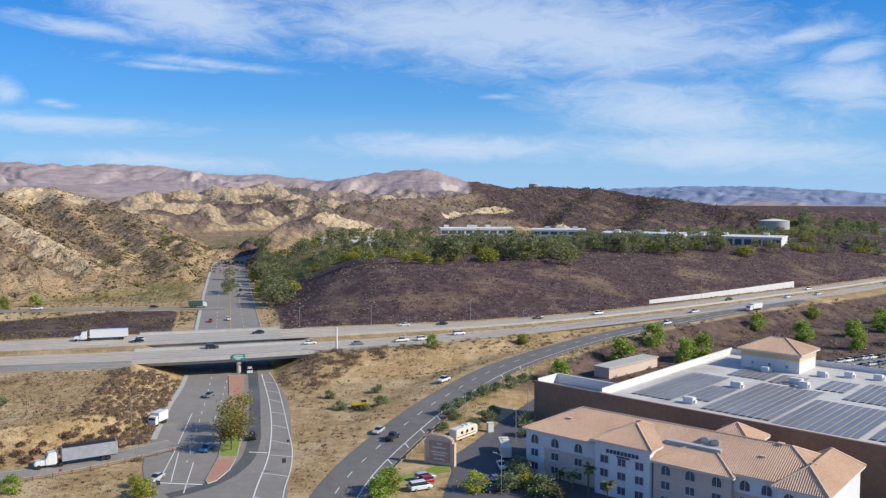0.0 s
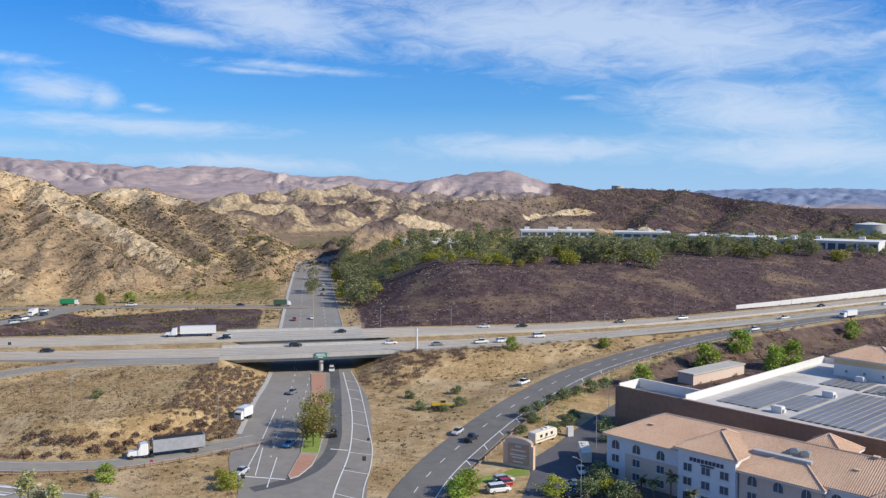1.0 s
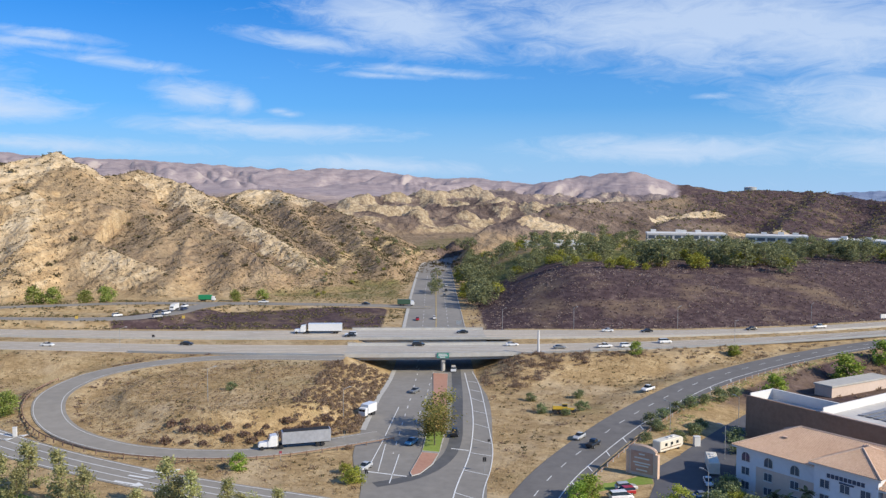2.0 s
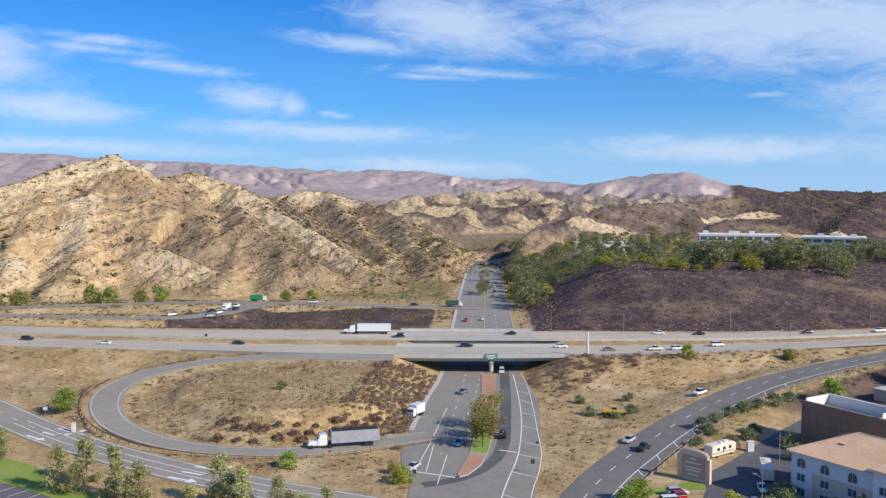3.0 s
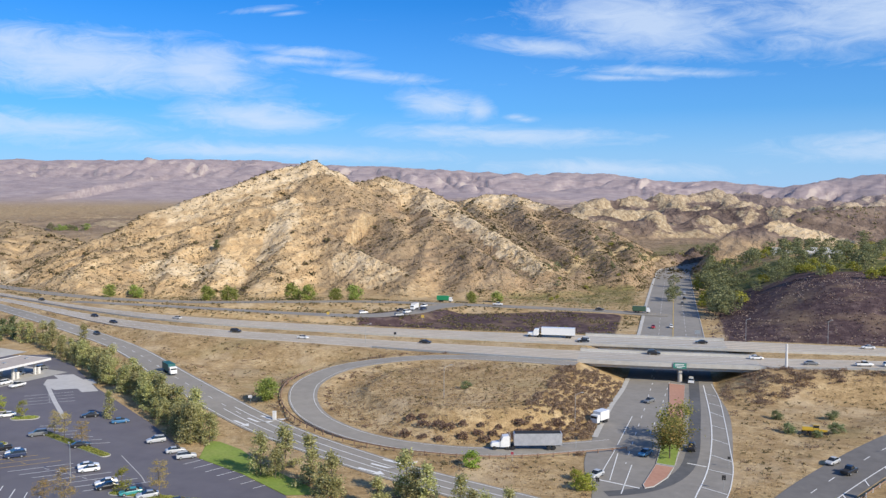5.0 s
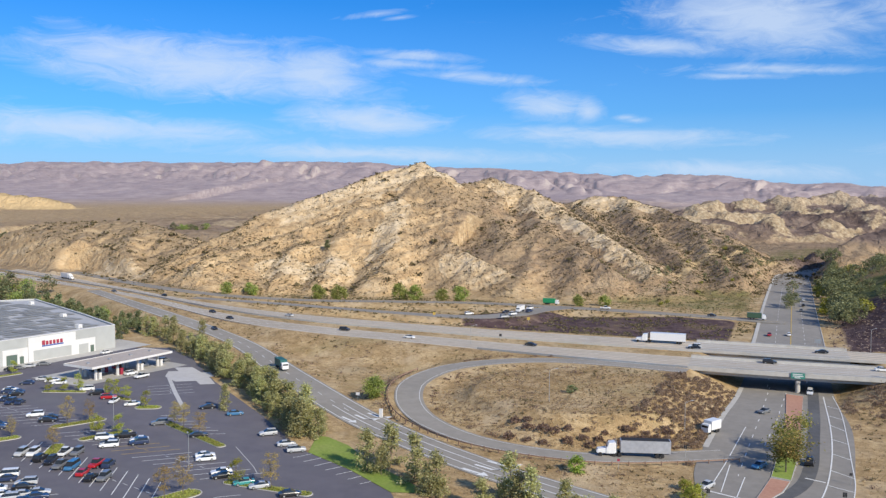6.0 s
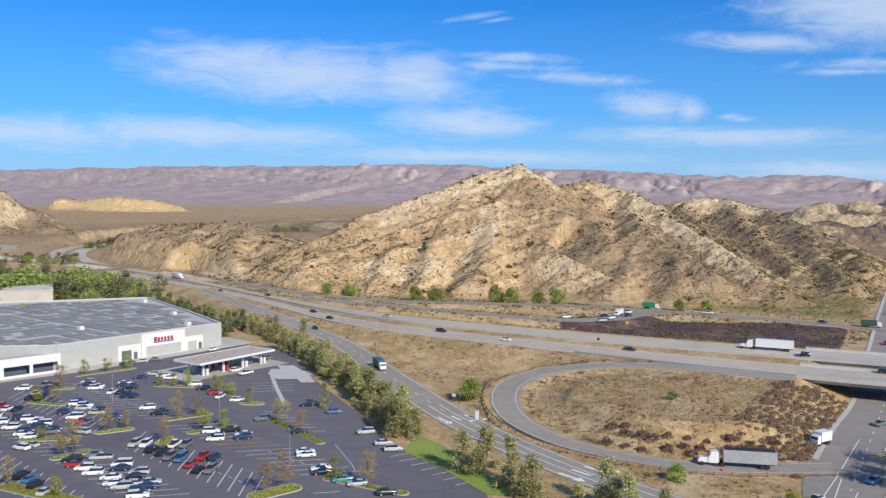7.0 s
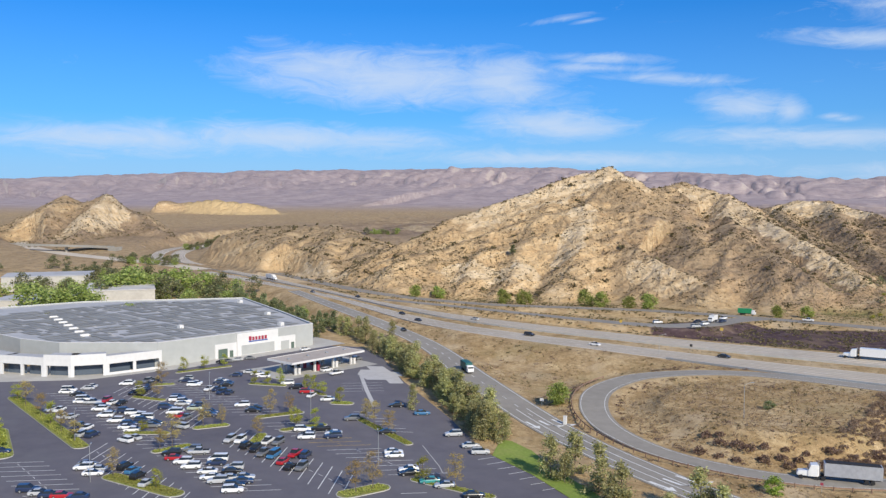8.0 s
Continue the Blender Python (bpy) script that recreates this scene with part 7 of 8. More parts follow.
LAMP_CLEAR = plain("head_lamp", (0.75, 0.76, 0.78), 0.15)


def loft(stations, section):
    """A closed body through stations along x; section gives the ring of (y, z) for one station."""
    s = Shape()
    rings = []
    for st in stations:
        ring = section(*st[1:])
        rings.append(len(s.v))
        s.v += [(st[0], y, z) for y, z in ring]
    n = len(ring)
    for a, b in zip(rings, rings[1:]):
        s.f += [(a + i, a + (i + 1) % n, b + (i + 1) % n, b + i) for i in range(n)]
    s.f.append(tuple(rings[0] + i for i in range(n))[::-1])
    s.f.append(tuple(rings[-1] + i for i in range(n)))
    return s


def hull(half, z0, z1):
    c = 0.12
    return [(-half, z0 + c), (-half + c, z0), (half - c, z0), (half, z0 + c), (half * 0.985, z1 - 0.14), (half * 0.90, z1), (-half * 0.90, z1), (-half * 0.985, z1 - 0.14)]


def cabin(half_low, half_high, z0, z1):
    return [(-half_low, z0), (half_low, z0), (half_high, z1), (-half_high, z1)]


BODIES = {  # length, width, hull stations (x, half, z0, z1), glass stations (x, low half, high half, z0, z1)
    "s": (4.7, "sedan car", [(-2.35, .72, .38, .82), (-2.2, .86, .24, .95), (-1.4, .90, .2, 1.0), (0.9, .90, .2, .95), (1.8, .87, .22, .84), (2.25, .78, .28, .70), (2.35, .62, .36, .58)],
          [(-1.75, .74, .70, .94, 1.0), (-1.05, .80, .60, .96, 1.40), (0.1, .80, .60, .96, 1.44), (1.15, .78, .72, .90, .95)]),
    "u": (4.7, "sport utility car", [(-2.35, .78, .42, 1.0), (-2.25, .90, .28, 1.15), (-1.2, .93, .25, 1.15), (0.9, .93, .25, 1.10), (1.7, .90, .27, 1.02), (2.25, .82, .32, .86), (2.35, .66, .42, .72)],
          [(-2.2, .80, .74, 1.12, 1.2), (-1.95, .84, .66, 1.12, 1.68), (0.2, .84, .66, 1.12, 1.74), (1.1, .82, .76, 1.05, 1.10)]),
    "v": (4.9, "passenger van", [(-2.45, .84, .42, 1.1), (-2.4, .95, .28, 1.2), (-1.2, .97, .25, 1.2), (1.2, .97, .25, 1.15), (2.0, .92, .27, 1.0), (2.4, .84, .34, .8), (2.45, .7, .42, .7)],
          [(-2.4, .84, .78, 1.18, 1.3), (-2.25, .88, .72, 1.18, 1.86), (0.8, .88, .72, 1.15, 1.9), (1.75, .84, .78, 1.05, 1.12)]),
    "p": (5.5, "pickup truck", [(-2.75, .86, .5, 1.05), (-2.65, .93, .42, 1.1), (-0.6, .95, .38, 1.1), (1.0, .95, .38, 1.12), (2.2, .92, .4, 1.05), (2.65, .86, .45, .92), (2.75, .72, .5, .8)],
          [(-0.85, .80, .74, 1.08, 1.14), (-0.65, .84, .68, 1.08, 1.78), (0.5, .84, .68, 1.08, 1.82), (1.25, .82, .76, 1.06, 1.12)]),
}
CARS = {}
GLASS_CAR = plain("tinted_car_glass", (0.025, 0.03, 0.035), 0.06)


def build_car(paint, kind, place):
    length, words, hs, gs = BODIES[kind]
    t = thing("car" if kind != "p" else "pickup_truck", "%s %s %s" % (PAINTS[paint][0], words, place), "car" if kind != "p" else "truck", group="cars")
    mat_ = PAINT_MATS[paint]
    body = part("body", loft(hs, hull), mat_, t, smooth=False)
    part("glasshouse", loft(gs, cabin), GLASS_CAR, t, "dark tinted glass")
    top = gs[1:3]
    z = [g[4] for g in top]
    roof = Shape().hexa([(top[0][0] - 0.05, -top[0][2] - .02, z[0]), (top[1][0] + 0.1, -top[1][2] - .02, z[1]), (top[1][0] + 0.1, top[1][2] + .02, z[1]), (top[0][0] - 0.05, top[0][2] + .02, z[0])],
                        [(top[0][0], -top[0][2] + .06, z[0] + .05), (top[1][0], -top[1][2] + .06, z[1] + .05), (top[1][0], top[1][2] - .06, z[1] + .05), (top[0][0], top[0][2] - .06, z[0] + .05)])
    part("roof", roof, mat_, t)
    half = hs[2][1]
    wheel = Shape().rod((0, -0.11, 0), (0, 0.11, 0), 0.33, n=12).mesh("wheel", DARK)
    rim = Shape().rod((0, -0.125, 0), (0, 0.125, 0), 0.2, n=10).mesh("rim", METAL)
    for x in (-length * 0.29, length * 0.30):
        for y in (-half + 0.06, half - 0.06):
            w = new("wheel", wheel)
            w.parent = t
            w.location = (x, y, 0.33)
            r = new("rim", rim)
            r.parent = w
    for y in (-0.62, 0.62):
        x1, x0 = hs[-2][0], hs[1][0]
        part("head_lamp", Shape().box(x1 - 0.12, x1 + 0.02, y - 0.14, y + 0.14, hs[-2][3] - 0.16, hs[-2][3] - 0.02), LAMP_CLEAR, t)
        part("tail_lamp", Shape().box(x0 - 0.03, x0 + 0.1, y - 0.14, y + 0.14, hs[1][3] - 0.24, hs[1][3] - 0.08), LAMP_RED, t)
    if kind == "p":
        part("bed", Shape().box(-2.6, -0.95, -0.78, 0.78, 1.101, 1.115), DARK, t)
    return t


def car(x, y, z, heading, code, place="parked in the lot"):
    key = (code, place)
    m = pose(x, y, z, 0, 0, heading)
    if key in CARS:
        return copy_thing(CARS[key], m)
    CARS[key] = t = build_car(code[0], code[1], place)
    t.matrix_basis = m
    return t


def park(text, place="parked in the lot", z=0.1):
    r = random.Random(len(text))
    for item in text.split("; "):
        x, y, h, code = item.split()
        car(float(x), float(y), z, float(h) + r.choice((0, 180)) + r.uniform(-3, 3), code, place)


def semi(x, y, z, heading, label, trailer="w", length=13.6, dump=False):
    t = thing("semi_truck", label, "truck", pose(x, y, z, 0, 0, heading))
    box_mat = PAINT_MATS[trailer]
    body = Shape().box(-length, -0.2, -1.28, 1.28, 1.15, 4.05)
    trl = part("trailer", body, box_mat if not dump else RIBBED, t)
    if dump:
        for i in range(14):
            part("rib", Shape().box(-length + 0.4 + i * (length - 0.8) / 13 - 0.06, -length + 0.4 + i * (length - 0.8) / 13 + 0.06, -1.34, -1.281, 1.2, 4.0), RIBBED, trl)
        part("load", Shape().box(-length + 0.3, -0.5, -1.1, 1.1, 4.051, 4.2), DARK, trl)
    part("chassis", Shape().box(-length + 0.3, 5.4, -0.5, 0.5, 0.75, 1.1), DARK, t)
    cab = loft([(0.9, 1.1, .9, 3.2), (1.1, 1.22, .7, 3.5), (2.6, 1.22, .7, 3.3), (3.1, 1.18, .7, 2.2), (3.4, 1.0, .7, 1.95), (5.2, .92, .7, 1.75), (5.5, .8, .8, 1.4)], hull)
    part("cab", cab, PAINT_MATS["w"], t)
    part("windscreen", Shape().hexa([(2.72, -1.0, 2.25), (3.12, -1.0, 2.2), (3.12, 1.0, 2.2), (2.72, 1.0, 2.25)], [(2.6, -0.95, 3.0), (2.72, -0.95, 2.98), (2.72, 0.95, 2.98), (2.6, 0.95, 3.0)]), GLASS_CAR, t)
    for s_ in (-1, 1):
        part("exhaust_stack", Shape().rod((0.75, s_ * 1.05, 1.0), (0.75, s_ * 1.05, 3.9), 0.08, n=6), METAL, t)
    wheel = Shape().rod((0, -0.2, 0), (0, 0.2, 0), 0.5, n=12).mesh("wheel", DARK)
    for wx in (4.6, 1.2, 0.0, -length + 3.2, -length + 2.0):
        for wy in (-1.0, 1.0):
            w = new("wheel", wheel)
            w.parent = t
            w.location = (wx, wy, 0.5)
    return t


RIBBED = surface("ribbed_aluminium", (0.42, 0.44, 0.48), (0.62, 0.64, 0.68), 1.0, 0.4, 0.5)


def box_truck(x, y, z, heading, label, colour, length=7.5, cab="w"):
    t = thing("truck", label, "truck", pose(x, y, z, 0, 0, heading))
    part("cargo_box", Shape().box(-length * 0.62, length * 0.2, -1.25, 1.25, 1.0, 3.4), colour, t)
    part("cab", loft([(length * 0.22, 1.1, .6, 2.5), (length * 0.25, 1.2, .5, 2.7), (length * 0.4, 1.2, .5, 2.6), (length * 0.46, 1.1, .5, 1.6)], hull), PAINT_MATS[cab], t)
    part("windscreen", Shape().box(length * 0.44, length * 0.455, -0.95, 0.95, 1.6, 2.3), GLASS_CAR, t)
    part("chassis", Shape().box(-length * 0.6, length * 0.4, -0.5, 0.5, 0.6, 0.99), DARK, t)
    wheel = Shape().rod((0, -0.17, 0), (0, 0.17, 0), 0.48, n=12).mesh("wheel", DARK)
    for wx in (-length * 0.42, -length * 0.25, length * 0.3):
        for wy in (-1.0, 1.0):
            w = new("wheel", wheel)
            w.parent = t
            w.location = (wx, wy, 0.48)
    return t


# ---- the parking lot ----
lot = tagged(part("parking_lot", Shape().poly((-272, 203, 0.07), (-300, 212, 0.07), (-330, 190, 0.07), (-330, 60, 0.07), (-470, 60, 0.07), (-470, 10, 0.07), (-60, 10, 0.07), (-70, 90, 0.07), (-98, 122, 0.07), (-113.8, 134.6, 0.07), (-131.4, 140.5, 0.07), (-148.2, 144, 0.07), (-160, 149, 0.07), (-182, 160, 0.07), (-232, 182, 0.07)), LOT_ASPHALT), "dark asphalt parking lot with painted stalls", "parking lot", kind="structure")
tagged(part("pavement", Shape().poly((-303.5, 134, 0.09), (-312, 212, 0.09), (-345, 212, 0.09), (-345, 70, 0.09), (-322, 74, 0.09), (-306, 98, 0.09)), CONCRETE), "pale concrete walk along the store front", "pavement", kind="structure")
tagged(part("pavement", Shape().poly((-252, 176.5, 0.1), (-258.5, 182.5, 0.1), (-256, 185, 0.1), (-262.5, 188, 0.1), (-258, 192.5, 0.1), (-247.5, 188.5, 0.1), (-245.5, 190.5, 0.1), (-238.5, 187, 0.1), (-239.5, 185.5, 0.1), (-228.5, 179.5, 0.1), (-231.7, 175.8, 0.1), (-237.5, 178.5, 0.1), (-242, 173.5, 0.1)), PATCH), "pale patched paving at the fuel lanes", "pavement", kind="structure")
tagged(part("pavement", Shape().poly((-260, 150, 0.1), (-286, 147, 0.1), (-290, 193, 0.1), (-263, 194, 0.1)), PAD), "concrete apron under the fuel canopy", "pavement", kind="structure")
painted("drain_strip", [(-249, 176, 0), (-229, 164, 0), (-208, 152, 0)], 1.3, lot, PATCH, lift=0.085)
painted("drain_strip", [(-166, 136.5, 0), (-150, 128.5, 0), (-146, 126, 0)], 0.18, lot, PATCH, lift=0.085)


def bed_island(ax, ay, bx, by, half, trees=(), label="kerbed planting island with low green shrubs"):
    a, b = Vector((ax, ay)), Vector((bx, by))
    d = (b - a).normalized()
    n = Vector((-d.y, d.x))
    out = []
    for k in range(7):
        th = math.pi * (k / 6)
        out.append(b + (d * math.sin(th) - n * math.cos(th)) * half)
    for k in range(7):
        th = math.pi * (k / 6)
        out.append(a + (-d * math.sin(th) + n * math.cos(th)) * half)
    t = island("planting_island", [tuple(p) for p in out], label, PLANTING, 0.17, 0.2, "planting island")
    t.location.z = 0.07
    t["group"] = "islands in the parking lot"
    r = random.Random(int(abs(ax * 7 + by)))
    L_ = (b - a).length
    c = np.array([[*(a + d * r.uniform(-half * 0.5, L_ + half * 0.5) + n * r.uniform(-half * 0.75, half * 0.75)), 0.24 + r.uniform(0, 0.3)] for _ in range(int(160 + L_ * half * 42))])
    rr = np.random.RandomState(int(abs(ax)))
    v, f = cards(c, rr.uniform(0.09, 0.22, len(c)), rr, 0.8)
    sh = new("shrubs", card_mesh("shrubs", v, f, LEAF_BED))
    sh.parent = t
    sh["kind"] = "stuff"
    sh.location.z = -0.07
    for k, kind in trees:
        p = a.lerp(b, k)
        plant(kind, p.x, p.y, 0.2, r.uniform(0.8, 1.15), r)


bed_island(-219, 119, -216.5, 130.5, 1.6, ((0.25, "autumn"), (0.75, "autumn")))
bed_island(-219.5, 145.5, -216.5, 148, 2.0, ((0.3, "young"),))
bed_island(-201, 140, -169.5, 134.6, 1.3, ((0.22, "autumn"), (0.38, "autumn"), (0.66, "autumn")))
bed_island(-146, 118, -127, 123, 1.3, ((0.1, "young"), (0.55, "autumn")))
bed_island(-148, 101, -147, 108.5, 2.6, ((0.25, "autumn"), (0.8, "autumn")))
bed_island(-202, 117, -200, 128, 1.5, ((0.3, "young"), (0.8, "young")))
bed_island(-196, 104.5, -202, 110, 1.6, ((0.5, "autumn"),))
bed_island(-292, 71.5, -222, 69.5, 2.1, ((0.05, "young"), (0.2, "autumn"), (0.45, "autumn"), (0.6, "young"), (0.75, "autumn"), (0.92, "autumn")), "long kerbed planting strip with shrubs and small trees")
bed_island(-192.5, 67, -172.5, 73, 2.3, ((0.02, "autumn"), (0.72, "young")))
bed_island(-227, 83.5, -220, 91, 1.4, ((0.4, "young"),))
bed_island(-205, 82.5, -205, 90.5, 1.5, ((0.5, "autumn"), (0.1, "autumn")))
bed_island(-219.5, 100, -217.5, 107, 1.6, ((0.2, "autumn"), (0.9, "autumn")))
bed_island(-226, 52, -252, 57, 2.8, ((0.3, "young"), (0.8, "young")))
bed_island(-262, 139, -252, 146, 1.1, ((0.1, "young"), (0.5, "young"), (0.9, "young")))
bed_island(-242, 148, -231, 148.5, 1.0, ((0.1, "young"), (0.5, "young"), (0.95, "young")))
bed_island(-268, 101, -258, 106, 1.2, ((0.2, "young"), (0.8, "autumn")))
bed_island(-282, 112, -279, 118, 1.2, ((0.5, "autumn"),))
bed_island(-297, 128, -296, 148, 1.0, ((0.1, "young"), (0.5, "young"), (0.9, "young")))
LOT_LAWN = [(-148.2, 144.1), (-157.0, 155.8), (-150.8, 157.7), (-131.2, 147.6), (-114.7, 142.1), (-107.6, 138.7), (-113.8, 134.7), (-131.4, 140.6)]
tagged(part("lawn", Shape().poly(*[(x, y, 0.1) for x, y in reversed(LOT_LAWN)]), GRASS), "bright green lawn between the lot and the trees", "lawn", kind="structure")


def stalls(x, y, heading, row, n, length=13.2, gap=4.3, material=None):
    """Slanting stall lines, side by side along a row, with short ticks between head to head stalls."""
    d = Vector((math.cos(radians(heading)), math.sin(radians(heading))))
    r = Vector((math.cos(radians(row)), math.sin(radians(row))))
    o = Vector((x, y))
    for i in range(n):
        a = o + r * gap * i
        b = a + d * length
        painted("stall_line", [(*a, 0), (*b, 0)], 0.19, lot, material, lift=0.088)
    for i in range(n - 1 if length > 12 else 0):
        a = o + d * length / 2 + r * gap * (i + 0.3)
        painted("stall_line", [(*a, 0), (*(a + r * gap * 0.4), 0)], 0.14, lot, material, lift=0.09)



stalls(-191.6, 115.5, 55.6, 0, 3, 13.8, material=YELLOW_LINE)
stalls(-178.6, 115.5, 55.6, 0, 7, 13.8)
stalls(-213, 115.5, 55.6, 0, 5, 13.8)
stalls(-212, 109.2, -44.8, 0, 14, 15.8, 4.15)
stalls(-290, 115.5, 55.6, 0, 16, 13.8)
stalls(-290, 109.2, -44.8, 0, 15, 15.8, 4.15)
stalls(-292, 81, 55.6, 0, 30, 13.0)
stalls(-221, 76, -44.8, 0, 13, 14.0, 4.15)
stalls(-222, 48, 55.6, 0, 18, 13.0)
stalls(-207, 143.5, 40, -10, 7, 5.5)
stalls(-141, 110, 55, -36, 5, 5.5)
stalls(-232, 156, 55, 146, 4, 14)
stalls(-148, 139, 75, -10, 7, 5.0)
park("-222.4 96.5 20 gu; -218.8 79.7 20 wu; -304.9 155.8 55 gs; -304.5 152.0 55 ds; -304.5 161.4 55 ds; -304.3 149.1 55 ks; -290.3 87.7 55 wv; -289.3 93.3 55 gs; -287.9 105.6 55 wu; -282.2 87.6 55 ks; -280.0 123.2 55 ns; -279.1 147.5 55 gs; -277.3 141.0 55 ns; -274.2 147.9 55 ws; -271.5 122.5 55 wu; -271.0 85.3 55 ws; -269.4 131.2 55 ns; -269.1 147.7 55 ws; -267.3 87.6 55 gp; -266.5 132.2 55 ns; -257.2 86.2 55 wu; -254.2 108.9 55 wu; -253.1 148.0 55 wu; -250.8 86.5 55 ds")
park("-250.1 109.6 55 wu; -249.8 91.2 55 nu; -246.6 102.3 55 nu; -246.0 92.1 55 wu; -245.2 146.7 55 ku; -241.6 92.1 55 wu; -241.1 103.2 55 ws; -240.5 85.0 55 wu; -239.8 108.4 55 es; -237.3 146.0 55 ru; -235.5 90.8 55 nu; -234.3 121.2 55 wu; -233.8 86.4 55 nu; -233.8 101.2 55 rs; -229.4 108.1 55 nu; -229.0 52.6 55 ns; -228.6 90.9 55 ds; -227.7 84.9 55 ws; -226.1 120.5 55 ks; -223.9 145.3 55 ws; -203.2 156.7 55 ks; -202.1 63.9 55 wu; -199.8 84.1 55 ku; -199.5 89.5 55 du")
park("-198.9 137.4 55 du; -198.8 65.7 55 gs; -197.8 120.3 55 wu; -196.3 89.6 55 gp; -195.6 83.1 55 rs; -195.1 124.4 55 kp; -194.2 49.7 55 nu; -193.0 118.7 55 ns; -191.3 83.4 55 wu; -190.7 156.7 55 bs; -190.3 51.0 55 gs; -189.2 124.6 55 ws; -187.6 52.3 55 ns; -186.6 83.2 55 wu; -185.5 89.0 55 ns; -185.5 54.0 55 rs; -182.6 56.3 55 ns; -180.7 84.5 55 ws; -180.6 136.4 55 ks; -177.1 88.9 55 ks; -176.5 83.2 55 ws; -173.2 85.9 55 gs; -172.9 83.3 55 gu; -171.5 89.1 55 gs")
park("-167.5 148.4 55 gu; -167.5 84.6 55 ku; -162.7 124.8 55 ws; -156.6 144.7 55 gs; -150.9 142.7 55 gu; -149.6 119.1 55 ks; -142.3 119.1 55 ts; -137.9 119.7 55 gs; -129.1 120.2 55 ks; -308.0 188.8 95 ws; -279.1 166.9 95 ku; -277.4 174.7 95 ru; -275.2 192.5 95 du; -273.0 181.7 95 wu; -263.7 170.9 95 wu; -256.5 170.3 95 wp; -285.4 114.4 126 nu; -281.1 111.3 126 nu; -275.2 107.6 126 ns; -270.6 104.2 126 ku; -267.2 91.6 126 ru; -266.6 75.2 126 gs; -263.2 92.3 126 ws; -260.0 125.4 126 ns")
park("-255.7 75.5 126 gs; -255.0 124.6 126 nu; -240.1 74.4 126 nu; -232.0 73.3 126 gu; -231.8 144.3 126 ws; -231.2 101.8 126 ds; -199.3 102.4 126 wu; -196.6 71.5 126 ku; -193.8 101.3 126 ku; -193.7 107.4 126 wp; -192.6 71.8 126 bs; -189.8 101.6 126 ku; -187.7 71.1 126 ku; -185.1 101.4 126 dp; -182.0 102.4 126 bv; -181.9 70.8 126 gs; -179.3 106.8 126 rp; -176.2 101.7 126 rs; -171.6 100.9 126 ks")
park("-169.3 102.6 126 du; -238.8 101.6 55 wv; -229.7 75.0 126 nu; -237.8 92.4 55 wv; -179.4 90.5 55 gu; -165.2 83.0 55 wu; -273.3 86.9 55 wv; -187.8 90.6 55 wv; -260.9 94.0 126 ks; -191.4 109.1 126 du; -264.2 130.6 55 ks; -271.7 132.8 55 ws; -231.7 109.7 55 nu; -287.7 112.7 126 du; -230.9 92.5 55 ks; -242.1 110.0 55 nu; -196.5 64.1 55 ws; -288.0 86.1 55 ws; -186.9 123.0 55 nu; -237.8 76.1 126 ws; -256.5 110.5 55 nu; -264.3 76.9 126 ws; -247.8 108.0 55 gs; -201.6 100.7 126 gu; -151.9 120.7 55 ws; -190.7 117.1 55 wu; -290.2 107.2 55 gs; -282.3 124.8 55 gu; -273.8 124.1 55 ws; -228.4 122.1 55 ks; -219.8 82.4 20 gs; -177.0 108.5 126 nu; -248.5 84.9 55 wu; -231.5 84.8 55 ws; -277.5 105.9 126 ws; -259.5 87.8 55 du; -253.4 77.2 126 gs; -169.2 87.5 55 ns; -262.3 123.7 126 ws; -272.9 102.5 126 ks; -291.6 94.9 55 gs; -165.0 126.4 55 ws; -252.7 126.3 126 ns; -204.4 65.5 55 ds")


# ---- traffic ----
def on_free(k, x):
    """Place and heading on the freeway, at the fraction k across and at x."""
    line = across(k)
    i = int(np.argmin(np.abs(line[:, 0] - x)))
    d = line[min(i + 1, len(line) - 1)] - line[max(i - 1, 0)]
    return float(line[i][0]), float(line[i][1]), float(line[i][2]) + 0.14, math.degrees(math.atan2(d[1], d[0]))


def drive(text, place="on the freeway"):
    for item in text.split("; "):
        k, x, code = item.split()
        px, py, pz, h = on_free(float(k), float(x))
        car(px, py, pz, h + (180 if float(k) > 0.55 else 0), code, place)


drive("0.25 -341 ks; 0.08 -312 ks; 0.27 -250 ku; 0.18 -210 ws; 0.33 -162 ks; 0.7 -117 ks; 0.74 -111 wu; 0.33 -80 ku; 0.84 -71 ks; 0.3 -46 ws; 0.13 -17 wp; 0.15 -30 ds; 0.25 10 wv; 0.92 -13 ws; 0.88 3 ks; 0.8 69 wp; 0.25 181 ws; 0.17 206 ws; 0.75 211 wu; 0.88 40 ks; 0.72 150 ks; 0.08 116 wp; 0.12 -8 wu; 0.78 -300 gs; 0.9 -420 ks; 0.17 -460 ds; 0.8 300 ws; 0.25 270 ws")
x, y, z, h = on_free(0.86, -135)
semi(x, y, z, h + 180, "white semi truck with a long white box trailer on the freeway")
x, y, z, h = on_free(0.80, -560)
semi(x, y, z, h, "distant white semi truck on the freeway")
semi(-86.0, 187.0, 0.42, -149, "white semi truck with a ribbed silver open trailer", "g", 12.0, True)
box_truck(-75.9, 221.5, 0.12, -105, "small white box truck waiting on the arterial road", PAINT_MATS["w"], 5.2)
box_truck(-222, 203.5, 2.2, -26, "dark green waste truck with white cab on the ramp", plain("dark_green_steel", (0.02, 0.12, 0.11), 0.5), 8.5)
box_truck(-238, 424.5, 2.2, 15, "green waste truck on the frontage road", plain("bright_green_steel", (0.02, 0.25, 0.10), 0.5), 8.5)
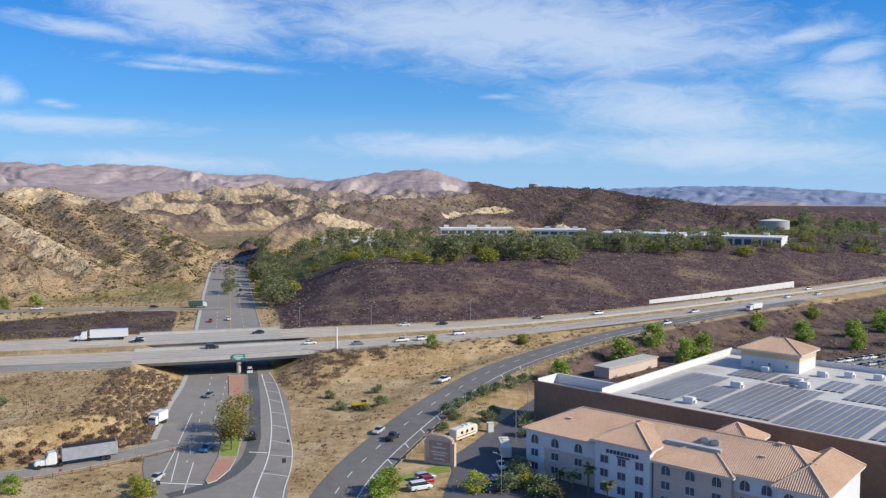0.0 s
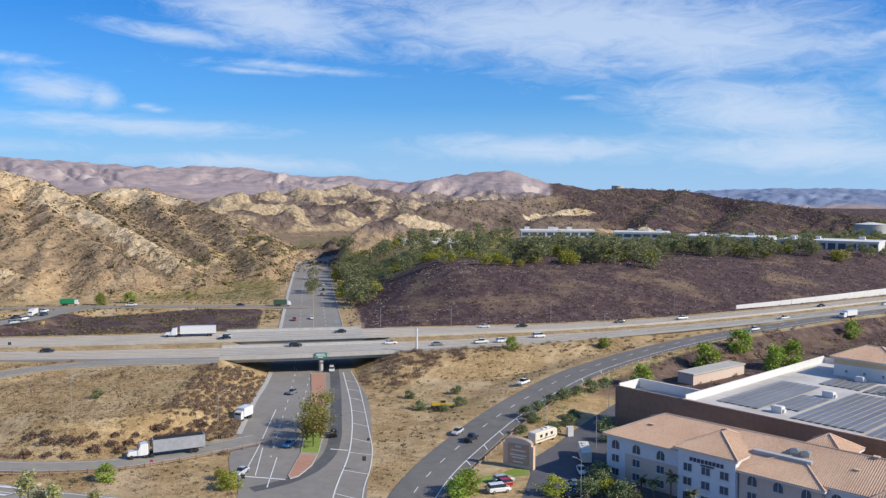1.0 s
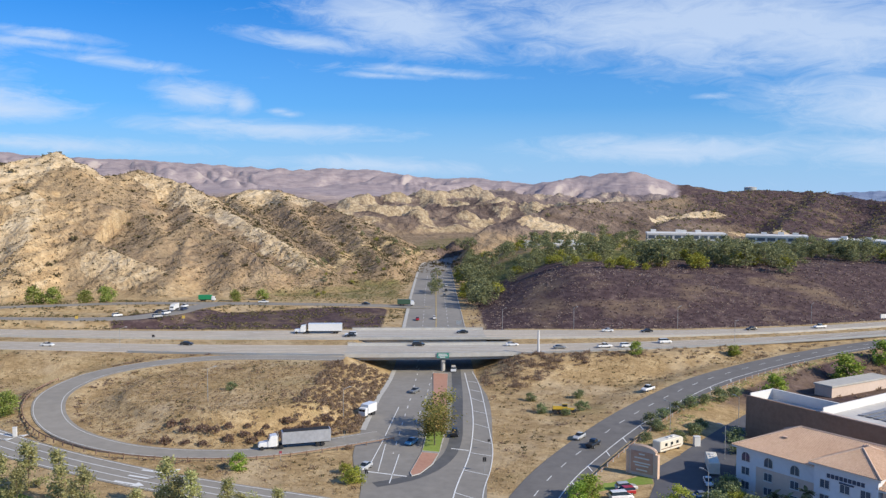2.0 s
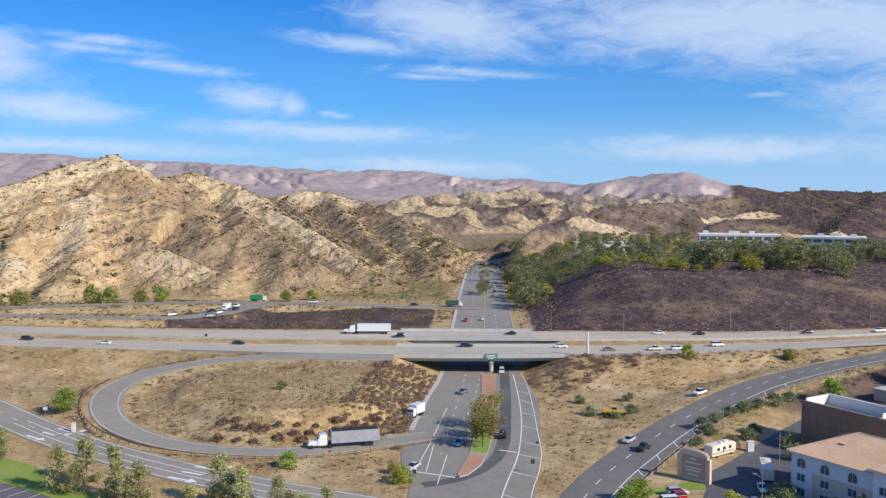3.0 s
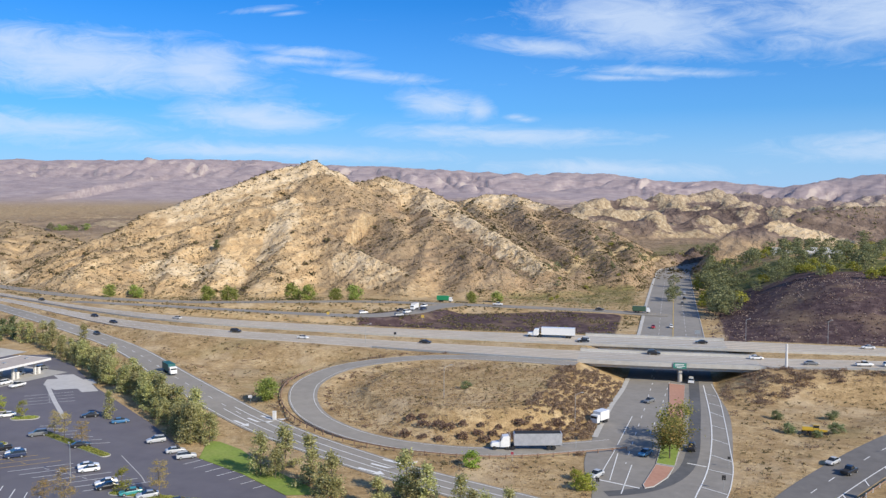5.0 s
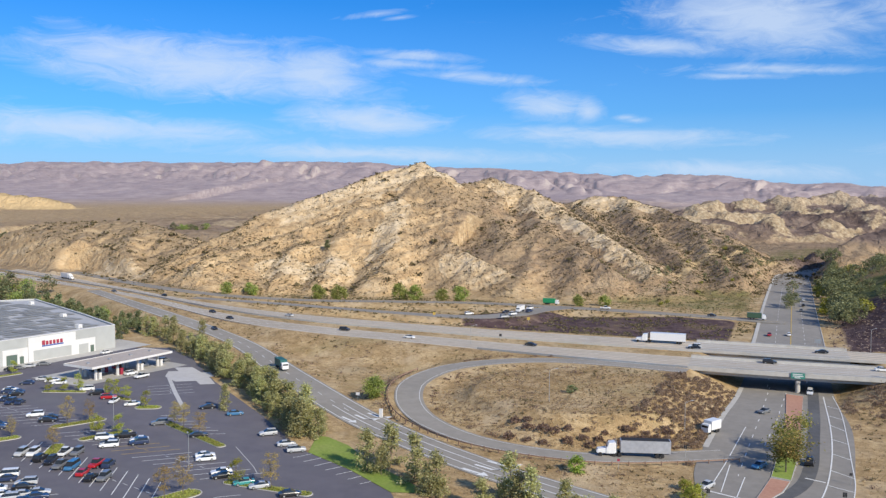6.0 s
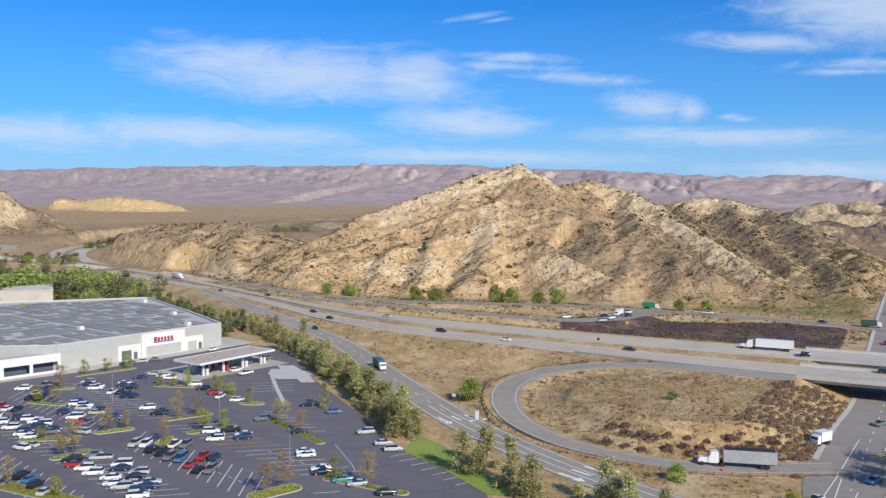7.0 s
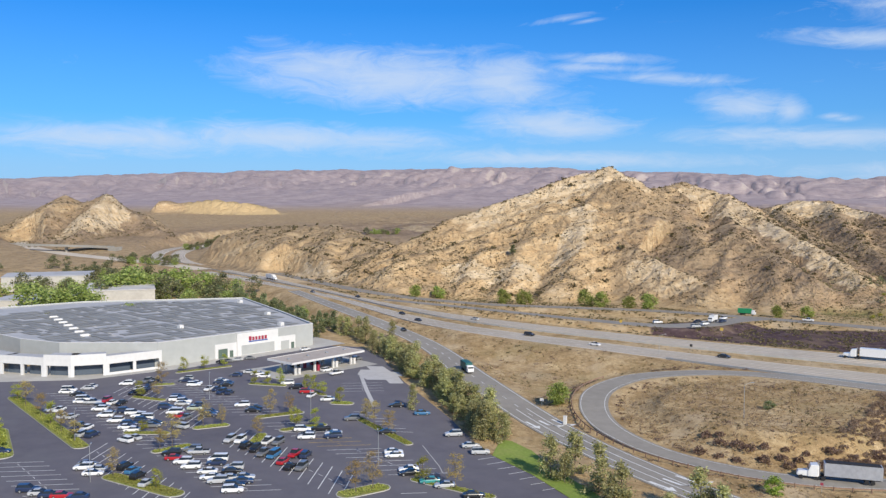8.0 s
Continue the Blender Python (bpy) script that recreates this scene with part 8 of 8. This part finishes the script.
box_truck(-128, 442, 1.2, 15, "dark green flatbed truck on the frontage road", plain("olive_steel", (0.05, 0.10, 0.06), 0.5), 8.5)
box_truck(146, 396, 6.1, 218, "white box truck with dark lettering bars on the ramp", PAINT_MATS["w"], 9.5)
box_truck(-233, 381, 2.9, -80, "white box truck on the far ramp", PAINT_MATS["w"], 6.5)
for x, y, z, h, code, place in ((-56.5, 199, 0.14, -103, "bs", "on the arterial road"), (-61.5, 178, 0.14, -102, "gs", "on the arterial road"), (-70.5, 252, 0.14, -104, "ds", "on the arterial road"),
                                (-47.8, 209, 0.14, 100, "kp", "on the arterial road"), (0.3, 263, 2.3, 240, "wp", "on the climbing ramp"), (-16.4, 212.5, 0.6, 250, "gs", "on the climbing ramp"), (-12.5, 207, 0.5, 70, "kp", "on the climbing ramp"),
                                (95, 357, 5.6, 38, "wp", "on the climbing ramp"), (-103, 404, 0.3, 105, "ws", "on the arterial road"), (-110, 398, 0.3, -75, "rs", "on the arterial road"), (-224, 352, 3.8, 60, "gu", "on the far ramp"), (-228, 366, 3.3, 80, "wv", "on the far ramp"), (-236, 372, 3.1, 265, "ks", "on the far ramp"), (-229, 384, 2.8, 85, "nu", "on the far ramp"), (-236, 396, 2.5, 265, "wu", "on the far ramp"), (-205, 425, 2.2, 15, "wp", "on the frontage road"),
                                (-244, 350, 3.8, 60, "wu", "on the far ramp"), (-150, 437, 1.6, 15, "ks", "on the frontage road"), (-303, 238, 4.3, -22, "ks", "on the ramp"), (-120, 495, 0.6, 105, "ds", "on the arterial road"), (-125, 520, 0.7, 105, "ks", "on the arterial road"), (-131, 545, 0.8, 105, "gu", "on the arterial road"), (-66, 286, 0.14, 103, "wv", "under the bridge")):
    car(x, y, z, h, code, place)


# ---- the hotel's yard ----
tagged(part("parking_lot", Shape().poly((-1, 160, 0.07), (30, 140, 0.07), (60, 120, 0.07), (68, 140, 0.07), (19, 186, 0.07), (24, 226, 0.07), (38, 238, 0.07), (44, 252, 0.07), (34, 262, 0.07), (22, 250, 0.07), (14, 236, 0.07), (9.5, 222, 0.07), (8, 206, 0.07), (1, 196, 0.07), (2, 184, 0.07)), NEW_ASPHALT), "grey asphalt yard beside the hotel", "parking lot", kind="structure")
lawn = tagged(part("lawn", Shape().poly((-9.5, 176, 0.06), (-4, 181, 0.06), (1.8, 184, 0.06), (0.6, 195, 0.06), (-4.5, 200, 0.06), (-8, 186, 0.06)), GRASS), "green lawn round the pylon sign", "lawn", kind="structure")
park("13.2 186.5 95 ws; 11.5 177.5 20 ds; 11.2 174.5 20 ns; 10.8 171.5 20 ks; -4.6 172.5 25 wv; -4.2 175.5 25 ru; -3.8 178.5 25 gu", "parked beside the hotel")
park("135 298 30 ws; 139 300 30 ks; 143 302 30 gs; 147 304 30 ws; 151 306 30 ns; 155 308 30 gs; 159 310 30 ws; 163 312 30 ks; 140 291 30 gs; 144 293 30 ws; 148 295 30 ks; 152 297 30 gs; 156 299 30 ns; 160 301 30 ws", "parked behind the store", 0.35)
tagged(part("parking_lot", Shape().poly((126, 292, 0.3), (150, 276, 0.3), (200, 305, 0.3), (185, 330, 0.3)), ASPHALT), "asphalt parking lot behind the store", "parking lot", kind="structure")


def camper(x, y, heading, label, length):
    t = thing("camper", label, "camper", pose(x, y, 0.08, 0, 0, heading))
    part("body", loft([(-length / 2, 1.1, .55, 2.9), (-length / 2 + 0.2, 1.22, .5, 3.1), (length / 2 - 0.9, 1.22, .5, 3.1), (length / 2, 1.1, .9, 2.6)], hull), CREAM, t)
    for i in range(3):
        part("window", Shape().box(-length * 0.3 + i * length * 0.24, -length * 0.3 + i * length * 0.24 + 0.9, -1.245, -1.2, 1.7, 2.4), GLASS_CAR, t)
    part("stripe", Shape().box(-length / 2 + 0.3, length / 2 - 0.9, -1.24, -1.19, 1.1, 1.3), BROWN_WALL, t)
    part("roof_vent", Shape().box(-0.4, 0.4, -0.4, 0.4, 3.1, 3.35), WHITE, t)
    part("roof_cooler", Shape().box(1.2, 2.2, -0.4, 0.4, 3.1, 3.4), WHITE, t)
    wheel = Shape().rod((0, -0.15, 0), (0, 0.15, 0), 0.36, n=12).mesh("wheel", DARK)
    for wx in (-length * 0.28, length * 0.3):
        for wy in (-1.02, 1.02):
            w = new("wheel", wheel)
            w.parent = t
            w.location = (wx, wy, 0.36)
    return t


CREAM = surface("cream_panel", (0.62, 0.58, 0.48), (0.74, 0.70, 0.60), 0.8, 0.5)
camper(14.6, 196.5, 92, "cream camper bus parked beside the hotel", 9.0)
camper(5.2, 209.5, 52, "white travel trailer parked at the yard's edge", 9.0)


def pylon_sign():
    t = thing("pylon_sign", "arched pink stucco sign with faded unreadable lettering", "sign", pose(-0.6, 189.0, 0.05, 0, 0, -26) @ Matrix.Scale(0.88, 4))
    arch = [(-3.6, 0), (3.6, 0), (3.6, 6.3)] + [(3.6 * math.cos(math.pi * k / 10), 6.3 + 1.2 * math.sin(math.pi * k / 10)) for k in range(1, 10)] + [(-3.6, 6.3)]
    s = Shape().hexa([(x, -0.45, z) for x, z in arch], [(x, 0.45, z) for x, z in arch])
    part("body", s, STUCCO_PINK, t)
    part("panel", Shape().box(-3.0, 3.0, -0.55, -0.452, 0.8, 6.2), SIGN_BROWN, t, "brown sign panel")
    for (xa, za), (xb, zb) in zip(arch[2:], arch[3:]):
        part("coping_stone", Shape().rod((xa, 0, za), (xb, 0, zb), 0.5, n=6), TERRACOTTA_PALE, t)
    for z, w in ((5.5, 1.6), (4.5, 4.0), (3.3, 4.6), (2.6, 3.6), (1.5, 3.0)):
        part("writing_bar", Shape().box(-w / 2, w / 2, -0.6, -0.551, z - 0.16, z + 0.16), WHITE, t)
    for x in (-3.9, 3.9):
        part("pillar", Shape().box(x - 0.4, x + 0.4, -0.6, 0.6, 0, 6.0), TERRACOTTA_PALE, t)
    return t


SIGN_BROWN = surface("brown_sign_panel", (0.40, 0.23, 0.17), (0.52, 0.33, 0.25), 0.8, 0.8)
pylon_sign()


def utility_box(x, y, z, sx, sy, h, label, mat_):
    t = thing("utility_box", label, "utility box", pose(x, y, z, 0, 0, 20))
    part("cabinet", Shape().box(-sx / 2, sx / 2, -sy / 2, sy / 2, 0, h), mat_, t)
    part("lid", Shape().box(-sx / 2 - 0.06, sx / 2 + 0.06, -sy / 2 - 0.06, sy / 2 + 0.06, h, h + 0.1), mat_, t)


utility_box(12.2, 215, 0.1, 1.5, 1.2, 2.3, "white utility cabinet beside the yard", WHITE)
utility_box(-154.5, 178.5, ground_at(-154.5, 178.5), 0.9, 0.7, 2.4, "white cabinet at the ramp's edge", WHITE)


def pole(x, y, z, h, label, arm=0.0, turn=0, r=0.09, sign=None, skin=None):
    t = thing("street_lamp" if arm else "post", label, "street lamp" if arm else "post", pose(x, y, z, 0, 0, turn), group="poles")
    part("shaft", Shape().rod((0, 0, -0.3), (0, 0, h), r, r * 0.7, 8), skin or METAL, t)
    if arm:
        part("arm", Shape().rod((0, 0, h - 0.1), (arm, 0, h + 0.35), r * 0.5, n=6), METAL, t)
        part("lamp_head", Shape().box(arm - 0.1, arm + 0.75, -0.16, 0.16, h + 0.26, h + 0.42), METAL, t)
    if sign:
        w, hh, ma = sign
        part("plate", Shape().box(-w / 2, w / 2, -0.04, 0.04, h - hh, h), ma, t)


px, py, pz, h_ = on_free(0.02, -34)
pole(px, py - 2.0, 5.2, 9.2, "thick pale freeway sign post seen edge on", 0, h_ + 90, 0.5, skin=WHITE)
for x, y, h in ((-115, 204, 9), (-80, 214, 8), (-186, 268, 7), (-60, 352, 9), (12, 366, 9), (70, 400, 9), (135, 440, 10), (-30, 352, 9), (32, 336, 8)):
    pole(x, y, ground_at(x, y), h, "thin grey steel street lamp by the road", 2.0, 60)
for x, y, h in ((6, 223, 8.5), (18, 205, 8), (12, 170, 8), (24, 236, 8), (-206, 128, 8), (-250, 118, 8), (-228, 70, 8), (-192, 62, 8), (-160, 118, 8)):
    pole(x, y, 0.1, h, "slim grey lamp post in the parking lot", 1.2, 150)
for x, y, z, h, sg in ((-172, 188, 1.0, 2.6, (1.2, 0.9, WHITE)), (-182, 283, 5.5, 3.0, (1.0, 1.0, DARK)), (-73, 196, 0.1, 3.0, (0.8, 0.8, DARK)), (-35, 183, 0.1, 3.2, (0.8, 1.0, DARK)), (-37, 199, 0.1, 2.6, (0.6, 0.6, DARK)), (-82, 178, 0.2, 2.4, (0.6, 0.6, SIGN_RED)), (-58, 169, 0.1, 3, (0.7, 0.9, DARK)),
                       (-248, 326, 5.0, 2.2, (1.3, 1.3, YELLOW_LINE)), (-202, 338, 5.2, 2.2, (1.3, 1.3, YELLOW_LINE)), (-78, 348, 5.5, 3.0, (2.2, 1.6, METAL))):
    pole(x, y, z, h, "short roadside sign post with a small plate", 0, 20, 0.06, sg)


def digger():
    t = thing("grader", "yellow road grader parked in the dry field", "grader", pose(-22.5, 239, ground_at(-22.5, 239), 0, 0, 15))
    y = PAINT_MATS["y"]
    part("frame", Shape().box(-3.4, 2.6, -0.35, 0.35, 0.9, 1.5), y, t)
    part("engine_hood", Shape().box(-3.6, -1.0, -0.8, 0.8, 1.2, 2.2), y, t)
    cab = part("cab", Shape().box(-0.9, 0.6, -0.75, 0.75, 1.3, 1.9).box(-0.95, 0.65, -0.8, 0.8, 2.6, 2.75), y, t)
    part("window", Shape().box(-0.82, 0.52, -0.7, 0.7, 1.9, 2.6), GLASS_CAR, cab)
    part("blade", Shape().box(0.9, 1.2, -1.6, 1.6, 0.2, 0.9), METAL, t)
    wheel = Shape().rod((0, -0.2, 0), (0, 0.2, 0), 0.55, n=12).mesh("wheel", DARK)
    for wx in (-3.0, -1.6, 2.3):
        for wy in (-0.95, 0.95):
            w = new("wheel", wheel)
            w.parent = t
            w.location = (wx, wy, 0.55)


digger()
